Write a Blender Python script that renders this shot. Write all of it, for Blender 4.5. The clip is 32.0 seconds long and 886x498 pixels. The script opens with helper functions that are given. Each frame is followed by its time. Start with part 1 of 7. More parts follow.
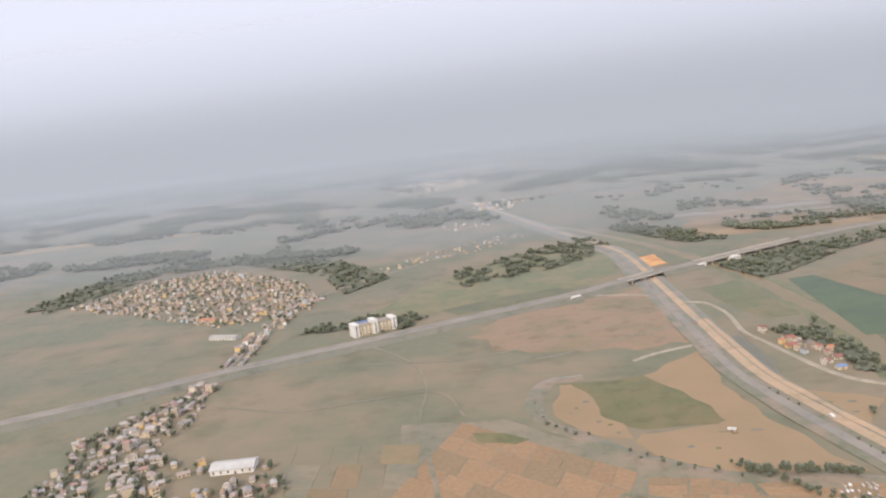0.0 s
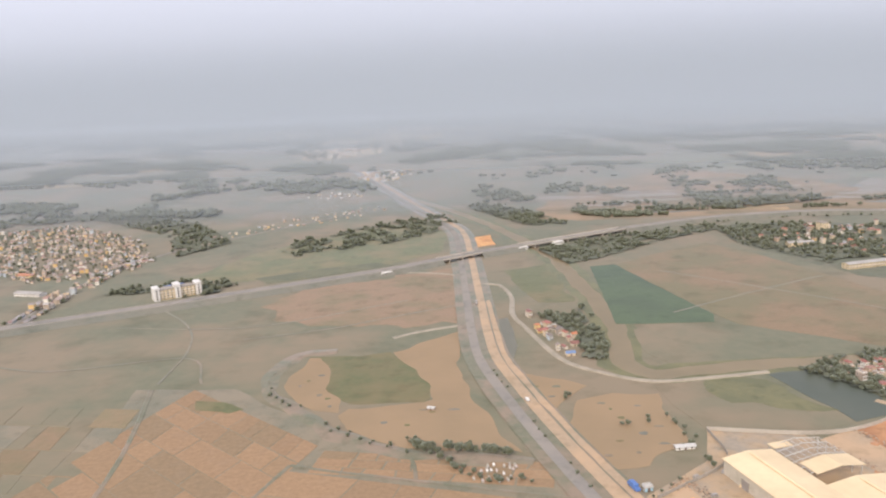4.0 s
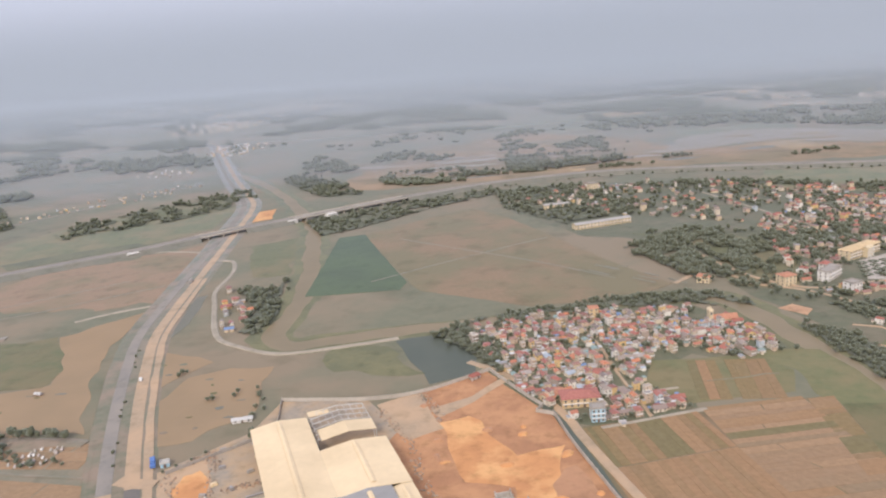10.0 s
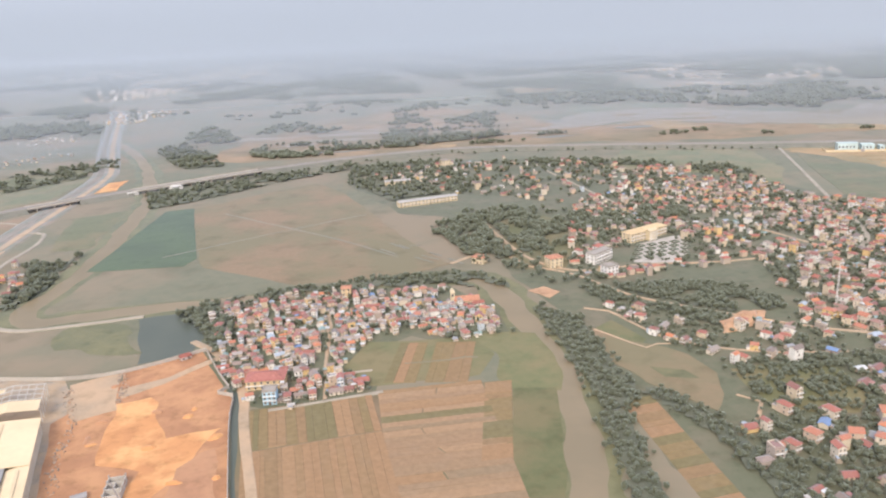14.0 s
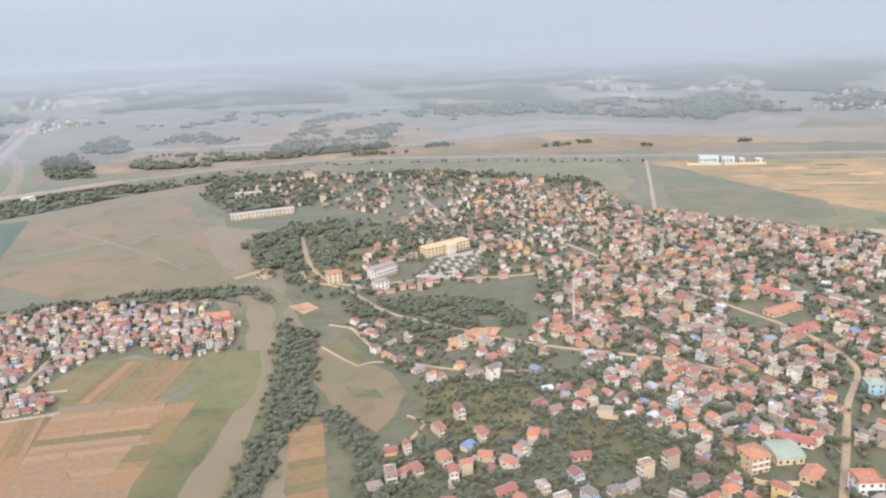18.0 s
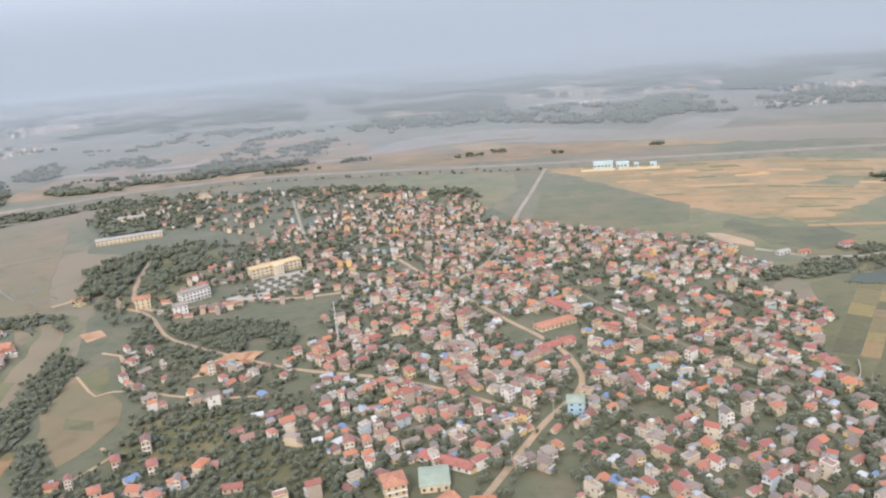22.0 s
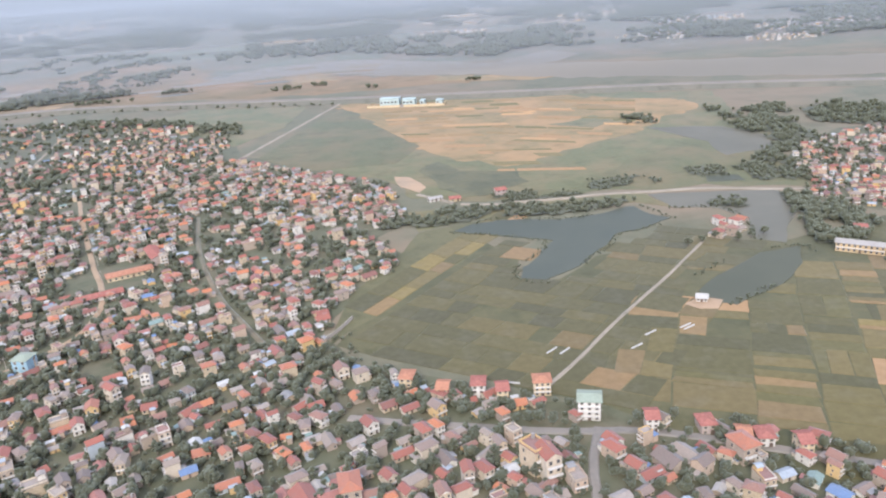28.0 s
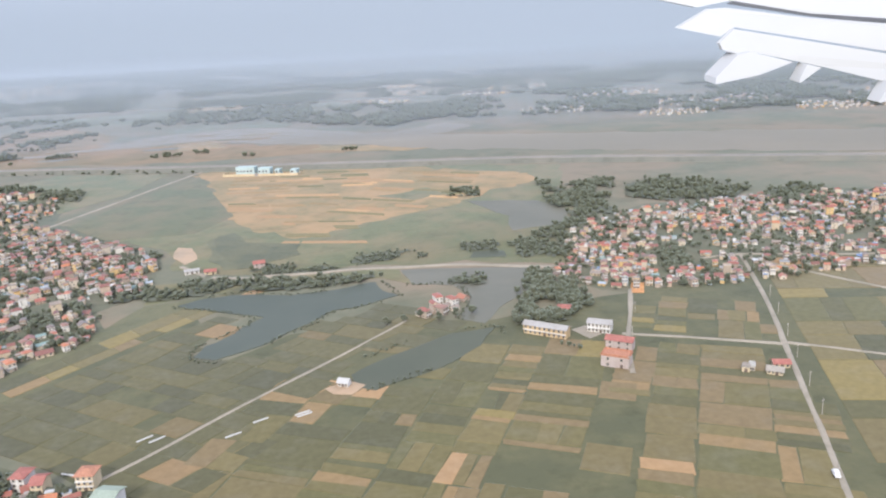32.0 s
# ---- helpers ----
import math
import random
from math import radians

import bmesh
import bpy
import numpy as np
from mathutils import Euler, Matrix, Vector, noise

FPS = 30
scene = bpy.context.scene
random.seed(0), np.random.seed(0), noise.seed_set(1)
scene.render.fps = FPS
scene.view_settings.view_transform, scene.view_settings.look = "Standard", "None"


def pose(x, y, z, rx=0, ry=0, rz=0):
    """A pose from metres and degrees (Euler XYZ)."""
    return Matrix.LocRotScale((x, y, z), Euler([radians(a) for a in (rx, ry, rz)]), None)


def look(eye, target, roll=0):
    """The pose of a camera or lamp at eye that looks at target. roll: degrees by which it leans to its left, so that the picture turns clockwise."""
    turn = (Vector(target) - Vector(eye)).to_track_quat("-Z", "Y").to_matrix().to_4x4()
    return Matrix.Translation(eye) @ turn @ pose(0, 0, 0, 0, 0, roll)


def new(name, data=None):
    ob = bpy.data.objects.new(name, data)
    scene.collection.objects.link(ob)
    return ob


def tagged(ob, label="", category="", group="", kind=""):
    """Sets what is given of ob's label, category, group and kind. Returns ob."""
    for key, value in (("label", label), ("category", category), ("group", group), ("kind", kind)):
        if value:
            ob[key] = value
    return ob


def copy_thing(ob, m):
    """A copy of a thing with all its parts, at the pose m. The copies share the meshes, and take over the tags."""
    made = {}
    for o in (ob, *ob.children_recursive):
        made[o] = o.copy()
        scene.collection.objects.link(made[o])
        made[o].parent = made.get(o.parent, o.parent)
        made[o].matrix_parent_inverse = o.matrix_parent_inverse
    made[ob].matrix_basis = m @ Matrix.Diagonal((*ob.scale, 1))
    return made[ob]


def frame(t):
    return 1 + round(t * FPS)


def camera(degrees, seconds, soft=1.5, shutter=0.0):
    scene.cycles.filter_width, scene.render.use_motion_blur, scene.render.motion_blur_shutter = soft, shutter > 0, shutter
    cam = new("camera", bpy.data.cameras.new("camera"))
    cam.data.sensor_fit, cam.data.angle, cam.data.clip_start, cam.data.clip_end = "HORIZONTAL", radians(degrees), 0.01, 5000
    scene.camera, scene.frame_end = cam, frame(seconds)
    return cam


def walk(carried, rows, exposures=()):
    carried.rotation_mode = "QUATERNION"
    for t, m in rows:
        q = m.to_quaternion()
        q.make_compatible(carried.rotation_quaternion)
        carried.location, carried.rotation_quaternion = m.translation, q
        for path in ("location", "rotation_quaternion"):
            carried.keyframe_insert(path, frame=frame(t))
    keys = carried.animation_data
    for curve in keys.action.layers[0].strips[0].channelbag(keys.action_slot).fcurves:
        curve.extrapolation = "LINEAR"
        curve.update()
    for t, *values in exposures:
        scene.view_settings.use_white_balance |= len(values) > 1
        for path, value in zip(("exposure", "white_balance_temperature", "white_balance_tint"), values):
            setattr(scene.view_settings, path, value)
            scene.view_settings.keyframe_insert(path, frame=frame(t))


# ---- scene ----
cam = camera(60.37, 32.0, soft=2.15)
PATH = (
    (0.0, 0.00, 0.00, 188.64, 80.697, 6.700, 6.387),
    (0.5, 16.32, 0.39, 188.21, 80.198, 4.729, 6.940),
    (1.0, 32.71, 0.75, 187.78, 79.565, 2.477, 6.570),
    (1.5, 49.16, 1.07, 187.33, 77.927, 2.471, 5.547),
    (2.0, 65.68, 1.37, 186.88, 76.898, 2.222, 4.818),
    (2.5, 82.26, 1.65, 186.41, 76.172, 2.291, 4.107),
    (4.5, 149.23, 2.48, 184.47, 78.403, 2.189, 2.443),
    (5.0, 166.13, 2.63, 183.96, 75.760, 0.278, 1.109),
    (5.5, 183.09, 2.76, 183.45, 72.945, 1.508, 0.739),
    (6.0, 200.11, 2.87, 182.92, 72.163, 3.186, 0.201),
    (6.5, 217.19, 2.95, 182.39, 71.306, 3.430, -0.172),
    (7.0, 234.33, 3.02, 181.84, 71.562, 2.525, -0.204),
    (7.5, 251.53, 3.06, 181.29, 72.073, 2.695, -0.622),
    (8.0, 268.79, 3.09, 180.73, 73.259, 2.435, -0.949),
    (8.5, 286.11, 3.10, 180.16, 73.556, 2.831, -1.308),
    (9.0, 303.48, 3.10, 179.58, 74.326, 2.568, -1.158),
    (9.5, 320.91, 3.08, 178.99, 74.966, 2.392, -1.096),
    (10.0, 338.40, 3.04, 178.40, 75.361, 4.297, -1.340),
    (10.5, 355.94, 2.99, 177.79, 74.775, 5.640, -1.086),
    (11.0, 373.54, 2.93, 177.18, 73.855, 4.929, -1.415),
    (11.5, 391.19, 2.86, 176.56, 73.680, 4.840, -1.756),
    (12.0, 408.90, 2.77, 175.92, 73.694, 4.761, -2.143),
    (12.5, 426.66, 2.68, 175.28, 73.836, 5.181, -2.444),
    (13.0, 444.47, 2.57, 174.63, 73.660, 1.359, -2.114),
    (13.5, 462.34, 2.46, 173.97, 73.347, 2.251, -2.721),
    (14.0, 480.26, 2.34, 173.31, 73.124, 2.855, -3.353),
    (14.5, 498.23, 2.21, 172.63, 73.149, 3.511, -3.772),
    (16.5, 570.61, 1.65, 169.84, 76.281, 2.798, -3.451),
    (17.0, 588.82, 1.50, 169.11, 74.087, 2.150, -3.478),
    (17.5, 607.09, 1.35, 168.39, 74.076, 2.046, -3.878),
    (18.0, 625.40, 1.19, 167.65, 73.811, 2.496, -4.433),
    (18.5, 643.76, 1.04, 166.90, 74.691, 3.130, -4.302),
    (19.0, 662.17, 0.89, 166.14, 75.525, 4.561, -3.710),
    (19.5, 680.62, 0.74, 165.38, 77.692, 4.624, -3.564),
    (20.0, 699.12, 0.59, 164.60, 78.631, 4.331, -3.433),
    (20.5, 717.66, 0.45, 163.82, 79.432, 2.983, -3.151),
    (21.0, 736.25, 0.31, 163.03, 79.438, 1.888, -3.033),
    (21.5, 754.88, 0.17, 162.23, 77.544, 4.386, -3.267),
    (22.0, 773.55, 0.04, 161.42, 74.626, 4.905, -3.458),
    (22.5, 792.27, -0.08, 160.60, 71.992, 4.230, -3.265),
    (23.0, 811.02, -0.19, 159.77, 71.066, 4.715, -4.071),
    (23.5, 829.82, -0.30, 158.94, 70.325, 6.207, -4.527),
    (24.0, 848.66, -0.40, 158.09, 70.674, 4.084, -3.922),
    (24.5, 867.54, -0.49, 157.24, 70.611, 3.921, -4.236),
    (25.0, 886.46, -0.56, 156.37, 70.796, 1.586, -4.893),
    (25.5, 905.42, -0.63, 155.50, 71.228, 1.038, -5.360),
    (27.5, 981.64, -0.75, 151.93, 68.836, 4.665, -4.731),
    (28.0, 1000.78, -0.74, 151.01, 69.186, 4.053, -4.578),
    (28.5, 1019.97, -0.72, 150.08, 71.781, 5.173, -4.755),
    (29.0, 1039.18, -0.67, 149.15, 73.636, 6.046, -4.553),
    (29.5, 1058.44, -0.61, 148.21, 73.594, 4.344, -4.131),
    (30.0, 1077.72, -0.53, 147.26, 73.333, 4.050, -4.431),
    (30.5, 1097.04, -0.43, 146.29, 72.887, 5.074, -5.009),
    (31.0, 1116.40, -0.31, 145.33, 72.682, 4.247, -4.861),
    (31.5, 1135.78, -0.17, 144.35, 73.484, 3.544, -4.778),
    (32.0, 1155.20, 0.00, 143.36, 74.073, 3.177, -4.955),
)
walk(cam, [(t, pose(x, y, z, rx, ry, rz)) for t, x, y, z, rx, ry, rz in PATH],
     [(0.0, 0.14, 6060, 8), (2.0, 0.12, 6080, 8), (5.0, 0.22, 6040, 9), (7.5, 0.04, 5790, 9), (11.0, 0.05, 5830, 10), (13.0, 0.34, 5810, 9), (18.0, 0.43, 5660, 6), (22.0, 0.27, 5620, 6), (25.0, 0.34, 5490, 9), (28.0, 0.36, 5410, 9), (32.0, 0.34, 5440, 6)])

# ---------- world, sun, haze light ----------
SUN_FROM = Vector((-0.22, -0.78, 0.56)).normalized()
world = bpy.data.worlds.new("hazy_sky")
world.use_nodes = True
scene.world = world
wn, wl = world.node_tree.nodes, world.node_tree.links
sky = wn.new("ShaderNodeTexSky")
sky.sky_type = "NISHITA"
sky.sun_disc = False
sky.sun_elevation = math.asin(SUN_FROM.z)
sky.sun_rotation = math.atan2(SUN_FROM.x, SUN_FROM.y)
sky.dust_density, sky.air_density, sky.ozone_density = 8.0, 1.4, 2.0
dusty = wn.new("ShaderNodeMixRGB")
dusty.inputs[0].default_value = 0.93
dusty.inputs[2].default_value = (6.4, 6.1, 6.75, 1)
wl.new(sky.outputs[0], dusty.inputs[1])
wl.new(dusty.outputs[0], wn["Background"].inputs[0])
wn["Background"].inputs[1].default_value = 0.165

sun_data = bpy.data.lights.new("sun", "SUN")
sun_data.energy, sun_data.angle, sun_data.color = 2.5, radians(12), (1.0, 0.83, 0.64)
sun = new("sun", sun_data)
sun.matrix_world = look(SUN_FROM * 900, (0, 0, 0))


# ---------- materials ----------
MATS = {}


def shader(name, rough=0.9, metal=0.0):
    m = bpy.data.materials.new(name)
    m.use_nodes = True
    b = m.node_tree.nodes["Principled BSDF"]
    b.inputs["Roughness"].default_value = rough
    b.inputs["Metallic"].default_value = metal
    b.inputs["Specular IOR Level"].default_value = 0.25
    MATS[name] = m
    return m, m.node_tree.nodes, m.node_tree.links, b


def rgba(c):
    return (c[0], c[1], c[2], 1)


# pale haze put into the base colours, which lifts the darks
HAZE_TONE, HAZE_SHARE = (0.33, 0.335, 0.345), 0.165


def hazed_tone(c, share=HAZE_SHARE):
    """The surface's own colour with a share of pale haze mixed into it."""
    return tuple(v * (1 - share) + d * share for v, d in zip(c, HAZE_TONE))


def haze_sheen(b, weight=0.58, spread=0.28, tint=(0.72, 0.87, 1.0)):
    """Bluish sheen that imitates distance haze: it pales surfaces seen at grazing angles."""
    b.inputs["Sheen Weight"].default_value = weight
    b.inputs["Sheen Roughness"].default_value = spread
    b.inputs["Sheen Tint"].default_value = rgba(tint)


def noise_node(n, l, scale, detail=4, stretch=None, turn=0.0):
    co = n.new("ShaderNodeTexCoord")
    mp = n.new("ShaderNodeMapping")
    if stretch:
        mp.inputs["Scale"].default_value = stretch
    mp.inputs["Rotation"].default_value = (0, 0, turn)
    l.new(co.outputs["Object"], mp.inputs[0])
    t = n.new("ShaderNodeTexNoise")
    t.inputs["Scale"].default_value, t.inputs["Detail"].default_value = scale, detail
    t.inputs["Roughness"].default_value = 0.62
    l.new(mp.outputs[0], t.inputs["Vector"])
    return t


def ramped(n, l, source, a, b):
    r = n.new("ShaderNodeMapRange")
    r.inputs[1].default_value, r.inputs[2].default_value = a, b
    r.clamp = True
    l.new(source, r.inputs[0])
    return r.outputs[0]


def mixed(n, l, fac, a, b, how="MIX"):
    x = n.new("ShaderNodeMixRGB")
    x.blend_type = how
    for k, v in ((0, fac), (1, a), (2, b)):
        if hasattr(v, "links"):
            l.new(v, x.inputs[k])
        else:
            x.inputs[k].default_value = v if k == 0 else rgba(v)
    return x.outputs[0]


def earth(name, c1, c2, c3, fine=0.25, coarse=0.02, rough=0.95, bump=0.3, stretch=None, turn=0.0, vary=0.0, spec=0.25, lo=0.42, hi=0.6, film=0.42):
    """A soil, crop, grass or paving surface: fine grain, broad patches and a third colour in stains."""
    m, n, l, b = shader(name, rough)
    haze_sheen(b, min(1.0, film * 1.5))
    share = 0.05 if "dirt" in name or "field" in name or name in ("river_sand", "meadow") else 0.1 if name == "town_ground" else HAZE_SHARE
    c1, c2, c3 = hazed_tone(c1, share), hazed_tone(c2, share), hazed_tone(c3, share)
    f = noise_node(n, l, fine, 5, stretch, turn)
    c = noise_node(n, l, coarse, 4)
    s = noise_node(n, l, coarse * 3.1, 6)
    col = mixed(n, l, ramped(n, l, f.outputs[0], 0.35, 0.65), c1, c2)
    col = mixed(n, l, ramped(n, l, c.outputs[0], lo, hi), col, c3)
    dark = mixed(n, l, ramped(n, l, s.outputs[0], 0.52, 0.72), (1, 1, 1), (0.72, 0.74, 0.7))
    col = mixed(n, l, 1.0, col, dark, "MULTIPLY")
    if vary:
        oi = n.new("ShaderNodeObjectInfo")
        col = mixed(n, l, 1.0, col, mixed(n, l, oi.outputs["Random"], (1 - vary,) * 3, (1 + vary,) * 3), "MULTIPLY")
    l.new(col, b.inputs["Base Color"])
    b.inputs["Specular IOR Level"].default_value = spec
    if bump:
        bp = n.new("ShaderNodeBump")
        bp.inputs["Strength"].default_value, bp.inputs["Distance"].default_value = bump, 0.5
        l.new(f.outputs[0], bp.inputs["Height"])
        l.new(bp.outputs[0], b.inputs["Normal"])
    return m


def palette(name, colours, rough=0.85, island=False, grain=1.2, dirt=0.25, metal=0.0, weights=None):
    """Paint, tile or crop whose colour differs from piece to piece, with grain and streaks."""
    m, n, l, b = shader(name, rough, metal)
    pick = n.new("ShaderNodeNewGeometry").outputs["Random Per Island"] if island else n.new("ShaderNodeObjectInfo").outputs["Random"]
    ramp = n.new("ShaderNodeValToRGB")
    ramp.color_ramp.interpolation = "CONSTANT"
    w = weights or [1] * len(colours)
    at, total = 0.0, float(sum(w))
    haze_sheen(b, *((0.7, 0.6, (0.84, 0.93, 0.78)) if name.startswith("foliage") else (0.14, 0.3) if name in ("paddy_plots", "stripe_plots", "stubble_plots") else (0.34, 0.32) if name.endswith("plots") else (0.22, 0.5)))
    for k, c in enumerate(colours):
        c = hazed_tone(c, 0.05 if name.endswith("plots") else 0.11 if name.startswith(("wall_paint", "roof_tile")) else HAZE_SHARE)
        e = ramp.color_ramp.elements[k] if k < 2 else ramp.color_ramp.elements.new(min(at, 0.999))
        e.position, e.color = at, rgba(c)
        at += w[k] / total
    l.new(pick, ramp.inputs[0])
    g = noise_node(n, l, grain, 4)
    d = noise_node(n, l, grain * 0.25, 5, (1, 1, 0.4))
    col = mixed(n, l, ramped(n, l, g.outputs[0], 0.3, 0.7), (0.86, 0.86, 0.86), (1.1, 1.1, 1.1))
    col = mixed(n, l, 1.0, ramp.outputs[0], col, "MULTIPLY")
    col = mixed(n, l, ramped(n, l, d.outputs[0], 0.5, 0.75), col, mixed(n, l, dirt, col, (0.2, 0.19, 0.16)))
    l.new(col, b.inputs["Base Color"])
    if name.startswith("foliage"):
        leaf = n.new("ShaderNodeBsdfTranslucent")
        l.new(col, leaf.inputs[0])
        both = n.new("ShaderNodeMixShader")
        both.inputs[0].default_value = 0.5
        l.new(b.outputs[0], both.inputs[1])
        l.new(leaf.outputs[0], both.inputs[2])
        l.new(both.outputs[0], n["Material Output"].inputs[0])
    return m


def plain(name, c, rough=0.6, metal=0.0, grain=2.0, amount=0.12, spec=0.3):
    m, n, l, b = shader(name, rough, metal)
    c = hazed_tone(c)
    g = noise_node(n, l, grain, 4)
    h = noise_node(n, l, grain * 0.08, 3)
    col = mixed(n, l, ramped(n, l, g.outputs[0], 0.3, 0.7), tuple(v * (1 - amount) for v in c), tuple(min(1, v * (1 + amount)) for v in c))
    col = mixed(n, l, 1.0, col, mixed(n, l, ramped(n, l, h.outputs[0], 0.4, 0.65), (1, 1, 1), (0.86, 0.85, 0.83)), "MULTIPLY")
    l.new(col, b.inputs["Base Color"])
    b.inputs["Specular IOR Level"].default_value = spec
    return m


def water(name, c, c2, rough=0.12, scale=0.02):
    m, n, l, b = shader(name, rough)
    t = noise_node(n, l, scale, 4)
    l.new(mixed(n, l, ramped(n, l, t.outputs[0], 0.4, 0.62), c, c2), b.inputs["Base Color"])
    b.inputs["Specular IOR Level"].default_value = 0.15
    r = noise_node(n, l, 0.6, 3)
    bp = n.new("ShaderNodeBump")
    bp.inputs["Strength"].default_value, bp.inputs["Distance"].default_value = 0.06, 0.2
    l.new(r.outputs[0], bp.inputs["Height"])
    l.new(bp.outputs[0], b.inputs["Normal"])
    return m


earth("plain_ground", (0.155, 0.14, 0.066), (0.12, 0.12, 0.053), (0.215, 0.158, 0.08), 0.12, 0.007, film=0.16)
earth("river_sand", (0.33, 0.235, 0.15), (0.28, 0.205, 0.13), (0.22, 0.18, 0.115), 0.02, 0.009, stretch=(0.35, 1, 1), film=0.04)
earth("town_ground", (0.118, 0.114, 0.054), (0.10, 0.104, 0.046), (0.16, 0.132, 0.072), 0.16, 0.035, lo=0.48, hi=0.7, film=0.22)
earth("brown_field", (0.25, 0.17, 0.095), (0.215, 0.15, 0.08), (0.18, 0.15, 0.076), 0.3, 0.012, vary=0.14, lo=0.4, hi=0.56, film=0.2)
earth("striped_field", (0.36, 0.20, 0.10), (0.23, 0.14, 0.075), (0.27, 0.185, 0.09), 0.25, 0.03, stretch=(0.25, 2.2, 1), turn=0.10, vary=0.12)
earth("red_fallow_field", (0.285, 0.19, 0.115), (0.25, 0.17, 0.098), (0.20, 0.16, 0.085), 0.3, 0.016, lo=0.45, hi=0.62, film=0.2)
earth("green_field", (0.13, 0.124, 0.053), (0.155, 0.138, 0.061), (0.107, 0.105, 0.047), 0.3, 0.03, vary=0.18, film=0.28)
earth("triangle_field", (0.075, 0.105, 0.045), (0.09, 0.115, 0.05), (0.07, 0.092, 0.042), 0.3, 0.02, film=0.28)
earth("meadow", (0.15, 0.14, 0.056), (0.12, 0.126, 0.048), (0.185, 0.15, 0.066), 0.2, 0.02, vary=0.1, film=0.28)
earth("golden_field", (0.285, 0.205, 0.092), (0.225, 0.18, 0.075), (0.37, 0.24, 0.108), 0.15, 0.018, film=0.2)
earth("orange_dirt", (0.56, 0.27, 0.10), (0.46, 0.215, 0.082), (0.64, 0.35, 0.14), 0.07, 0.045, bump=0.8, lo=0.45, hi=0.6, film=0.12)
earth("cut_earth", (0.44, 0.235, 0.105), (0.36, 0.185, 0.085), (0.50, 0.29, 0.14), 0.2, 0.06, film=0.12)
earth("brown_dirt", (0.40, 0.205, 0.105), (0.33, 0.175, 0.09), (0.44, 0.24, 0.12), 0.2, 0.03, film=0.25)
earth("red_dirt", (0.385, 0.19, 0.088), (0.32, 0.16, 0.075), (0.46, 0.24, 0.11), 0.12, 0.05, bump=0.6, film=0.15)
earth("grey_gravel", (0.34, 0.27, 0.18), (0.27, 0.22, 0.155), (0.42, 0.285, 0.15), 0.4, 0.04, film=0.25)
earth("asphalt", (0.235, 0.205, 0.165), (0.20, 0.178, 0.145), (0.27, 0.23, 0.18), 0.5, 0.02, bump=0.05, film=0.1)
earth("dark_asphalt", (0.115, 0.10, 0.08), (0.10, 0.09, 0.072), (0.14, 0.115, 0.085), 0.5, 0.02, bump=0.05, film=0.2)
earth("dirt_road", (0.40, 0.295, 0.19), (0.34, 0.25, 0.155), (0.45, 0.31, 0.185), 0.4, 0.03, bump=0.1, film=0.25)
earth("concrete_road", (0.38, 0.315, 0.225), (0.33, 0.275, 0.19), (0.28, 0.235, 0.16), 0.5, 0.04, bump=0.1, film=0.2)
earth("shrub_mat", (0.088, 0.094, 0.042), (0.075, 0.082, 0.038), (0.10, 0.10, 0.046), 0.4, 0.05, film=0.15)
earth("bund", (0.17, 0.145, 0.075), (0.145, 0.13, 0.065), (0.22, 0.17, 0.09), 0.5, 0.03)
earth("bank_grass", (0.15, 0.145, 0.105), (0.13, 0.13, 0.095), (0.17, 0.155, 0.11), 0.3, 0.03, film=0.2)
earth("verge", (0.12, 0.125, 0.055), (0.17, 0.145, 0.075), (0.24, 0.17, 0.10), 0.3, 0.03)
water("muddy_water", (0.30, 0.212, 0.122), (0.268, 0.194, 0.112), 0.5)
water("river_water", (0.205, 0.165, 0.10), (0.235, 0.185, 0.112), 0.35)
water("wide_river_water", (0.225, 0.20, 0.15), (0.25, 0.215, 0.16), 0.4, 0.004)
water("lake_water", (0.088, 0.10, 0.078), (0.10, 0.11, 0.084), 0.35)
water("grey_water", (0.15, 0.145, 0.11), (0.175, 0.165, 0.125), 0.35)
water("green_water", (0.088, 0.094, 0.062), (0.10, 0.104, 0.068), 0.35)
WALLS = [(0.58, 0.46, 0.30), (0.64, 0.54, 0.40), (0.43, 0.34, 0.25), (0.66, 0.45, 0.18), (0.37, 0.29, 0.22), (0.46, 0.50, 0.52), (0.54, 0.40, 0.28), (0.74, 0.69, 0.60)]
ROOFS = [(0.34, 0.105, 0.062), (0.28, 0.09, 0.058), (0.40, 0.145, 0.072), (0.22, 0.082, 0.055), (0.28, 0.145, 0.10), (0.47, 0.165, 0.062), (0.25, 0.18, 0.14), (0.29, 0.23, 0.18), (0.31, 0.098, 0.058), (0.19, 0.14, 0.11)]
FLATS = [(0.33, 0.27, 0.22), (0.27, 0.23, 0.20), (0.38, 0.31, 0.25), (0.30, 0.15, 0.11), (0.26, 0.13, 0.10)]
METALS = [(0.13, 0.21, 0.38), (0.36, 0.40, 0.44), (0.56, 0.55, 0.52), (0.34, 0.12, 0.08), (0.40, 0.36, 0.31), (0.21, 0.29, 0.25), (0.34, 0.28, 0.23), (0.26, 0.25, 0.24)]
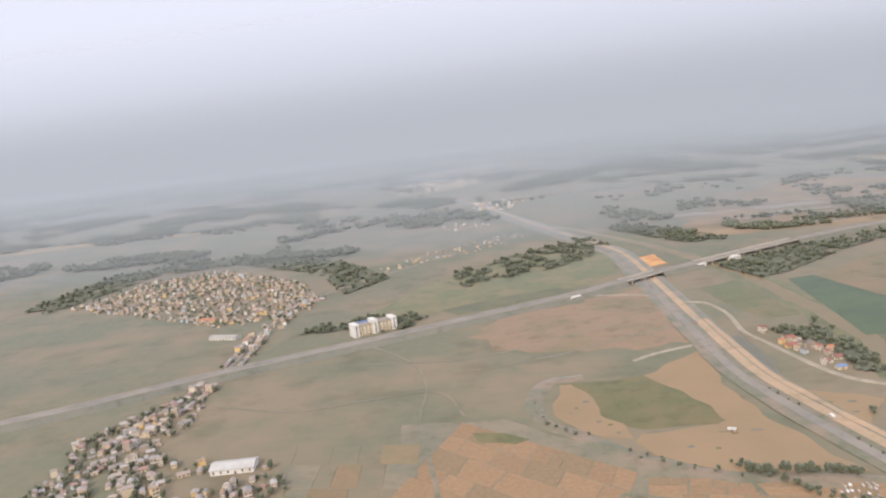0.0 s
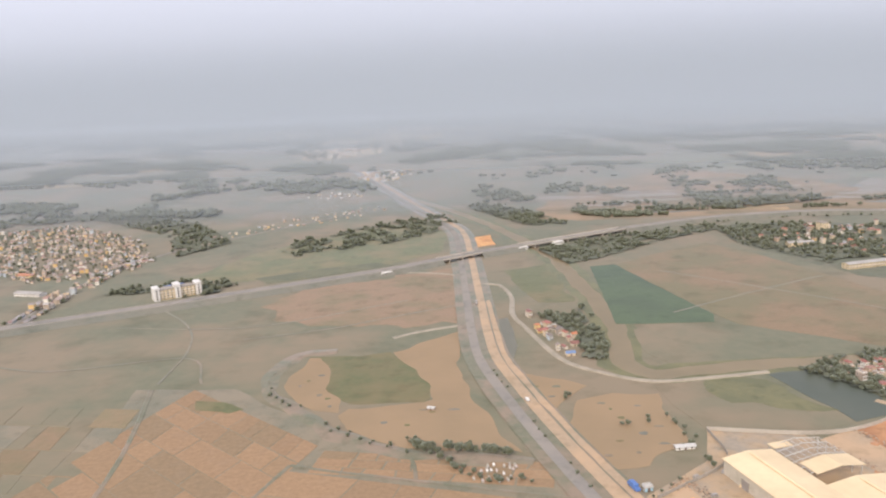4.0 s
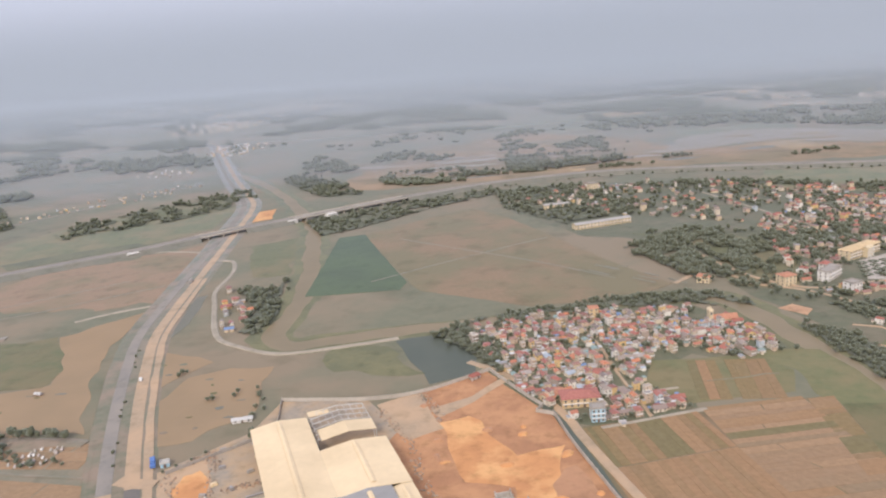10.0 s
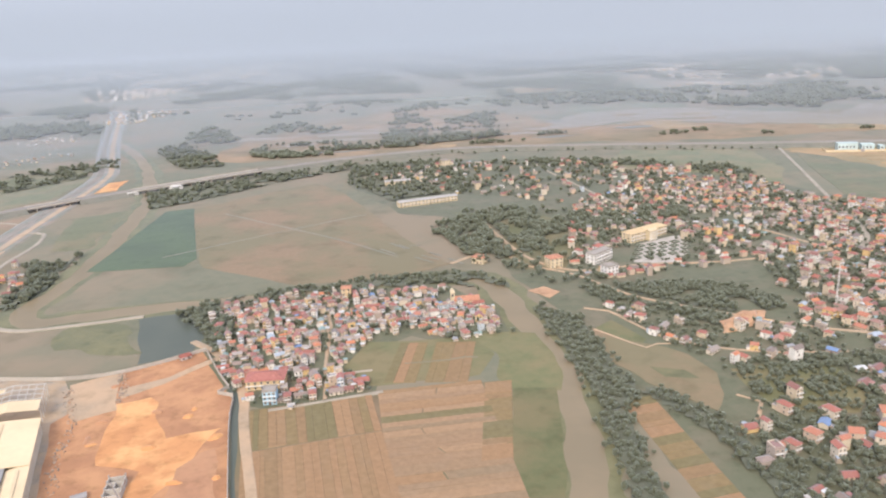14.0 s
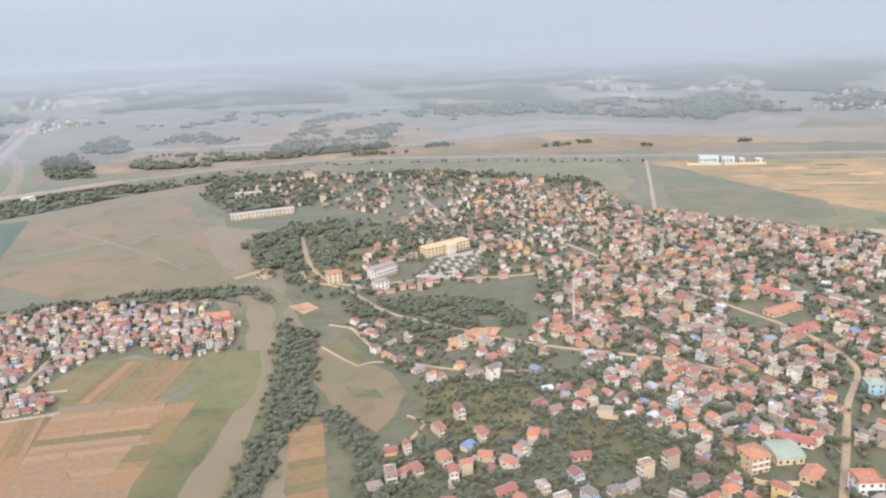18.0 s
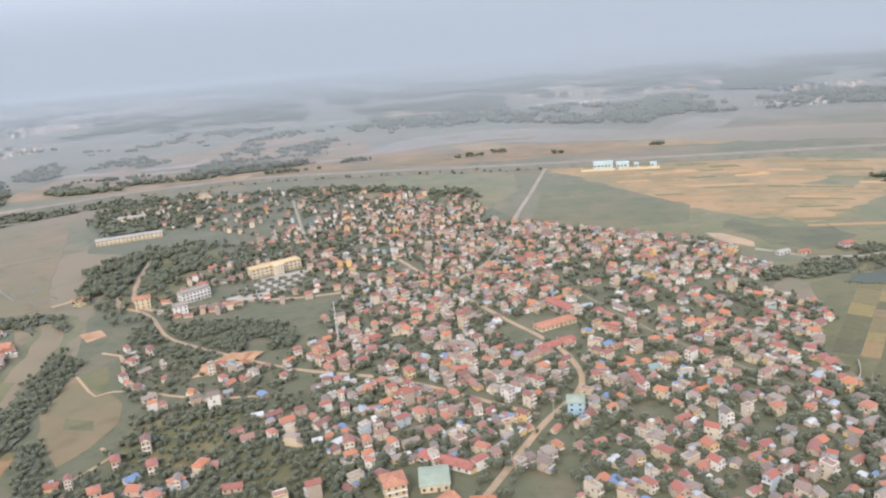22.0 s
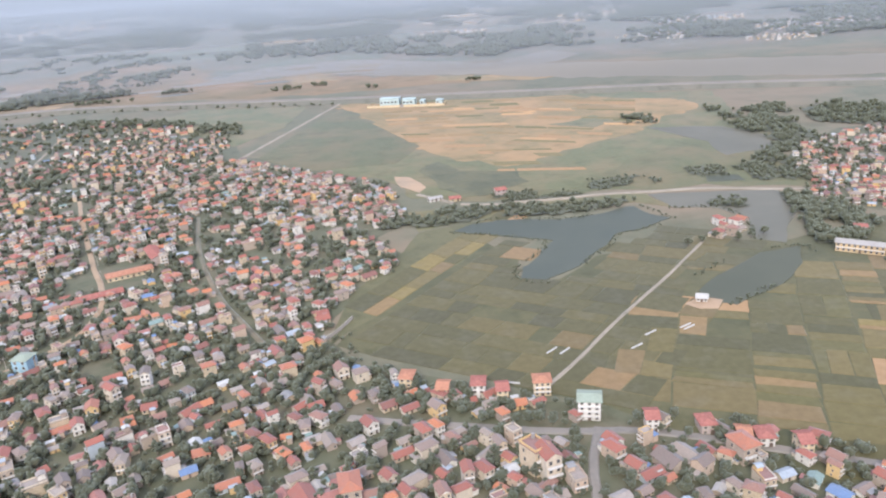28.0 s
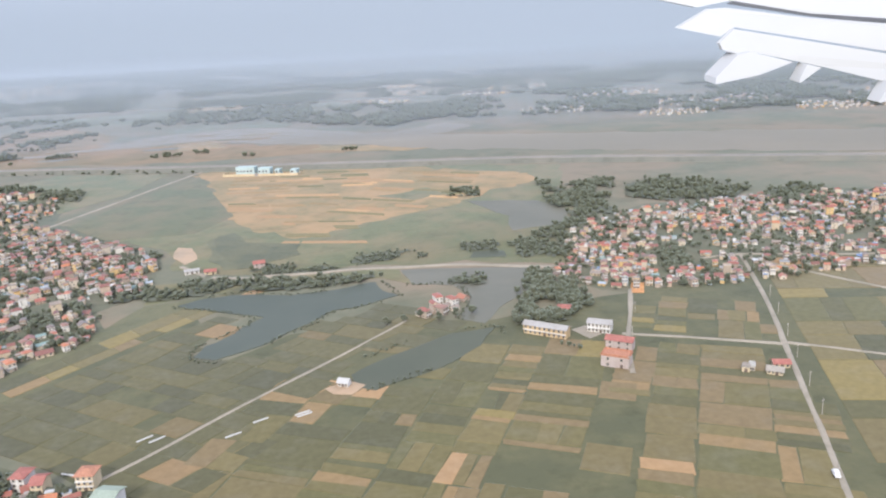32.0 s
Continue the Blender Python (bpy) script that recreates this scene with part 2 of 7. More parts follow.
for suffix, isl in (("", False), ("_each", True)):
    palette("wall_paint" + suffix, WALLS, 0.85, isl, weights=[4, 5, 3, 2, 3, 1, 3, 4])
    palette("roof_tile" + suffix, ROOFS, 0.8, isl, 2.0, 0.35)
    # grey roofs; for distant villages the grey is haze put into the colour
    palette("haze_grey_roof" + suffix, [(0.32, 0.26, 0.23), (0.36, 0.27, 0.225), (0.26, 0.22, 0.195), (0.42, 0.38, 0.35), (0.32, 0.18, 0.14)], 0.9, isl)
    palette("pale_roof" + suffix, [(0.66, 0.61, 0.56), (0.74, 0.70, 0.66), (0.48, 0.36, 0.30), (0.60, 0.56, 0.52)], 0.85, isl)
    palette("flat_roof" + suffix, FLATS, 0.9, isl)
    palette("sheet_metal" + suffix, METALS, 0.5, isl, 1.0, 0.2)
    palette("foliage" + suffix, [(0.118, 0.126, 0.046), (0.126, 0.13, 0.046), (0.11, 0.12, 0.05), (0.132, 0.13, 0.048), (0.118, 0.124, 0.054)], 0.9, isl, 0.8, 0.1)
plain("window_glass", (0.05, 0.05, 0.055), 0.15, spec=0.5)
plain("window_trim", (0.55, 0.47, 0.36), 0.7)
plain("door_wood", (0.13, 0.08, 0.05), 0.6)
plain("bark", (0.13, 0.10, 0.07), 0.95)
plain("factory_cream", (0.80, 0.615, 0.35), 0.45, amount=0.04, grain=0.3)
plain("factory_grey", (0.30, 0.285, 0.26), 0.45, amount=0.06, grain=0.3)
plain("factory_wall", (0.55, 0.49, 0.38), 0.6)
plain("steel", (0.36, 0.33, 0.30), 0.45, 0.3)
plain("concrete", (0.46, 0.41, 0.34), 0.9, grain=0.8)
plain("old_concrete", (0.34, 0.30, 0.25), 0.9, grain=0.8)
plain("cream_wall", (0.68, 0.55, 0.34), 0.85)
plain("white_wall", (0.76, 0.73, 0.68), 0.85)
plain("yellow_wall", (0.62, 0.45, 0.23), 0.85)
plain("pale_steel", (0.55, 0.51, 0.45), 0.5)
plain("pink_wall", (0.50, 0.41, 0.36), 0.85)
plain("teal_wall", (0.52, 0.63, 0.61), 0.8)
plain("blue_wall", (0.34, 0.52, 0.62), 0.8)
plain("red_tile", (0.36, 0.11, 0.07), 0.8, amount=0.25, grain=0.9)
plain("orange_tile", (0.46, 0.19, 0.09), 0.8, amount=0.25, grain=0.9)
plain("blue_sheet", (0.07, 0.17, 0.45), 0.5)
plain("green_sheet", (0.32, 0.37, 0.27), 0.5)
plain("grey_sheet", (0.40, 0.37, 0.33), 0.5)
plain("plastic_film", (0.52, 0.50, 0.46), 0.5)
plain("aircraft_white", (0.55, 0.54, 0.51), 0.35, amount=0.03, grain=0.5)
plain("aircraft_grey", (0.50, 0.50, 0.50), 0.4, amount=0.04, grain=0.5)
plain("aircraft_red", (0.70, 0.05, 0.04), 0.35, amount=0.03, grain=0.5)
plain("dark_gap", (0.06, 0.06, 0.06), 0.8)
plain("yellow_paint", (0.70, 0.42, 0.05), 0.5)


# ---------- building helpers ----------
class Shape:
    """Corners and faces collected for one mesh."""

    def __init__(self):
        self.v, self.f, self.m = [], [], []

    def add(self, verts, faces, m=0):
        k = len(self.v)
        self.v += [tuple(p) for p in verts]
        self.f += [tuple(i + k for i in q) for q in faces]
        self.m += [m] * len(faces)
        return self

    def box(self, x0, y0, z0, x1, y1, z1, m=0):
        v = [(x, y, z) for z in (z0, z1) for y in (y0, y1) for x in (x0, x1)]
        return self.add(v, [(0, 2, 3, 1), (4, 5, 7, 6), (0, 1, 5, 4), (1, 3, 7, 5), (3, 2, 6, 7), (2, 0, 4, 6)], m)

    def gable(self, x0, y0, x1, y1, z, rise, over=0.5, thick=0.18, m=0):
        """A gable roof with its ridge along x, and real thickness."""
        yc = (y0 + y1) / 2
        x0, x1 = x0 - over, x1 + over
        drop = rise * over / ((y1 - y0) / 2)
        a = [(y0 - over, z - drop), (yc, z + rise), (y1 + over, z - drop)]
        v = [(x, y, h + t) for x in (x0, x1) for t in (0, thick) for y, h in a]
        return self.add(v, [(3, 4, 10, 9), (4, 5, 11, 10), (0, 6, 7, 1), (1, 7, 8, 2), (0, 3, 9, 6), (2, 8, 11, 5), (0, 1, 4, 3), (1, 2, 5, 4), (6, 9, 10, 7), (7, 10, 11, 8)], m)

    def gable_end(self, x, y0, y1, z, rise, thick, m=0):
        yc = (y0 + y1) / 2
        v = [(x + k, y, h) for k in (0, thick) for y, h in ((y0, z), (y1, z), (yc, z + rise))]
        return self.add(v, [(0, 1, 2), (3, 5, 4), (0, 3, 4, 1), (1, 4, 5, 2), (2, 5, 3, 0)], m)

    def hip(self, x0, y0, x1, y1, z, rise, over=0.5, m=0):
        x0, y0, x1, y1 = x0 - over, y0 - over, x1 + over, y1 + over
        if x1 - x0 >= y1 - y0:
            k = (y1 - y0) / 2 * 0.9
            a, b = (x0 + k, (y0 + y1) / 2), (x1 - k, (y0 + y1) / 2)
        else:
            k = (x1 - x0) / 2 * 0.9
            a, b = ((x0 + x1) / 2, y0 + k), ((x0 + x1) / 2, y1 - k)
        v = [(x0, y0, z), (x1, y0, z), (x1, y1, z), (x0, y1, z), (x0, y0, z + 0.15), (x1, y0, z + 0.15), (x1, y1, z + 0.15), (x0, y1, z + 0.15),
             (a[0], a[1], z + rise), (b[0], b[1], z + rise)]
        f = [(0, 3, 2, 1), (0, 1, 5, 4), (1, 2, 6, 5), (2, 3, 7, 6), (3, 0, 4, 7)]
        f += [(4, 5, 9, 8), (5, 6, 9), (6, 7, 8, 9), (7, 4, 8)] if x1 - x0 >= y1 - y0 else [(4, 5, 8), (5, 6, 9, 8), (6, 7, 9), (7, 4, 8, 9)]
        return self.add(v, f, m)

    def prism(self, x, y, z0, z1, r0, r1, sides=8, m=0):
        v = [(x + r * math.cos(6.2832 * k / sides), y + r * math.sin(6.2832 * k / sides), z) for z, r in ((z0, r0), (z1, r1)) for k in range(sides)]
        f = [(k, (k + 1) % sides, sides + (k + 1) % sides, sides + k) for k in range(sides)]
        return self.add(v, f + [tuple(range(sides))[::-1], tuple(range(sides, 2 * sides))], m)

    def beam(self, a, b, w, h, m=0):
        a, b = Vector(a), Vector(b)
        d = (b - a).normalized()
        s = d.cross(Vector((0, 0, 1)))
        s = (s.normalized() if s.length > 0.01 else Vector((1, 0, 0))) * w / 2
        u = s.cross(d).normalized() * h / 2
        v = [p + i * s + j * u for p in (a, b) for i, j in ((-1, -1), (1, -1), (1, 1), (-1, 1))]
        return self.add(v, [(0, 1, 2, 3), (7, 6, 5, 4), (0, 4, 5, 1), (1, 5, 6, 2), (2, 6, 7, 3), (3, 7, 4, 0)], m)

    def moved(self, other, x, y, z, turn, s=1.0, mats=None):
        c, n = math.cos(turn) * s, math.sin(turn) * s
        k = len(self.v)
        self.v += [(x + a * c - b * n, y + a * n + b * c, z + h * s) for a, b, h in other.v]
        self.f += [tuple(i + k for i in q) for q in other.f]
        self.m += [mats[i] for i in other.m] if mats else list(other.m)
        return self

    def mesh(self, name, mats):
        me = bpy.data.meshes.new(name)
        me.from_pydata(self.v, [], self.f)
        for m in mats:
            me.materials.append(MATS[m])
        if len(mats) > 1:
            me.polygons.foreach_set("material_index", self.m)
        if mats[0].startswith("foliage"):
            me.polygons.foreach_set("use_smooth", [True] * len(self.f))
        me.update()
        return me


def piece(name, shape, mats, parent=None, label="", category="", group="", kind=""):
    """Links a Shape as one mesh object; under a parent it is a part."""
    ob = new(name, shape.mesh(name, mats if isinstance(mats, (list, tuple)) else [mats]))
    if parent is not None:
        ob.parent = parent
    return tagged(ob, label, category, group, kind)


def base(name, x, y, z, turn, label, category, group="", kind=""):
    e = new(name)
    e.matrix_basis = pose(x, y, z, 0, 0, math.degrees(turn))
    return tagged(e, label, category, group, kind)


def smooth_line(pts, step):
    """Points every step metres along a smooth line through pts."""
    p = [Vector((a, b)) for a, b in pts]
    p = [p[0] * 2 - p[1]] + p + [p[-1] * 2 - p[-2]]
    out = []
    for i in range(1, len(p) - 2):
        n = max(1, int((p[i + 1] - p[i]).length / step))
        for k in range(n):
            t = k / n
            out.append(0.5 * (2 * p[i] + (p[i + 1] - p[i - 1]) * t + (2 * p[i - 1] - 5 * p[i] + 4 * p[i + 1] - p[i + 2]) * t * t
                              + (3 * p[i] - p[i - 1] - 3 * p[i + 1] + p[i + 2]) * t ** 3))
    return out + [p[-2]]


def ribbon(pts, section, step=12, wobble=0.0):
    """Sweeps a cross section of (offset to the right, height) along a line."""
    line = smooth_line(pts, step)
    s = Shape()
    n = len(section)
    for i, p in enumerate(line):
        d = (line[min(i + 1, len(line) - 1)] - line[max(i - 1, 0)]).normalized()
        r = Vector((d.y, -d.x))
        for o, h in section:
            k = o + (wobble * noise.noise(Vector((p.x * 0.05, p.y * 0.05, o))) if wobble else 0)
            s.v.append((p.x + r.x * k, p.y + r.y * k, h))
    for i in range(len(line) - 1):
        for j in range(n - 1):
            s.f.append((i * n + j, i * n + j + 1, (i + 1) * n + j + 1, (i + 1) * n + j))
            s.m.append(0)
    return s


def outline(pts, step=9, amp=1.5, seed=0.0):
    """An uneven natural outline round pts."""
    out = []
    for i, a in enumerate(pts):
        b = pts[(i + 1) % len(pts)]
        d = Vector(b) - Vector(a)
        n = max(1, int(d.length / step))
        for k in range(n):
            q = Vector(a) + d * (k / n)
            w = noise.noise_vector(Vector((q.x * 0.04, q.y * 0.04, seed))) * amp * 2.2
            out.append((q.x + w.x, q.y + w.y))
    return out


def sheet(name, pts, z, mat, label, category, amp=1.5, step=9, parent=None, kind="structure", skirt=0.3):
    """A patch of land or water with a bank round it."""
    o = outline(pts, step, amp, z) if amp else pts
    n = len(o)
    s = Shape()
    s.add([(x, y, z) for x, y in o] + [(x, y, z - skirt) for x, y in o],
          [tuple(range(n))] + [(i, i + n, (i + 1) % n + n, (i + 1) % n) for i in range(n)])
    ob = piece(name, s, mat, parent, label, category, kind=kind if parent is None else "")
    return ob


def inside(x, y, poly):
    c = False
    for i, (a, b) in enumerate(poly):
        p, q = poly[i - 1]
        if (b > y) != (q > y) and x < (p - a) * (y - b) / (q - b) + a:
            c = not c
    return c


def near_line(x, y, line, r):
    return any((p.x - x) ** 2 + (p.y - y) ** 2 < r * r for p in line)
# ---------- ground and distance ----------
s = Shape()
xs, ys = [-6000, -2500, -1200, -500, 0, 500, 1000, 1600, 2400, 4000, 7000], [-1500, -300, 100, 500, 900, 1300, 2000, 3000, 4500, 7500]
s.add([(x, y, 0) for y in ys for x in xs], [(j * 11 + i, j * 11 + i + 1, j * 11 + i + 12, j * 11 + i + 11) for j in range(9) for i in range(10)])
piece("ground", s, "plain_ground", None, "flat dry olive-brown farmland reaching into the haze", "ground", kind="structure")

# stand-in haze: upright tinted sheets, opaquer towards flight level, where sight passes more haze
def haze(name, y, top0, top1, thick, colour, label, base_veil, reach=5000.0, height=480.0, clearing=0.4):
    """One see-through sheet at y, painted as haze. top0 and top1: its dense level at x = 0 and x = 1155; thick: how
    much it veils.
    """
    m, n, l, b = shader(name, 1.0)

    def sums(op, a, c=None):
        x = n.new("ShaderNodeMath")
        x.operation = op
        for k, v in enumerate((a, c)):
            if v is not None:
                if hasattr(v, "links"):
                    l.new(v, x.inputs[k])
                else:
                    x.inputs[k].default_value = v
        return x.outputs[0]

    place = n.new("ShaderNodeNewGeometry")
    sp = n.new("ShaderNodeSeparateXYZ")
    l.new(place.outputs["Position"], sp.inputs[0])
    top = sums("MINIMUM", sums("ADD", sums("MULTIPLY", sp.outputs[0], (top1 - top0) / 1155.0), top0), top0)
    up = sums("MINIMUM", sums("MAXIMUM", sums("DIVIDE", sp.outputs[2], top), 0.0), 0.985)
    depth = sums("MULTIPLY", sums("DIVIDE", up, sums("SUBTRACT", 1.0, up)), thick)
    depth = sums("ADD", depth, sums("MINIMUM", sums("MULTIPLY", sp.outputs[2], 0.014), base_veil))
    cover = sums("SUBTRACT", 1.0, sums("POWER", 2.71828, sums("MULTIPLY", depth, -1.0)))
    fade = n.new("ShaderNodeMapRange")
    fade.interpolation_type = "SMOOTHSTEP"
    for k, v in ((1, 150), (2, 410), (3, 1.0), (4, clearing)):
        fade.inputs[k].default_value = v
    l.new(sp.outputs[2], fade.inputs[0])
    haze_tint = n.new("ShaderNodeBsdfDiffuse")
    haze_tint.inputs[0].default_value = rgba(colour)
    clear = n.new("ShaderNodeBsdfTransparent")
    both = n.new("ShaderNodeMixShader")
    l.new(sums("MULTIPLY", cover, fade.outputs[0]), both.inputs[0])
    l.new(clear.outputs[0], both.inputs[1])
    l.new(haze_tint.outputs[0], both.inputs[2])
    l.new(both.outputs[0], n["Material Output"].inputs[0])
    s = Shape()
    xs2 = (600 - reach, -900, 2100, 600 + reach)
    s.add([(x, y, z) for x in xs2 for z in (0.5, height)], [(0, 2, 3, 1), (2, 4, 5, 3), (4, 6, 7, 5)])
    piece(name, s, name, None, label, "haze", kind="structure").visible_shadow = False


haze("haze_backdrop", 1085.0, 180.0, 146.0, 0.45, (0.34, 0.385, 0.445), "see-through sheet painted as pale blue-grey haze over the far plain", 0.31)
haze("haze_backdrop_far", 2450.0, 182.0, 150.0, 0.75, (0.325, 0.38, 0.45), "see-through sheet painted as thick blue-grey haze at the horizon", 0.2, 9000.0, 410.0, 0.0)

# ---------- roads, embankment, river ----------
HWY = [(-210, 1900), (-150, 1750), (-88, 1548), (10, 1240), (71, 1063), (97, 967), (109, 811), (119, 649), (124, 568), (130, 505), (143, 451), (158, 397), (175, 343), (188, 305), (204, 258), (220, 205), (240, 140)]
EXP = [(-1500, 180), (-900, 330), (-600, 430), (-407, 515), (-284, 590), (-140, 668), (25, 762), (104, 820), (185, 872), (300, 945), (420, 1000), (550, 1022), (660, 1005), (800, 965), (935, 925), (1080, 888), (1170, 865), (1330, 825), (1550, 740), (1800, 640), (2300, 420)]
RIVER = [(-60, 1420), (10, 1290), (76, 1163), (134, 1032), (180, 893), (203, 812), (212, 740), (222, 655), (228, 580), (224, 525), (219, 490), (236, 469), (270, 475), (314, 480), (350, 484), (424, 493), (484, 506), (526, 496), (539, 455), (546, 404), (552, 357), (550, 310), (546, 275), (540, 235), (535, 190), (530, 120)]
DIKE = [(125, 708), (142, 702), (152, 660), (151, 608), (160, 570), (180, 500), (202, 474), (232, 456), (272, 460), (307, 467)]
hwy_line, exp_line, river_line = smooth_line(HWY, 10), smooth_line(EXP, 10), smooth_line(RIVER, 8)

piece("highway_verge", ribbon(HWY, [(-17, 0.02), (-14, 0.5), (14, 0.5), (17, 0.02)], 14), "verge", None, "grassy dirt shoulder and median of the highway", "verge", kind="structure")
for part_line, west_mat, east_mat in ((HWY[:14], "asphalt", "dirt_road"), (HWY[13:], "dirt_road", "dark_asphalt")):
    piece("road_west_lane", ribbon(part_line, [(2.7, 0.5), (2.8, 0.62), (9.4, 0.62), (9.5, 0.5)], 14), west_mat, None, "western carriageway of a dual highway", "road", kind="structure")
    piece("road_east_lane", ribbon(part_line, [(-9.3, 0.5), (-9.2, 0.62), (-2.5, 0.62), (-2.4, 0.5)], 14), east_mat, None, "eastern carriageway of a dual highway", "road", kind="structure")
piece("dirt_shoulder_west", ribbon(HWY[7:], [(12.6, 0.56), (16.5, 0.53)], 14, 1.2), "verge", None, "dry verge beside the highway", "verge", kind="structure")
piece("dirt_shoulder_east", ribbon(HWY[7:], [(-14.5, 0.56), (-10.5, 0.53)], 14, 1.2), "dirt_road", None, "sandy dirt strip beside the highway", "verge", kind="structure")
s = ribbon([(184, 315), (194, 311), (203, 309)], [(-4, 0.64), (4, 0.64)], 4)
piece("road_crossing", s, "dirt_road", None, "sandy crossing over the highway median", "road", kind="structure")


def bank(name, pts, label):
    piece(name, ribbon(pts, [(-13, 0.02), (-7.2, 4.4), (7.2, 4.4), (13, 0.02)], 16), "bank_grass", None, label, "embankment", kind="structure")
    piece("road_on_embankment", ribbon(pts, [(-6.0, 4.4), (-5.9, 4.55), (5.9, 4.55), (6.0, 4.4)], 16), "asphalt", None, "grey roadway on top of the embankment", "road", kind="structure")
    for side in (-6.6, 6.6):
        piece("guard_rail", ribbon(pts, [(side - 0.15, 4.4), (side - 0.15, 4.9), (side + 0.15, 4.9), (side + 0.15, 4.4)], 16), "old_concrete", None, "pale concrete rail along the embankment road", "guard rail", kind="structure")


bank("embankment_west", EXP[:7] + [(52, 782), (80, 803)], "grassy road embankment across the fields")
bank("embankment_east", EXP[9:], "grassy road embankment beside the river plain")
bank("embankment_middle", [(122, 834), (150, 851), (170, 863)], "short grassy embankment between two bridges")
for name, pts, piers in (("road_bridge", [(80, 803), (92, 812), (104, 820), (122, 834)], [(88, 808), (102, 818), (114, 828)]),
                         ("river_bridge", [(170, 863), (185, 872), (240, 908), (300, 945)], [(184, 871), (204, 884), (225, 898), (246, 911), (270, 926)])):
    e = base(name, 0, 0, 0, 0, "long pale concrete road bridge on piers", "bridge")
    piece("deck", ribbon(pts, [(-7, 3.3), (-7.4, 4.45), (7.4, 4.45), (7, 3.3), (-7, 3.3)], 12), "concrete", e)
    piece("roadway", ribbon(pts, [(-6, 4.46), (6, 4.46)], 12), "asphalt", e)
    for side in (-7.1, 7.1):
        piece("parapet", ribbon(pts, [(side - 0.2, 4.45), (side - 0.2, 5.5), (side + 0.2, 5.5), (side + 0.2, 4.45)], 12), "concrete", e)
    for x, y in piers:
        p = Shape()
        p.box(-0.7, -5.5, 0, 0.7, 5.5, 2.9).box(-1.0, -6.4, 2.9, 1.0, 6.4, 3.4)
        o = piece("pier", p, "concrete", e)
        o.matrix_basis = pose(x, y, 0, 0, 0, 35)
for x, y in ((25, 760), (169, 861), (212, 884)):
    p = Shape()
    p.box(-7, -7.5, 0, 7, 7.5, 3.2).box(-5.5, -8.6, 3.2, 5.5, 8.6, 4.35)
    o = piece("bridge_abutment", p, "white_wall", None, "pale concrete bridge abutment on the embankment", "abutment")
    o.matrix_basis = pose(x, y, 0, 0, 0, 34)

piece("river", ribbon(RIVER, [(-7.6, 0.062), (7.6, 0.062)], 8, 4.0), "river_water", None, "narrow muddy river winding between fields", "river", kind="structure")
piece("river_bank_grass", ribbon(RIVER, [(-15, 0.03), (15, 0.03)], 10, 6.0), "green_field", None, "green grassy strip along the river", "river bank", kind="structure")


def lane(name, pts, w, mat, label, z=0.42):
    return piece(name, ribbon(pts, [(-w / 2 - 0.5, 0.02), (-w / 2, z), (w / 2, z), (w / 2 + 0.5, 0.02)], 8, 0.4), mat, None, label, "road", kind="structure")


TRACK = [(1046, 240), (1066, 262), (1089, 290), (1125, 330), (1160, 371)]
FAR_TRACK = [(942, 918), (900, 780), (864, 664), (830, 549), (800, 505)]
TOWN_A = [(766, 205), (798, 256), (821, 292), (845, 325), (846, 360), (836, 390), (822, 420), (784, 510), (760, 570)]
TOWN_B = [(975, 236), (992, 230), (1048, 214), (1076, 209), (1115, 191), (1180, 160)]
TOWN_C = [(936, 300), (905, 360), (880, 430), (864, 500)]
TOWN_D = [(560, 520), (590, 495), (615, 450), (640, 425), (700, 380), (760, 350), (820, 300)]
TOWN_E = [(546, 640), (560, 560), (575, 520), (600, 500), (645, 505), (700, 500), (784, 510)]
TOWN_F = [(1060, 214), (1052, 190), (1046, 150), (1040, 110)]
TOWN_G = [(683, 640), (670, 700), (655, 780), (640, 860)]
ROADS_R = [[(1372, 440), (1349, 363), (1323, 289), (1306, 241), (1288, 190), (1270, 140)], [(1253, 288), (1262, 322), (1274, 355), (1286, 392)], [(1262, 331), (1295, 318), (1328, 304)],
           [(1372, 432), (1402, 380), (1460, 300), (1520, 220)], [(1330, 305), (1400, 262), (1480, 220)], [(1345, 436), (1372, 438), (1440, 420), (1560, 405)]]
WALL_ROAD = [(350, 420), (372, 395), (392, 350), (397, 327), (403, 299), (413, 258), (424, 205), (436, 150)]
town_lines = []
lane("dike_road", DIKE, 3.4, "concrete_road", "narrow pale dike road above the river bend", 0.7)
lane("farm_track", TRACK, 1.2, "concrete_road", "straight pale farm track between fields")
lane("field_road", FAR_TRACK, 3.2, "concrete_road", "long straight pale road to the embankment")
for k, p in enumerate((TOWN_A, TOWN_B, TOWN_C, TOWN_D, TOWN_E, TOWN_F, TOWN_G)):
    lane("town_street", p, (2.2, 3.0, 1.6, 1.8, 2.4, 2.4, 2.2)[k], ("dirt_road", "asphalt", "bund", "dirt_road", "dirt_road", "asphalt", "concrete_road")[k], "dusty street between town houses", 0.40 + 0.012 * k)
    town_lines += smooth_line(p, 4)
town_lines += smooth_line(FAR_TRACK, 4)
for k, p in enumerate(ROADS_R):
    lane("field_lane", p, 1.6, "concrete_road", "pale concrete lane between vegetable fields", 0.40 + 0.012 * k)
lane("wall_road", WALL_ROAD, 4.0, "dirt_road", "dirt road beside a drainage ditch and a wall")
piece("ditch", ribbon([(385, 358), (390, 340), (397, 309), (408, 255), (418, 205), (430, 150)], [(-2.2, 0.06), (2.2, 0.06)], 8), "lake_water", None, "dark drainage ditch beside the road", "ditch", kind="structure")
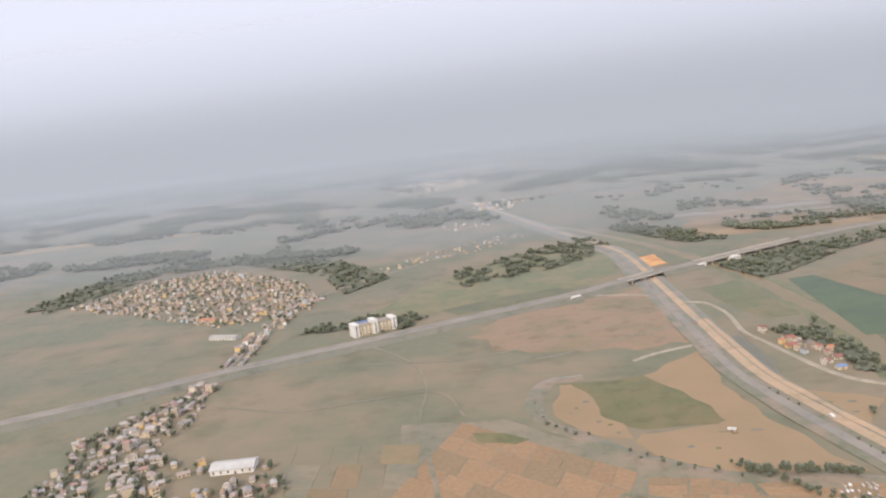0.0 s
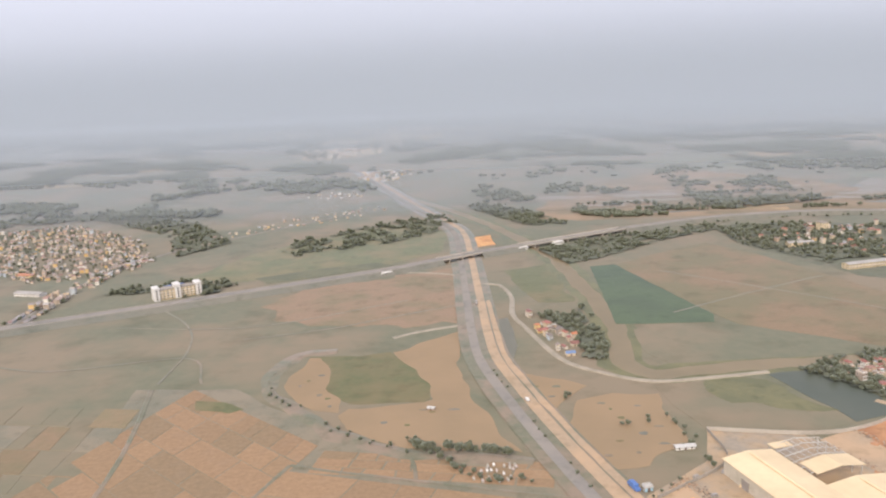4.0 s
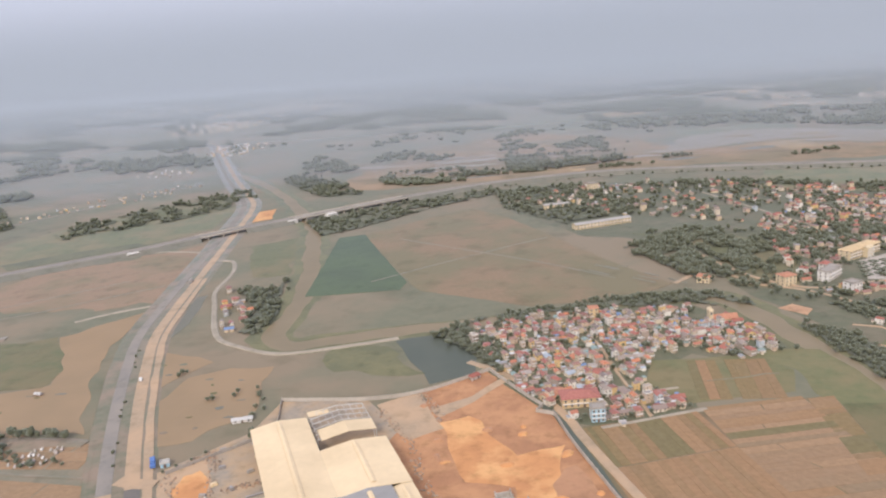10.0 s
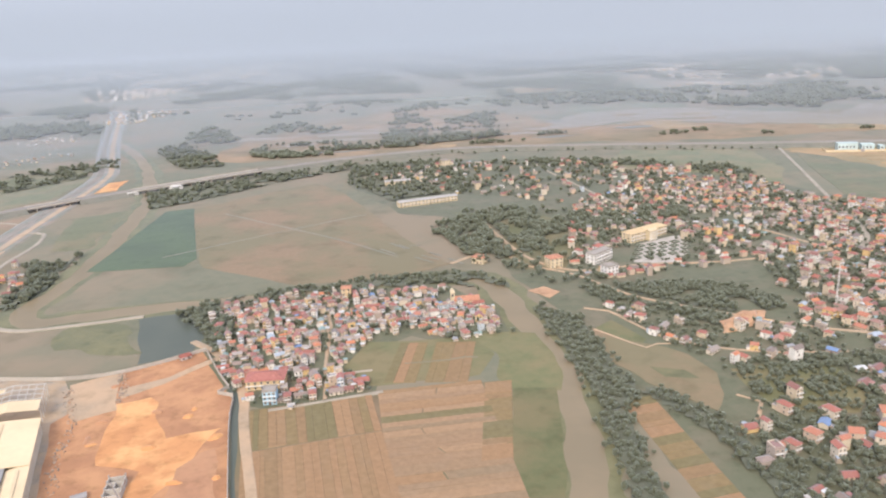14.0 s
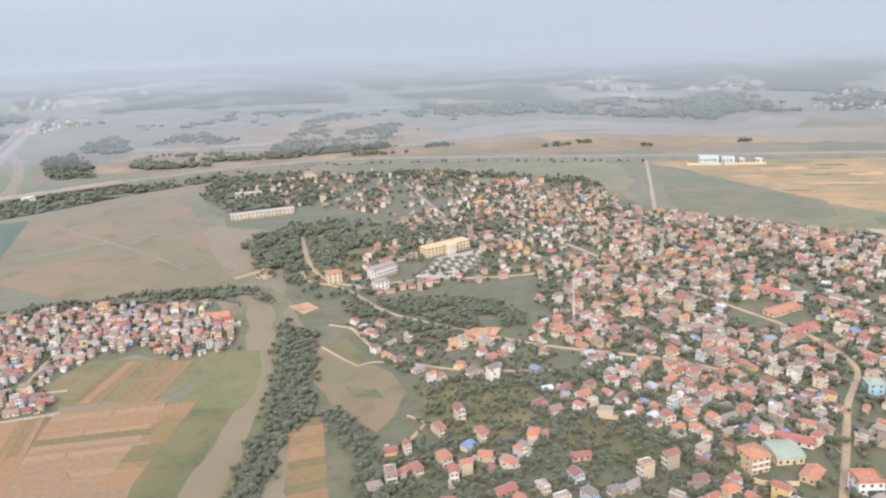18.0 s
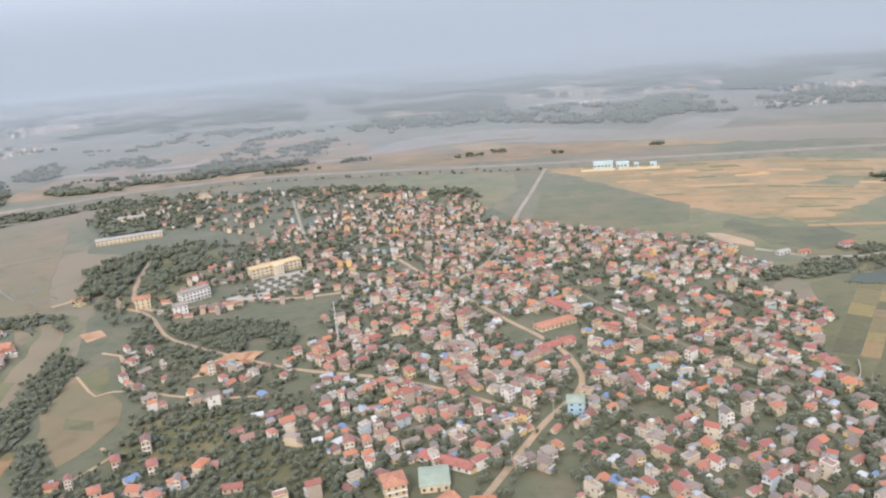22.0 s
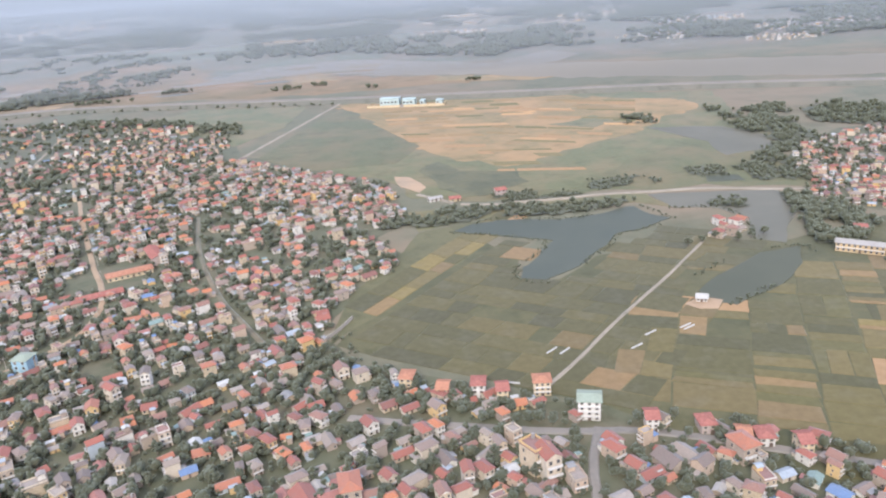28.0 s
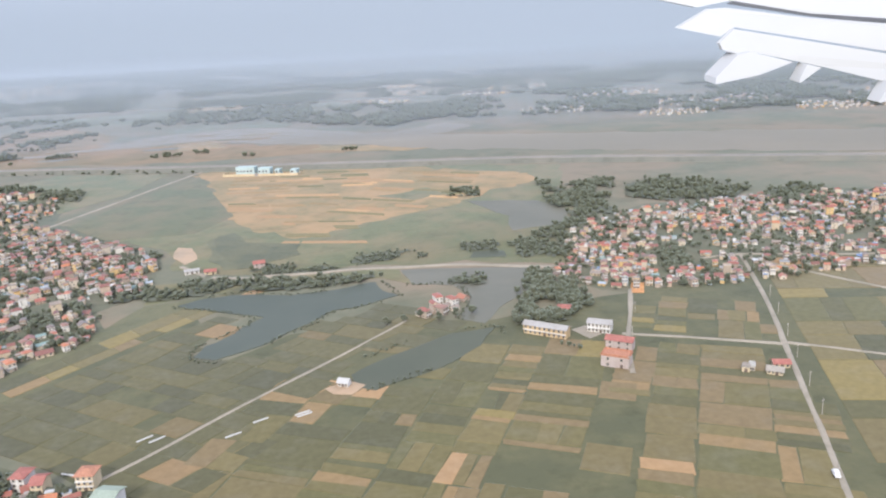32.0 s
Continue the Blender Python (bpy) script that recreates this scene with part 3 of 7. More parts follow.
for p in ([(1013, 507), (1028, 489), (1036, 480)], [(1040, 476), (1067, 468), (1108, 468), (1127, 470), (1163, 466), (1200, 462), (1241, 447), (1262, 440)]):
    lane("causeway", p, 3.0, "concrete_road", "pale causeway across the lake", 0.5)
lane("village_lane", [(408, 329), (432, 334), (462, 340)], 1.8, "concrete_road", "pale lane along the village edge", 0.44)
lane("village_lane", [(433, 359), (440, 363), (456, 365)], 1.2, "concrete_road", "narrow lane between village yards", 0.46)
lane("village_lane", [(434, 336), (433, 353), (431, 374), (430, 408), (429, 432), (426, 452), (436, 474)], 1.3, "dirt_road", "narrow earth lane through the village", 0.48)
lane("garden_path", [(512, 372), (505, 373), (496, 371), (473, 370)], 0.5, "bund", "thin earth path through the gardens", 0.4)
lane("meadow_path", [(581, 398), (590, 385), (602, 369), (609, 373), (616, 372)], 0.9, "dirt_road", "thin path across the meadow", 0.3)
lane("river_lane", [(508, 535), (540, 560), (555, 540), (560, 520)], 3.0, "dirt_road", "dirt lane by the river")
lane("left_village_road", [(-300, 430), (-284, 470), (-279, 584), (-294, 757), (-266, 896), (-200, 1000), (-60, 1180), (20, 1240)], 4.0, "asphalt", "village street lined with houses")
lane("dike_path", [(112, 582), (96, 576), (78, 568), (58, 554)], 3.0, "concrete_road", "pale dike path at the pond edge")
lane("field_lane_west", [(-90, 460), (-74, 400), (-62, 340), (-55, 260)], 2.4, "verge", "dark ditch line between paddies")
lane("ramp_road", [(35, 766), (70, 760), (100, 745), (112, 712)], 3.0, "concrete_road", "pale service road below the bridge")

# ---------- water and land patches ----------
sheet("pond", [(63, 521), (108, 568), (109, 497), (122, 429), (138, 384), (146, 363), (131, 368), (86, 373), (48, 394), (41, 413), (48, 425), (92, 430), (100, 435)], 0.10, "muddy_water", "broad shallow muddy brown fish pond", "pond", 2.4, 5)
sheet("pond", [(-4, 463), (5, 515), (13, 515), (30, 452), (38, 438), (40, 417), (25, 422), (2, 449)], 0.09, "muddy_water", "small muddy pond with reed islets", "pond", 2.6, 5)
sheet("pond_meadow", [(3, 517), (61, 523), (101, 436), (92, 428), (39, 434), (28, 455), (13, 516)], 0.14, "meadow", "flat green meadow between muddy ponds", "meadow", 3.5, 5)
sheet("pond", [(152, 474), (177, 463), (190, 453), (184, 444), (170, 419), (163, 416), (158, 440)], 0.10, "muddy_water", "muddy pond beside the highway", "pond", 2.2, 5)
sheet("pond", [(182, 427), (204, 439), (231, 437), (230, 409), (229, 374), (209, 350), (192, 345), (180, 366), (176, 395)], 0.10, "muddy_water", "muddy pond with scattered bushes", "pond", 3.0, 5)
sheet("pond", [(133, 593), (147, 599), (151, 530), (146, 495), (138, 507)], 0.10, "grey_water", "narrow grey pond beside the highway", "pond", 1.0)
sheet("pond", [(150, 760), (190, 780), (202, 700), (205, 640), (175, 640), (160, 690)], 0.09, "meadow", "wet grassy hollow by the river", "pond", 2.5)
sheet("dark_pond", [(306, 463), (335, 470), (356, 425), (354, 404), (326, 393)], 0.12, "lake_water", "dark still pond beside the village", "pond", 1.5)
sheet("triangle_field", [(236, 766), (262, 772), (310, 590), (304, 572), (230, 573)], 0.15, "triangle_field", "dark green three-sided crop field", "field", 0.5)
sheet("river_field", [(262, 768), (330, 830), (379, 862), (413, 800), (440, 720), (479, 598), (508, 535), (470, 512), (400, 508), (319, 566)], 0.12, "brown_field", "wide brown fallow field by the river", "field", 1.2)
sheet("river_field_low", [(240, 560), (320, 562), (470, 508), (420, 500), (330, 492), (250, 486), (238, 510)], 0.10, "plain_ground", "strip of rough riverside field", "field", 1.0)
sheet("bend_field", [(232, 450), (300, 460), (326, 393), (296, 380), (245, 392), (236, 420)], 0.12, "plain_ground", "olive brown field inside the river bend", "field", 0.8)
sheet("bend_field_green", [(262, 452), (300, 458), (318, 412), (296, 408), (270, 424)], 0.15, "green_field", "greener strip of the riverside field", "field", 5.0, 7)
sheet("brown_field", [(-70, 655), (-40, 715), (10, 735), (60, 765), (100, 782), (108, 660), (112, 590), (60, 580), (0, 590), (-40, 600)], 0.10, "red_fallow_field", "reddish brown fallow field beside the highway", "field", 7.0)
sheet("orange_patch", [(112, 938), (136, 953), (142, 890), (117, 880)], 0.16, "orange_dirt", "cleared patch of bare orange earth", "bare earth", 1.0)
sheet("meadow", [(-190, 760), (-120, 745), (20, 800), (80, 860), (85, 960), (40, 1060), (-60, 1010), (-140, 900)], 0.08, "meadow", "pale green meadow beyond the embankment", "meadow", 3.0)
sheet("green_strip", [(-90, 735), (-20, 770), (30, 800), (10, 815), (-60, 790), (-110, 760)], 0.12, "green_field", "dark green crop strip along the embankment", "field", 1.0)
sheet("factory_yard", [(198, 318), (236, 352), (246, 386), (294, 378), (318, 330), (345, 240), (360, 150), (280, 130), (228, 210), (206, 268)], 0.12, "grey_gravel", "dusty gravel factory yard", "yard", 0.6)
piece("highway_ditch", ribbon([(192, 336), (201, 309), (208, 281), (217, 249), (232, 205), (252, 140)], [(-0.9, 0.3), (-0.5, 0.22), (0.5, 0.22), (0.9, 0.3)], 6), "dark_gap", None, "dark concrete ditch between highway and yard", "ditch", kind="structure")
sheet("foundation_slab", [(246, 291), (266, 300), (268, 262), (259, 247), (246, 272)], 0.17, "concrete_road", "pale foundation slab beside the factory", "slab", 0.8, 5)
sheet("orange_yard", [(203, 314), (214, 330), (221, 336), (226, 318), (231, 298), (235, 276), (252, 230), (262, 190), (240, 180), (222, 230), (208, 270)], 0.18, "dirt_road", "sandy orange part of the factory yard", "yard", 1.6, 6)
sheet("orange_yard_spill", [(212, 318), (224, 322), (230, 296), (238, 262), (252, 220), (240, 210), (224, 250), (214, 284)], 0.21, "orange_dirt", "orange dirt heaped in the factory yard", "bare earth", 4.0, 5)
sheet("building_site", [(306, 332), (325, 372), (345, 388), (360, 402), (376, 368), (388, 344), (393, 312), (404, 258), (420, 180), (360, 150), (340, 230)], 0.17, "red_dirt", "levelled building site of bare reddish earth", "building site", 0.6)
sheet("orange_spill", [(332, 350), (349, 354), (358, 330), (364, 312), (387, 316), (384, 302), (378, 290), (376, 270), (374, 258), (362, 262), (356, 284), (342, 292), (334, 310), (332, 330)], 0.20, "orange_dirt", "bright orange earth spread over the site", "bare earth", 4.5, 5)
sheet("damp_soil", [(375, 285), (384, 296), (390, 298), (394, 280), (399, 255), (416, 180), (372, 190), (374, 240), (379, 266)], 0.23, "brown_dirt", "damp brown soil at the building site", "bare earth", 2.0, 5)
sheet("red_plot", [(322, 383), (340, 395), (359, 405), (365, 394), (349, 377), (329, 365)], 0.22, "red_dirt", "reddish brown corner plot", "bare earth", 0.5)
sheet("gravel_path", [(328, 363), (349, 373), (365, 392), (371, 398), (371, 391), (349, 366), (332, 353)], 0.21, "dirt_road", "low gravel bank along the corner plot", "yard", 0.6, 5)
sheet("gravel_apron", [(298, 372), (321, 384), (329, 362), (333, 341), (318, 333), (305, 348)], 0.21, "dirt_road", "pale gravel apron", "yard", 1.4, 5)
sheet("dark_crop_patch", [(1018, 572), (1032, 596), (1054, 550), (1062, 495), (1047, 490), (1030, 517)], 0.155, "green_field", "dark green crop patch at the stubble edge", "field", 2.5, 6)
sheet("pale_yard", [(998, 560), (1010, 556), (1020, 524), (1016, 512), (1002, 530)], 0.16, "dirt_road", "pale earth yard at the town edge", "yard", 1.2, 6)
sheet("olive_field", [(944, 912), (1180, 856), (1340, 800), (1320, 700), (1260, 600), (1190, 545), (1110, 490), (1010, 500), (1000, 545), (940, 600), (1026, 640), (975, 790)], 0.065, "meadow", "olive rough fields round the stubble", "field", 4.0)
sheet("golden_field", [(942, 905), (985, 900), (1080, 868), (1170, 848), (1300, 765), (1290, 711), (1235, 660), (1187, 622), (1141, 590), (1085, 566), (1050, 590), (1012, 656), (990, 720)], 0.09, "golden_field", "sunlit golden stubble fields", "field", 9.0, 7)
sheet("olive_patch", [(1024, 588), (1048, 562), (1090, 540), (1089, 515), (1056, 492), (1026, 540)], 0.16, "green_field", "dark olive patch below the stubble", "field", 4.0, 6)
sheet("olive_patch", [(1150, 700), (1196, 716), (1216, 690), (1180, 668)], 0.16, "meadow", "dull olive patch in the stubble", "field", 5.0, 6)
sheet("dark_green_field", [(880, 660), (926, 830), (945, 880), (974, 790), (1022, 655), (1000, 600), (930, 600)], 0.13, "meadow", "green crop field beside the straight road", "field", 1.0)
sheet("green_field_west", [(700, 850), (760, 960), (900, 915), (890, 800), (850, 720), (800, 790)], 0.10, "meadow", "green field before the embankment", "field", 2.0)
sheet("lake", [(1028, 425), (1057, 438), (1096, 427), (1116, 430), (1145, 439), (1157, 411), (1142, 402), (1120, 395), (1111, 380), (1097, 367), (1087, 355), (1070, 340), (1055, 346), (1058, 361), (1072, 373), (1081, 393), (1056, 411), (1038, 415)], 0.30, "lake_water", "dark winding pond among fields", "lake", 2.6, 5)
sheet("lake_east", [(1161, 462), (1195, 456), (1239, 446), (1236, 420), (1228, 402), (1210, 379), (1198, 359), (1188, 368), (1196, 400), (1190, 424), (1166, 430)], 0.14, "grey_water", "grey-brown lake by the hamlet", "lake", 1.5)
sheet("causeway_pond", [(1210, 490), (1232, 487), (1230, 472), (1206, 475)], 0.14, "green_water", "small dark pond behind the causeway", "pond", 1.0)
sheet("shore_land", [(1000, 470), (1060, 468), (1160, 464), (1166, 432), (1150, 446), (1057, 446), (1008, 432)], 0.07, "meadow", "olive shore between lake and causeway", "field", 2.0, 6)
sheet("lake_land", [(1010, 500), (1110, 488), (1180, 548), (1262, 610), (1300, 665), (1340, 640), (1296, 560), (1280, 500), (1262, 446), (1200, 470), (1130, 474), (1060, 474)], 0.075, "meadow", "olive land and reed beds between lakes", "field", 4.0, 10)
sheet("lake_north", [(1225, 650), (1284, 630), (1300, 590), (1284, 545), (1245, 538), (1251, 580), (1236, 610)], 0.13, "grey_water", "pale lake behind the causeway", "lake", 3.0)
sheet("lake_south", [(1134, 311), (1148, 324), (1162, 336), (1180, 350), (1203, 353), (1195, 332), (1180, 316), (1164, 305), (1144, 294), (1136, 300)], 0.28, "green_water", "long grey-green pond beside the farm track", "lake", 1.6)
sheet("river_meadow", [(510, 400), (530, 402), (548, 398), (552, 350), (548, 328), (524, 334), (520, 346), (522, 376)], 0.075, "meadow", "grassy land between gardens and river", "meadow", 1.5, 6)
sheet("green_bank", [(526, 334), (546, 331), (540, 290), (530, 235), (520, 160), (495, 160), (508, 245)], 0.12, "meadow", "grassy bank along the canal", "meadow", 1.0)
sheet("wide_river", [(700, 1200), (751, 1297), (841, 1408), (983, 1328), (1162, 1165), (1262, 1267), (1300, 1180), (1226, 1119), (1363, 1050), (1800, 880), (2400, 560), (2300, 480), (1800, 700), (1550, 800), (1392, 880), (1300, 930), (1213, 970), (1123, 1060), (992, 1135), (891, 1203), (820, 1214), (753, 1174)], 0.10, "wide_river_water", "wide pale river crossing the plain", "river", 7.0, 16)
for k, (cx, cy, a, b2) in enumerate(((350, 1082, 50, 9), (590, 1150, 110, 20), (520, 1215, 70, 14), (400, 1250, 60, 20), (250, 1250, 50, 16))):
    sheet("flood_pool", [(cx + a * math.cos(0.785 * q) - 0.1 * b2 * q, cy + b2 * math.sin(0.785 * q)) for q in range(8)], 0.08, "wide_river_water", "pale shallow flood pool on the river flats", "pool", 9.0, 14)
sheet("river_flats", [(179, 1073), (290, 1030), (460, 1045), (632, 1045), (820, 1015), (1000, 998), (1100, 1000), (1110, 1050), (985, 1130), (885, 1198), (755, 1180), (690, 1385), (517, 1599), (304, 1390)], 0.036, "river_sand", "bare sandy river flats", "river flats", 12.0, 25)
fl = random.Random(301)
for k in range(26):
    cx, cy = fl.uniform(260, 1000), fl.uniform(1045, 1300)
    a, b2 = fl.uniform(14, 70), fl.uniform(4, 13)
    sheet("river_flat_patch", [(cx + a * math.cos(0.785 * q) + 0.3 * a * math.sin(1.9 * q + k), cy + b2 * math.sin(0.785 * q)) for q in range(8)], 0.11 + 0.004 * k, ("bank_grass", "river_sand", "wide_river_water", "golden_field")[k % 4], "low patch of scrub, sand or shallow water on the river flats", "river flats", 3.0, 12)
sheet("sandbar", [(843, 1190), (896, 1205), (930, 1120), (865, 1104)], 0.2, "golden_field", "sandy orange river bank", "sandbank", 6.0, 20)
sheet("river_island", [(1060, 1030), (1180, 968), (1215, 975), (1150, 1030), (1070, 1075)], 0.2, "golden_field", "low brown river bank", "island", 8.0, 14)
sheet("park_grass", [(545, 520), (560, 640), (520, 690), (600, 660), (640, 600), (610, 560), (590, 500)], 0.09, "meadow", "rough grass below the town", "meadow", 3.0)
sheet("town_yards", [(590, 150), (580, 260), (575, 400), (560, 470), (545, 520), (560, 640), (470, 700), (415, 850), (500, 960), (640, 940), (740, 890), (840, 800), (862, 680), (900, 640), (992, 540), (1006, 460), (985, 430), (1004, 384), (975, 340), (962, 300), (982, 272), (1014, 252), (1068, 224), (1150, 186), (1260, 130), (1260, 60), (600, 60)], 0.041, "town_ground", "trodden earth and gardens between town houses", "ground", 3.0)
sheet("village_yards", [(340, 478), (402, 494), (501, 490), (532, 440), (532, 398), (505, 388), (478, 408), (460, 396), (460, 343), (417, 326), (392, 338), (374, 370), (360, 408)], 0.046, "town_ground", "trodden earth between village houses", "ground", 2.0)
sheet("east_village_yards", [(1248, 430), (1264, 482), (1288, 524), (1325, 564), (1362, 588), (1436, 594), (1600, 590), (1540, 430), (1450, 396), (1384, 380), (1340, 378), (1300, 382), (1272, 392), (1254, 412)], 0.051, "town_ground", "trodden earth between village houses", "ground", 3.0)


sheet("paddy_land", [(-100, 462), (-35, 460), (20, 408), (50, 382), (86, 362), (158, 352), (178, 300), (212, 220), (228, 140), (-60, 140), (-96, 300)], 0.07, "bund", "wide reddish brown paddy land", "field", 2.0)
sheet("garden_land", [(965, 292), (1080, 440), (1085, 448), (1010, 430), (1000, 400), (972, 345)], 0.06, "green_field", "olive vegetable land beside the town", "field", 1.0)
sheet("vegetable_land", [(968, 292), (1064, 228), (1140, 150), (1300, 100), (1560, 180), (1560, 400), (1380, 436), (1340, 396), (1290, 388), (1256, 380), (1200, 362), (1166, 374), (1100, 366), (1076, 340), (1050, 340), (1060, 372), (1040, 420)], 0.055, "green_field", "olive vegetable land", "field", 1.0)
piece("pond_bank", ribbon([(20, 528), (-4, 520), (-14, 480), (-4, 446), (20, 416), (40, 396), (60, 382), (86, 366), (130, 360), (152, 354)], [(-5, 0.05), (-1, 0.5), (1, 0.5), (7, 0.05)], 8, 5.0), "verge", None, "grassy bank round the ponds", "bank", kind="structure")

# ---------- field plots ----------
def plots(name, corner, along, across, rows, mat, label, seed, gap=0.4, z=0.16, jitter=0.34, skip=(), bare=0.04, slant=0.1):
    """Rows of crop plots, each plot a low bed of its own, with furrow gaps between."""
    r = random.Random(seed)
    e = base(name, 0, 0, 0, 0, label, "field", kind="structure")
    c, u, v = Vector(corner), Vector(along), Vector(across)
    edges = [(i + (r.uniform(-0.28, 0.28) if 0 < i < len(rows) else 0)) / len(rows) for i in range(len(rows) + 1)]
    for i in range(len(rows)):
        lo, hi = edges[i], edges[i + 1]
        k, cuts, tops = rows[i], [0.0], [0.0]
        for j in range(1, k):
            cuts.append((j + r.uniform(-jitter, jitter)) / k)
            tops.append(cuts[-1] + r.uniform(-slant, slant) / k)
        cuts.append(1.0)
        tops.append(1.0)
        for j in range(k):
            if r.random() < bare:
                continue
            a, b2 = cuts[j], cuts[j + 1]
            q = [c + u * a + v * lo, c + u * b2 + v * lo, c + u * tops[j + 1] + v * hi, c + u * tops[j] + v * hi]
            mid = sum(q, Vector((0, 0))) / 4
            if any(inside(mid.x, mid.y, p) for p in skip):
                continue
            q = [p + (mid - p).normalized() * gap for p in q]
            h = z + r.uniform(0, 0.1)
            inner = [p + (mid - p).normalized() * 0.35 for p in q]
            s = Shape()
            s.add([(p.x, p.y, 0.03) for p in q] + [(p.x, p.y, h) for p in inner], [(4, 5, 6, 7), (0, 1, 5, 4), (1, 2, 6, 5), (2, 3, 7, 6), (3, 0, 4, 7)])
            piece("plot", s, mat[r.randrange(len(mat))] if isinstance(mat, list) else mat, e)


def patchwork(name, poly, corner, across, mat, label, seed, skip=()):
    """Blocks of plots in columns across a field, each block cut lengthwise or crosswise into beds."""
    r = random.Random(seed)
    e = base(name, 0, 0, 0, 0, label, "field", kind="structure")
    c, u = Vector(corner), Vector(across).normalized()
    v = Vector((u.y, -u.x))
    x = -130.0
    while x < 150:
        w = r.uniform(13, 30)
        y = -60.0 + r.uniform(0, 12)
        while y < 230:
            d = r.uniform(7, 23)
            long_way, n = r.random() < 0.45, r.choice((1, 1, 2, 2, 3))
            cut = [0.0] + sorted((j + r.uniform(-0.3, 0.3)) / n for j in range(1, n)) + [1.0]
            for j in range(n):
                a0, a1, b0, b1 = (cut[j], cut[j + 1], 0, 1) if long_way else (0, 1, cut[j], cut[j + 1])
                q = [c + u * (x + w * a + r.uniform(-0.7, 0.7)) + v * (y + d * b + r.uniform(-0.5, 0.5)) for a, b in ((a0, b0), (a0, b1), (a1, b1), (a1, b0))]
                mid = sum(q, Vector((0, 0))) / 4
                if not inside(mid.x, mid.y, poly) or any(inside(mid.x, mid.y, p) for p in skip) or r.random() < 0.05:
                    continue
                h = 0.16 + r.uniform(0, 0.1)
                inner = [p + (mid - p).normalized() * 0.4 for p in q]
                s = Shape()
                s.add([(p.x, p.y, 0.03) for p in q] + [(p.x, p.y, h) for p in inner], [(4, 7, 6, 5), (0, 4, 5, 1), (1, 5, 6, 2), (2, 6, 7, 3), (3, 7, 4, 0)])
                piece("plot", s, mat, e)
            y += d + r.uniform(0, 0.5)
        x += w + r.uniform(0.2, 0.9)


palette("crop_plots", [(0.147, 0.121, 0.04), (0.11, 0.097, 0.034), (0.173, 0.136, 0.047), (0.255, 0.17, 0.069), (0.093, 0.085, 0.033), (0.162, 0.126, 0.046), (0.128, 0.113, 0.037), (0.364, 0.225, 0.099), (0.227, 0.172, 0.051), (0.2, 0.142, 0.06)], 0.95, False, 0.3, 0.2, weights=[5, 5, 4, 4, 5, 5, 4, 2.0, 1.6, 4])
palette("paddy_plots", [(0.30, 0.19, 0.10), (0.27, 0.175, 0.092), (0.285, 0.184, 0.096), (0.245, 0.168, 0.09), (0.275, 0.175, 0.092), (0.31, 0.196, 0.102)], 0.95, False, 0.35, 0.12)
palette("stripe_plots", [(0.285, 0.17, 0.08), (0.262, 0.162, 0.075), (0.215, 0.150, 0.062), (0.295, 0.178, 0.084), (0.24, 0.152, 0.069), (0.27, 0.167, 0.077), (0.17, 0.136, 0.056)], 0.95, False, 0.35, 0.12)
palette("dark_crop_plots", [(0.110, 0.097, 0.037), (0.099, 0.089, 0.035), (0.125, 0.107, 0.039), (0.168, 0.124, 0.049), (0.090, 0.082, 0.035), (0.140, 0.114, 0.041), (0.252, 0.165, 0.070)], 0.95, False, 0.3, 0.2, weights=[6, 6, 5, 1.6, 5, 3, 0.7])
LAKES = [[(1022, 422), (1057, 444), (1150, 446), (1164, 411), (1122, 388), (1100, 362), (1072, 334), (1048, 344), (1064, 375), (1072, 393), (1050, 408)], [(1130, 326), (1194, 354), (1210, 348), (1186, 320), (1142, 292), (1130, 300)],
         [(1155, 466), (1250, 450), (1212, 375), (1196, 352), (1182, 366), (1190, 400), (1184, 424), (1160, 428)]]
plots("vegetable_fields", (968, 290), (110, -70), (120, 150), (6, 9, 5, 10, 7, 9, 5, 8, 9, 6, 9, 7, 5, 8, 7, 6), "dark_crop_plots", "patchwork of green and brown vegetable plots", 3, 0.12, skip=LAKES)
patchwork("vegetable_fields_south", [(1056, 243), (1130, 326), (1180, 352), (1203, 344), (1214, 327), (1263, 324), (1240, 262), (1188, 126), (1140, 130), (1122, 204), (1086, 220)], (1168, 322), (0.92, -0.39), "crop_plots", "patchwork of olive and brown vegetable plots", 4, LAKES)
patchwork("lane_fields", [(1264, 324), (1325, 298), (1306, 241), (1288, 190), (1266, 130), (1192, 126), (1242, 262)], (1266, 325), (0.915, -0.40), "crop_plots", "plots beside the concrete lane", 6)
patchwork("village_lane_fields", [(1270, 332), (1327, 308), (1342, 356), (1338, 378), (1294, 382), (1284, 366)], (1270, 332), (0.915, -0.40), "crop_plots", "small plots between the village and the lane", 7)
plots("far_lane_fields", (1378, 428), (150, -30), (-70, -220), (7, 9, 6, 9, 7, 8, 6, 9, 7), "crop_plots", "long plots east of the lane", 8, 0.12)
sheet("strip_land", [(394, 331), (520, 343), (514, 250), (490, 150), (424, 150)], 0.08, "brown_field", "ploughed brown land", "field", 0.6)
sheet("village_garden", [(437, 346), (458, 347), (510, 350), (521, 376), (512, 398), (472, 401), (452, 403), (440, 368)], 0.09, "meadow", "weedy green gardens beside the village", "field", 1.0)
plots("paddies_near", (26, 350), (150, -38), (-44, -165), (5, 7, 4, 6, 7, 5, 6), "paddy_plots", "harvested paddies with low bunds", 9, 0.32, jitter=0.42, bare=0.0)
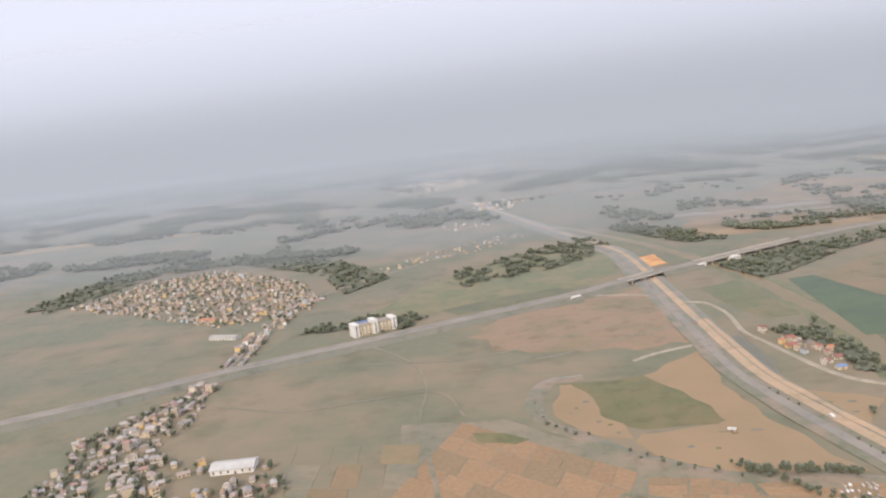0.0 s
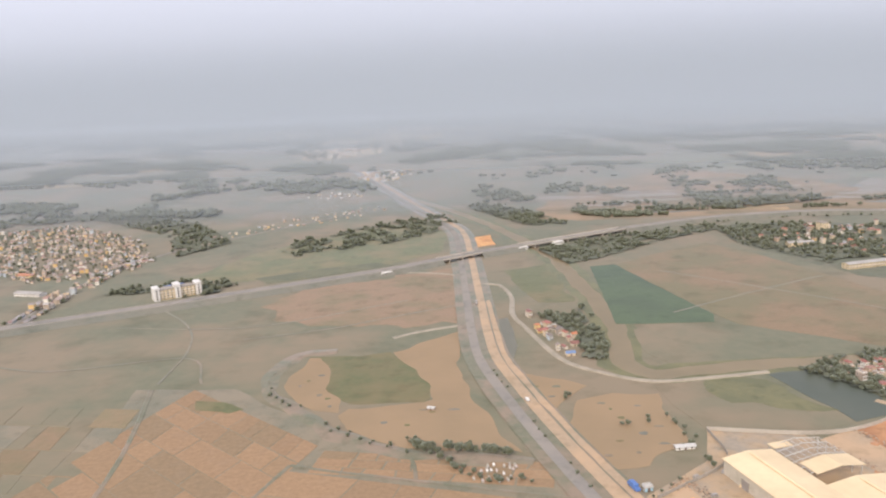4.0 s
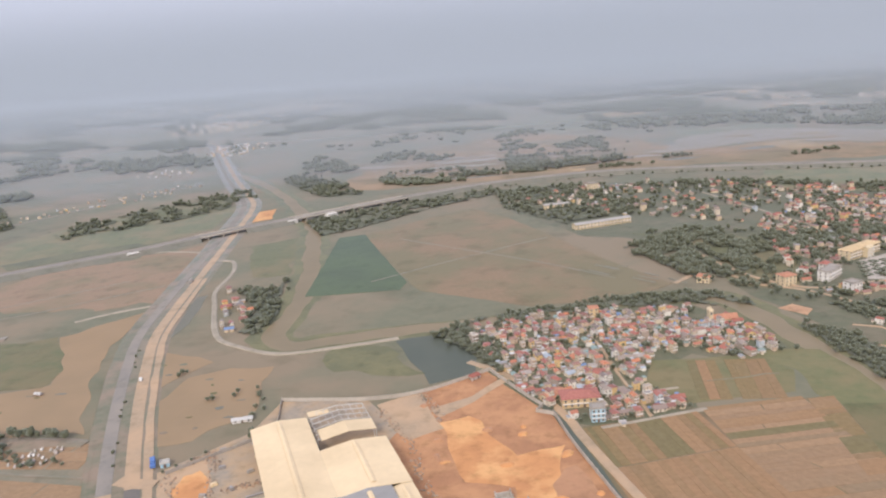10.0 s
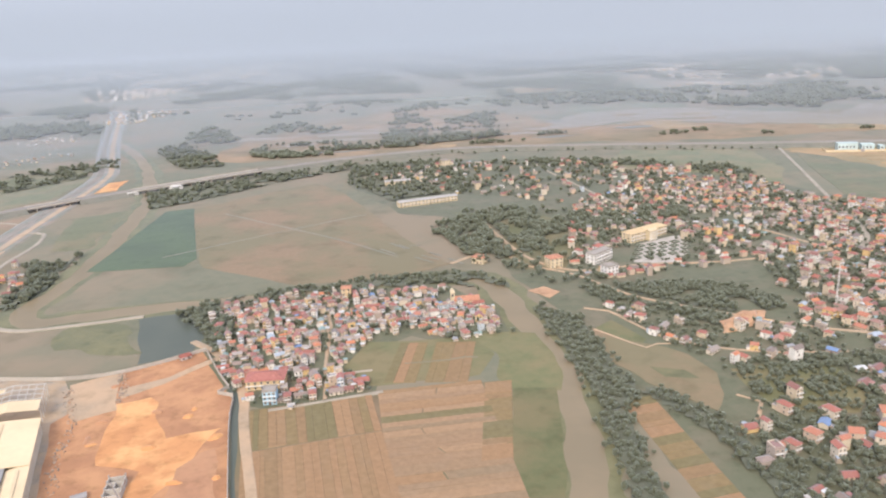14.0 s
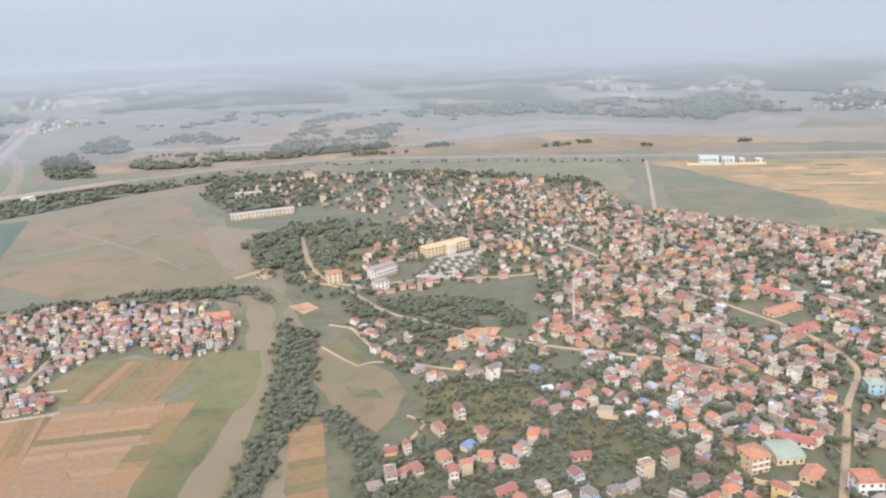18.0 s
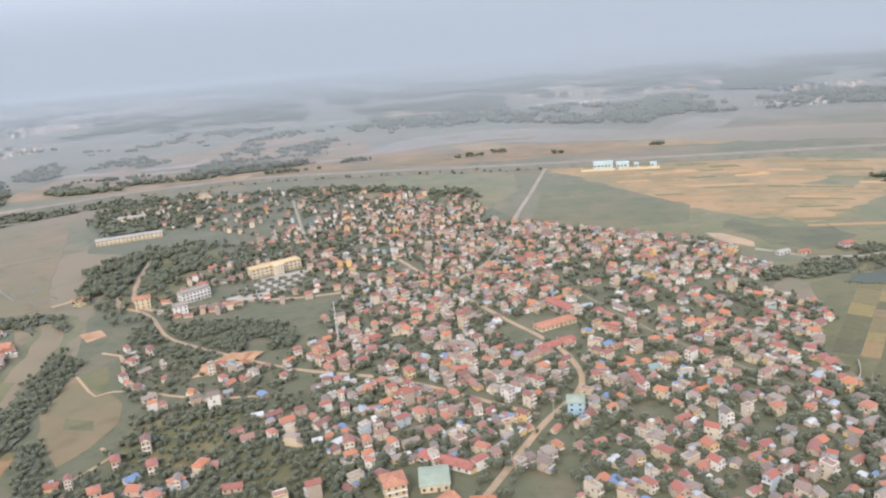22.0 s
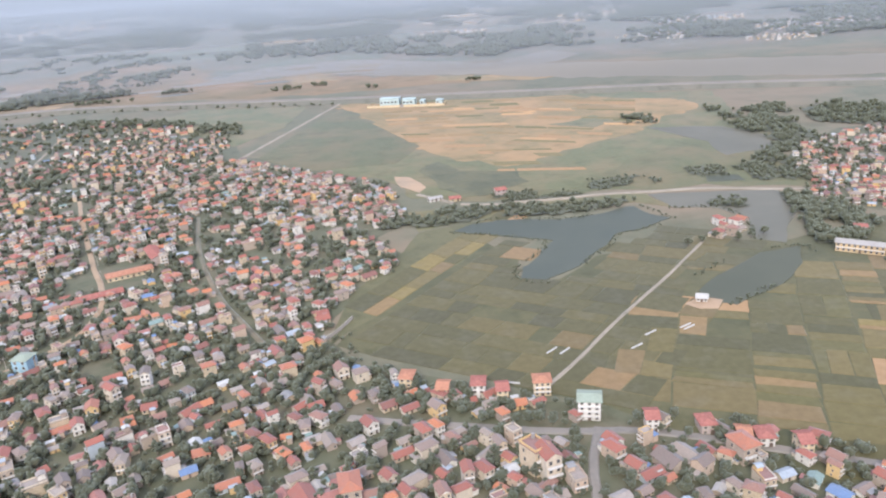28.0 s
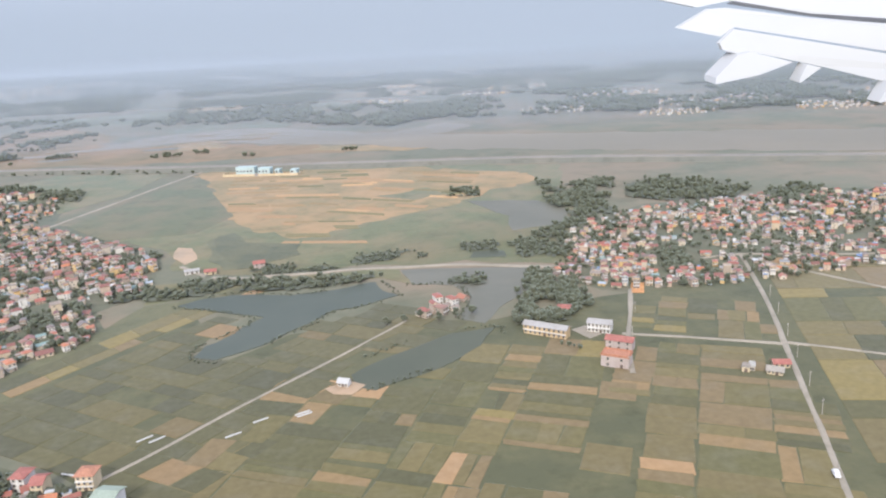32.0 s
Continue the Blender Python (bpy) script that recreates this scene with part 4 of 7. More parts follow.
plots("paddies_middle", (-61, 460), (99, -83), (-42, -132), (9, 6, 4, 5, 3, 5, 4), "paddy_plots", "harvested orange-brown paddies with bunds", 10, 0.34, jitter=0.42, bare=0.0)
plots("paddies_strip", (42, 371), (122, -18), (-4, -24), (8, 7, 8), "paddy_plots", "narrow paddies beside the tree line", 11, 0.5)
plots("paddies_west", (-180, 440), (96, -10), (20, -190), (5, 6, 5, 6, 7, 6, 7), ["plain_ground", "brown_field", "plain_ground", "bund"], "mixed plots west of the ditch", 12, 0.5)
plots("striped_plots", (396, 330), (60, 10), (28, -170), (15, 17, 14, 16), "stripe_plots", "narrow orange and green strip plots", 13, 0.3)
plots("long_strips", (459, 341), (52, 4), (14, -178), (1, 2, 1, 1, 1, 2, 1, 1) * 5, ["paddy_plots", "paddy_plots", "stripe_plots"], "long brown ploughed strips", 14, 0.25)
plots("long_strips_east", (512, 342), (14, 1), (-12, -90), (1,) * 9, "stripe_plots", "short ends of ploughed strips", 15, 0.25)
plots("garden_plots", (471, 398), (42, -5), (-9, -49), (8,), "stripe_plots", "narrow brown and green garden strips", 16, 0.4, slant=0.3)
plots("canal_strips", (572, 314), (16, 3), (14, -130), (1,) * 20, "stripe_plots", "diagonal brown and green strips by the canal", 17, 0.3)
palette("stubble_plots", [(0.28, 0.20, 0.092), (0.37, 0.235, 0.112), (0.45, 0.285, 0.135), (0.21, 0.175, 0.075), (0.32, 0.218, 0.10), (0.52, 0.325, 0.15), (0.17, 0.155, 0.065)], 0.95, False, 0.3, 0.15, weights=[5, 4, 2, 4, 5, 1.2, 3])
plots("stubble_plots_north", (985, 880), (150, -28), (10, -120), (4, 5, 3, 5, 4, 6, 4, 5, 3, 5, 4, 4, 5, 4, 3, 5), "stubble_plots", "pale golden stubble plots", 18, 0.8, 0.2, 0.45, (), 0.6)
plots("stubble_plots_east", (1135, 850), (120, -70), (-60, -190), (3, 4, 3, 4, 5, 3, 4, 4, 3, 5, 4, 3, 4, 3, 5, 4, 3, 4, 3, 4, 5, 3, 4, 3), "stubble_plots", "pale golden stubble plots", 19, 0.8, 0.2, 0.45, (), 0.62)
plots("stubble_plots_south", (1000, 752), (110, -30), (30, -190), (2, 3, 3, 4, 3, 3, 4, 3, 2, 3, 3, 2, 4, 3, 3, 3, 2, 3, 4, 3), "stubble_plots", "golden and olive stubble plots", 20, 0.8, 0.2, 0.45, (), 0.66)
plots("town_edge_plots", (985, 318), (93, 122), (-16, 14), (9, 8), "crop_plots", "vegetable plots along the town's edge", 21, 0.12)

# mud islets and weed in the ponds
mi = random.Random(303)
for k, (x, y) in enumerate(((12, 470), (18, 480), (24, 446), (30, 440), (34, 428), (8, 462), (84, 400), (70, 404), (92, 420), (97, 417), (110, 420), (196, 424), (204, 404), (216, 420), (222, 392), (198, 376), (212, 384), (190, 360), (200, 416), (168, 436), (172, 452), (160, 452), (220, 372), (206, 362))):
    a, b2 = mi.uniform(1.2, 3.6), mi.uniform(0.8, 2.0)
    sheet("mud_islet", [(x + a * math.cos(0.9 * q) * mi.uniform(0.7, 1.3), y + b2 * math.sin(0.9 * q) * mi.uniform(0.7, 1.3)) for q in range(7)], 0.2, ("meadow", "bank_grass", "verge")[k % 3], "low weedy mud islet in the pond", "islet", 0.4, 1)
# cart tracks across the dry fields
for k, p in enumerate(([(-60, 560), (0, 580), (70, 620), (108, 640)], [(-180, 600), (-100, 590), (-40, 600), (60, 660)], [(-250, 520), (-180, 500), (-90, 520), (-60, 470)], [(280, 600), (340, 640), (420, 690), (440, 700)], [(300, 740), (350, 690), (420, 620), (470, 560)], [(-170, 660), (-120, 600), (-96, 540), (-90, 470)])):
    piece("cart_track", ribbon(p, [(-0.9, 0.17), (-0.6, 0.2), (0.6, 0.2), (0.9, 0.17)], 6, 0.5), ("verge", "bund")[k % 2], None, "faint earth track across a dry field", "track", kind="structure")

# grassy ditches between the paddies
for p in ([(28, 355), (60, 346), (100, 336), (140, 326), (176, 318)], [(28, 355), (20, 330), (8, 290), (-6, 245)], [(88, 366), (92, 352), (94, 338)]):
    piece("paddy_ditch", ribbon(p, [(-1.1, 0.22), (-0.5, 0.34), (0.5, 0.34), (1.1, 0.22)], 5, 0.5), "verge", None, "dark grassy ditch between paddies", "ditch", kind="structure")
sheet("rough_grass", [(-5, 306), (9, 305), (38, 291), (84, 277), (110, 265), (126, 254), (21, 240), (-6, 272)], 0.3, "meadow", "dark rough grass among the paddies", "meadow", 2.5, 6)
sheet("rough_grass", [(-52, 440), (-34, 436), (-18, 428), (-26, 420), (-46, 424)], 0.29, "meadow", "dark rough grass among the paddies", "meadow", 2.0, 5)
# ---------- trees ----------
PHI = (1 + 5 ** 0.5) / 2
ICO_V = [Vector(p).normalized() for p in ((-1, PHI, 0), (1, PHI, 0), (-1, -PHI, 0), (1, -PHI, 0), (0, -1, PHI), (0, 1, PHI), (0, -1, -PHI), (0, 1, -PHI), (PHI, 0, -1), (PHI, 0, 1), (-PHI, 0, -1), (-PHI, 0, 1))]
ICO_F = [(0, 11, 5), (0, 5, 1), (0, 1, 7), (0, 7, 10), (0, 10, 11), (1, 5, 9), (5, 11, 4), (11, 10, 2), (10, 7, 6), (7, 1, 8), (3, 9, 4), (3, 4, 2), (3, 2, 6), (3, 6, 8), (3, 8, 9), (4, 9, 5), (2, 4, 11), (6, 2, 10), (8, 6, 7), (9, 8, 1)]


def clump(s, x, y, z, r, rnd):
    s.add([(x + p.x * r * rnd.uniform(0.65, 1.25), y + p.y * r * rnd.uniform(0.65, 1.25), z + p.z * r * rnd.uniform(0.5, 0.95)) for p in ICO_V], ICO_F)


OCT_V = [Vector(p) for p in ((1, 0, 0), (-1, 0, 0), (0, 1, 0), (0, -1, 0), (0, 0, 1), (0, 0, -1))]
OCT_F = [(0, 2, 4), (2, 1, 4), (1, 3, 4), (3, 0, 4), (2, 0, 5), (1, 2, 5), (3, 1, 5), (0, 3, 5)]


def tuft(s, x, y, z, r, rnd):
    """A small eight-sided clump, turned at random."""
    m = Matrix.Rotation(rnd.uniform(0, 6.28), 3, "Z") @ Matrix.Rotation(rnd.uniform(0, 1.2), 3, "X")
    s.add([m @ p * r * rnd.uniform(0.8, 1.3) + Vector((x, y, z)) for p in OCT_V], OCT_F)


def crown_shape(rnd, h, r, count, size=(0.26, 0.44), clump=clump):
    s = Shape()
    for k in range(count):
        a, q, u = rnd.uniform(0, 6.28), rnd.random() ** 0.6, rnd.uniform(0.38, 0.98)
        w = r * q * math.sin(min(3.0, (u - 0.25) * 4.0)) if u > 0.3 else r * q
        clump(s, w * math.cos(a), w * math.sin(a), h * u, r * rnd.uniform(*size), rnd)
    return s


def tree_thing(rnd, name, label):
    h, r = rnd.uniform(4.0, 6.2), rnd.uniform(1.6, 2.5)
    e = base(name, 0, 0, 0, 0, label, "tree", "trees among the houses")
    t = Shape()
    t.prism(0, 0, -0.2, h * 0.55, 0.24, 0.12, 6)
    piece("trunk", t, "bark", e)
    for k in range(3):
        a = rnd.uniform(0, 6.28)
        b = Shape()
        b.beam((0, 0, h * rnd.uniform(0.3, 0.45)), (r * 0.6 * math.cos(a), r * 0.6 * math.sin(a), h * rnd.uniform(0.6, 0.75)), 0.12, 0.12)
        piece("limb", b, "bark", e)
    piece("crown", crown_shape(rnd, h, r, 26), "foliage", e)
    return e


TREE_KINDS = []
trnd = random.Random(11)
for k in range(6):
    TREE_KINDS.append(tree_thing(trnd, "tree", ("round leafy green tree beside houses", "tall dark green fruit tree in a yard", "bushy olive-green tree near a street")[k % 3]))


def wood_crown(rnd, h, r, tufts):
    """A broad crown for dense woods: a lumpy main mass with smaller clumps breaking its outline."""
    s = Shape()
    s.add([(p.x * r * 0.86 * rnd.uniform(0.8, 1.15), p.y * r * 0.86 * rnd.uniform(0.8, 1.15), h * 0.58 + p.z * h * 0.36 * rnd.uniform(0.85, 1.12)) for p in ICO_V], ICO_F)
    for k in range(tufts):
        a, q = rnd.uniform(0, 6.28), rnd.uniform(0.35, 0.85)
        tuft(s, r * q * math.cos(a), r * q * math.sin(a), h * (0.9 - 0.42 * q * q), r * rnd.uniform(0.26, 0.42), rnd)
    return s


WOOD_SHAPES = [wood_crown(trnd, trnd.uniform(5, 8.5), trnd.uniform(2.8, 4.2), 6) for k in range(12)]
for s in WOOD_SHAPES:
    s.prism(0, 0, -0.2, 3.0, 0.2, 0.15, 4)


def undergrowth(name, poly, seed, high, avoid, lines, clear, gaps):
    """Shrubs that close the ground of a wood: an uneven low mat of leaves."""
    x0, x1 = min(p[0] for p in poly), max(p[0] for p in poly)
    y0, y1 = min(p[1] for p in poly), max(p[1] for p in poly)
    step = 3.0
    nx, ny = int((x1 - x0) / step) + 1, int((y1 - y0) / step) + 1
    key, s = {}, Shape()

    def corner(i, j):
        if (i, j) not in key:
            x, y = x0 + i * step, y0 + j * step
            d = noise.noise_vector(Vector((x * 0.3, y * 0.3, seed)))
            key[i, j] = len(s.v)
            s.v.append((x + d.x * 2.2, y + d.y * 2.2, max(0.05, high * (0.45 + 0.5 * d.z + 0.4 * noise.noise(Vector((x * 0.9, y * 0.9, seed)))))))
        return key[i, j]

    for i in range(nx):
        for j in range(ny):
            x, y = x0 + (i + 0.5) * step, y0 + (j + 0.5) * step
            if not inside(x, y, poly) or noise.noise(Vector((x * 0.045, y * 0.045, seed))) < gaps or any((x - a) ** 2 + (y - b) ** 2 < c * c for a, b, c in avoid) or (lines and near_line(x, y, lines, clear)):
                continue
            s.f.append((corner(i, j), corner(i + 1, j), corner(i + 1, j + 1), corner(i, j + 1)))
            s.m.append(0)
    if s.f:
        piece("undergrowth", s, "shrub_mat", None, "low dark shrubs closing the ground between trees", "shrubs", kind="stuff")


def wood(name, poly, count, label, seed, scale=1.0, avoid=(), lines=(), clear=4.0, gaps=-0.22):
    """Many trees too dense to count, as one growth."""
    r = random.Random(seed)
    count, scale = int(count * 2.6), scale * 0.78
    x0, x1 = min(p[0] for p in poly), max(p[0] for p in poly)
    y0, y1 = min(p[1] for p in poly), max(p[1] for p in poly)
    s = Shape()
    done = tries = 0
    while done < count and tries < count * 12:
        tries += 1
        x, y = r.uniform(x0, x1), r.uniform(y0, y1)
        if not inside(x + r.uniform(-5, 5), y + r.uniform(-5, 5), poly) or noise.noise(Vector((x * 0.045, y * 0.045, seed))) < gaps or any((x - a) ** 2 + (y - b) ** 2 < c * c for a, b, c in avoid) or (lines and near_line(x, y, lines, clear)):
            continue
        s.moved(r.choice(WOOD_SHAPES), x, y, 0, r.uniform(0, 6.28), scale * r.uniform(0.6, 1.25))
        done += 1
    if name != "west_slope_wood":
        undergrowth(name, poly, seed, scale * 3.4, avoid, lines, clear, gaps)
    return piece(name, s, "foliage_each", None, label, "trees", kind="stuff")


def tree_row(name, pts, gap, label, seed, scale=1.0, spread=3.0):
    r = random.Random(seed)
    s = Shape()
    for p in smooth_line(pts, gap):
        if noise.noise(Vector((p.x * 0.02, p.y * 0.02, seed))) < -0.12:
            continue
        s.moved(r.choice(WOOD_SHAPES), p.x + r.uniform(-spread, spread), p.y + r.uniform(-spread, spread), 0, r.uniform(0, 6.28), scale * r.uniform(0.6, 1.2))
    return piece(name, s, "foliage_each", None, label, "trees", kind="stuff")


# ---------- houses ----------
def window_shape(w, h):
    """A framed window, one piece: a raised frame round a recessed pane."""
    a, t = w / 2, 0.13
    s = Shape()
    rings = [((-a - t, -t), (a + t, h + t), 0.02), ((-a - t, -t), (a + t, h + t), -0.16), ((-a, 0), (a, h), -0.16), ((-a, 0), (a, h), -0.06)]
    for (x0, z0), (x1, z1), y in rings:
        s.v += [(x0, y, z0), (x1, y, z0), (x1, y, z1), (x0, y, z1)]
    for k in range(3):
        for q in range(4):
            s.f.append((4 * k + q, 4 * k + (q + 1) % 4, 4 * k + 4 + (q + 1) % 4, 4 * k + 4 + q))
            s.m.append(0)
    s.f.append((12, 13, 14, 15))
    s.m.append(1)
    return s


def house_plan(r, kind):
    """The parts of one house in its own space, its front towards -y: a list of (name, shape, materials)."""
    parts = []
    fl = 3.0
    if kind == "tall":
        n, w, d = r.choice((2, 3, 3)), r.uniform(4.6, 6.8), r.uniform(7.0, 9.5)
    elif kind == "flat":
        n, w, d = r.choice((1, 2, 2, 3)), r.uniform(4.5, 6.5), r.uniform(7.5, 11.0)
    elif kind == "shed":
        n, w, d = 1, r.uniform(6.0, 11.0), r.uniform(5.0, 7.0)
    else:
        n, w, d = 1, r.uniform(7.5, 12.0), r.uniform(5.0, 6.5)
    h = n * fl + (0.3 if n > 1 else 0)
    x, y = w / 2, d / 2
    s = Shape()
    s.box(-x, -y, 0, x, y, h)
    if kind in ("low", "shed"):
        s.gable_end(-x, -y, y, h, d * 0.28, 0.2).gable_end(x - 0.2, -y, y, h, d * 0.28, 0.2)
    parts.append(("body", s, "wall_paint"))
    top = Shape()
    if kind == "tall":
        if r.random() < 0.55:
            top.hip(-x, -y, x, y, h, 1.9, 0.55)
        else:
            f = Shape().gable(-y, -x, y, x, h, w * 0.3, 0.5)
            top.moved(f, 0, 0, 0, math.pi / 2)
            s.moved(Shape().gable_end(-y, -x, x, h, w * 0.3, 0.2).gable_end(y - 0.2, -x, x, h, w * 0.3, 0.2), 0, 0, 0, math.pi / 2)
        parts.append(("roof", top, "roof_tile"))
        if r.random() < 0.6:
            w2 = w * r.uniform(0.5, 0.9)
            parts.append(("annex", Shape().box(-w2 / 2, y, 0, w2 / 2, y + 3.5, fl), "wall_paint"))
            parts.append(("annex_roof", Shape().box(-w2 / 2 - 0.3, y + 0.02, fl, w2 / 2 + 0.3, y + 3.9, fl + 0.2), "flat_roof"))
    elif kind == "flat":
        top.box(-x - 0.25, -y - 0.4, h, x + 0.25, y + 0.25, h + 0.22)
        parts.append(("roof", top, "flat_roof"))
        p = Shape()
        p.box(-x, -y, h + 0.22, x, -y + 0.18, h + 1.0).box(-x, y - 0.18, h + 0.22, x, y, h + 1.0)
        p.box(-x, -y + 0.18, h + 0.22, -x + 0.18, y - 0.18, h + 1.0).box(x - 0.18, -y + 0.18, h + 0.22, x, y - 0.18, h + 1.0)
        parts.append(("parapet", p, "wall_paint"))
        if r.random() < 0.7:
            parts.append(("stair_room", Shape().box(-x + 0.4, y - 3.8, h + 0.22, 0.3, y - 0.5, h + 2.7), "wall_paint"))
            parts.append(("stair_roof", Shape().gable(-x + 0.3, y - 3.9, 0.4, y - 0.4, h + 2.7, 0.7, 0.35), "sheet_metal"))
        else:
            parts.append(("water_tank", Shape().prism(x - 1.3, y - 1.5, h + 0.22, h + 1.9, 0.7, 0.6, 8), "steel"))
    elif kind == "shed":
        parts.append(("roof", top.gable(-x, -y, x, y, h, d * 0.2, 0.5, 0.1), "sheet_metal"))
        s.v = [(a, b, min(c, h + d * 0.18)) for a, b, c in s.v]
    else:
        parts.append(("roof", top.gable(-x, -y, x, y, h, d * 0.28, 0.6), "roof_tile"))
    if kind != "shed":
        cols = 2 if w < 7 else 3
        for i in range(n):
            for k in range(cols):
                if i == 0 and k == cols // 2:
                    continue
                q = Shape().moved(window_shape(1.1, 1.4), (k + 0.5) / cols * w - x, -y, i * fl + 0.95, 0)
                parts.append(("window", q, ["window_trim", "window_glass"]))
            q = Shape().moved(window_shape(1.0, 1.3), -x, r.uniform(-0.3, 0.3) * d, i * fl + 1.0, -math.pi / 2)
            parts.append(("window", q, ["window_trim", "window_glass"]))
            if i:
                parts.append(("balcony", Shape().box(-x + 0.2, -y - 1.1, i * fl - 0.08, x - 0.2, -y, i * fl + 0.1).box(-x + 0.2, -y - 1.1, i * fl + 0.1, x - 0.2, -y - 1.0, i * fl + 0.9), "white_wall"))
    xd = (cols // 2 + 0.5) / cols * w - x if kind != "shed" else 0
    parts.append(("door", Shape().box(xd - 0.6, -y - 0.08, 0, xd + 0.6, -y + 0.03, 2.2), "door_wood"))
    return parts


HOUSE_KINDS = {"tall": 5, "flat": 4, "low": 4, "shed": 2}
hrnd = random.Random(5)
PLANS = [(k, house_plan(hrnd, k)) for k, c in HOUSE_KINDS.items() for i in range(c)]
WEIGHTS = [{"tall": 4.2, "flat": 1.3, "low": 4.4, "shed": 2.6}[k] / HOUSE_KINDS[k] * HOUSE_KINDS[k] / 3 for k, p in PLANS]
HOUSE_LABELS = {"tall": "narrow two or three storey house with a tiled roof", "flat": "concrete town house with a flat parapet roof",
                "low": "single storey house with a red tile gable roof", "shed": "low shed with a coloured sheet metal roof"}
MODELS = {}


def house(i, x, y, turn, s, group="houses of the town"):
    """One house as a thing with parts."""
    k, parts = PLANS[i]
    m = pose(x, y, 0, 0, 0, math.degrees(turn))
    if i in MODELS:
        o = copy_thing(MODELS[i], m)
        o.scale = (s, s, s)
        return tagged(o, group=group)
    kind = {"tall": "storey_house", "flat": "town_house", "low": "cottage", "shed": "shed"}[k]
    e = base(kind, x, y, 0, turn, HOUSE_LABELS[k], "shed" if k == "shed" else "house", group)
    for name, shape, mats in parts:
        piece(name, shape, mats, e)
    MODELS[i] = e
    return e


EACH = {"wall_paint": "wall_paint_each", "roof_tile": "roof_tile_each", "flat_roof": "flat_roof_each", "sheet_metal": "sheet_metal_each"}
# distant and roadside houses swap their roofs for the haze-greyed colours
HAZE_GREY_ROOFS = {"roof_tile_each": "haze_grey_roof_each", "sheet_metal_each": "flat_roof_each"}
STUFF_MATS = ["wall_paint_each", "roof_tile_each", "flat_roof_each", "sheet_metal_each", "window_glass", "window_trim", "white_wall", "door_wood", "steel"]


def far_house(s, i, x, y, turn, k, plain_far):
    for name, shape, mats in PLANS[i][1]:
        if plain_far and name in ("window", "door", "balcony", "parapet", "annex_roof", "water_tank"):
            continue
        mats = mats if isinstance(mats, list) else [mats]
        s.moved(shape, x, y, 0, turn, k, [STUFF_MATS.index(EACH.get(q, q)) for q in mats])




def spots(poly, gap, turn, seed, lines=(), clear=6.0, keep=0.93, avoid=(), wiggle=0.42, size=(0.5, 0.76)):
    """House places in a district: a loose grid, turned, clear of streets and of what stands there."""
    r = random.Random(seed)
    cx, cy = sum(p[0] for p in poly) / len(poly), sum(p[1] for p in poly) / len(poly)
    c, n = math.cos(turn), math.sin(turn)
    out = []
    for i in range(-64, 65):
        for j in range(-64, 65):
            u, v = (i + r.uniform(-wiggle, wiggle)) * gap * 0.88, (j + r.uniform(-wiggle, wiggle)) * gap * 1.12
            x, y, q = cx + u * c - v * n, cy + u * n + v * c, r.random()
            thin = 0.45 if noise.noise(Vector((x * 0.016, y * 0.016, seed * 1.7))) < -0.16 and y > 265 else 1.0
            if q > keep * (thin if 6.8 < gap < 9 else 1.0) or not inside(x, y, poly) or any((x - a) ** 2 + (y - b) ** 2 < d * d for a, b, d in avoid):
                continue
            if lines and near_line(x, y, lines, clear):
                continue
            if any((x - o[0]) ** 2 + (y - o[1]) ** 2 < gap * gap * 0.36 for o in out[-260:]):
                continue
            out.append((x, y, turn + r.choice((0, 0, 0, 1.5708, -1.5708, 0.3, -0.3)) + r.uniform(-0.12, 0.12), r.uniform(*size), r.choices(range(len(PLANS)), WEIGHTS)[0]))
    return out


# places kept free for the larger buildings: x, y, radius
FREE = [(666, 566, 26), (668, 540, 30), (640, 530, 20), (618, 515, 20), (500, 728, 38), (655, 440, 44), (838, 398, 26), (772, 250, 20), (812, 242, 14), (868, 292, 9), (805, 230, 13), (1046, 246, 9), (1066, 228, 13), (405, 355, 15), (425, 340, 9), (505, 462, 12), (628, 455, 26),
        (592, 285, 22), (604, 340, 24), (560, 560, 22), (575, 590, 28), (690, 640, 10)]
T1 = [(722, 300), (706, 420), (724, 500), (780, 600), (850, 655), (880, 640), (992, 538), (1003, 459), (978, 430), (1001, 384), (968, 340), (958, 300), (979, 270), (1012, 250), (1068, 224), (1140, 186), (1230, 140), (1230, 110), (800, 120), (750, 215)]
T2 = [(637, 345), (634, 300), (612, 262), (600, 200), (640, 140), (800, 130), (750, 215), (722, 300), (712, 345), (690, 345)]
T2_MEADOWS = [[(634, 339), (654, 342), (684, 334), (684, 302), (672, 288), (655, 292), (636, 300)], [(685, 297), (709, 292), (740, 276), (746, 258), (712, 254), (688, 280)]]
HILL_FOOT = [(598, 430), (618, 434), (634, 410), (648, 384), (672, 396), (694, 400), (706, 400), (706, 345), (637, 343), (622, 360), (606, 394)]
T3 = [(585, 490), (625, 480), (724, 500), (780, 600), (850, 655), (835, 780), (740, 860), (700, 760), (640, 700), (610, 600), (600, 540)]
T4 = [(430, 860), (510, 950), (640, 930), (740, 870), (690, 760), (630, 700), (540, 760)]
V2 = [(345, 470), (402, 488), (501, 484), (528, 440), (530, 402), (505, 393), (476, 416), (452, 403), (438, 370), (440, 355), (457, 352), (456, 342), (417, 331), (395, 342), (379, 370), (366, 410)]
V3 = [(1250, 428), (1266, 480), (1290, 520), (1325, 558), (1362, 580), (1434, 587), (1567, 575), (1530, 440), (1450, 404), (1384, 388), (1340, 386), (1300, 390), (1276, 398), (1258, 414)]
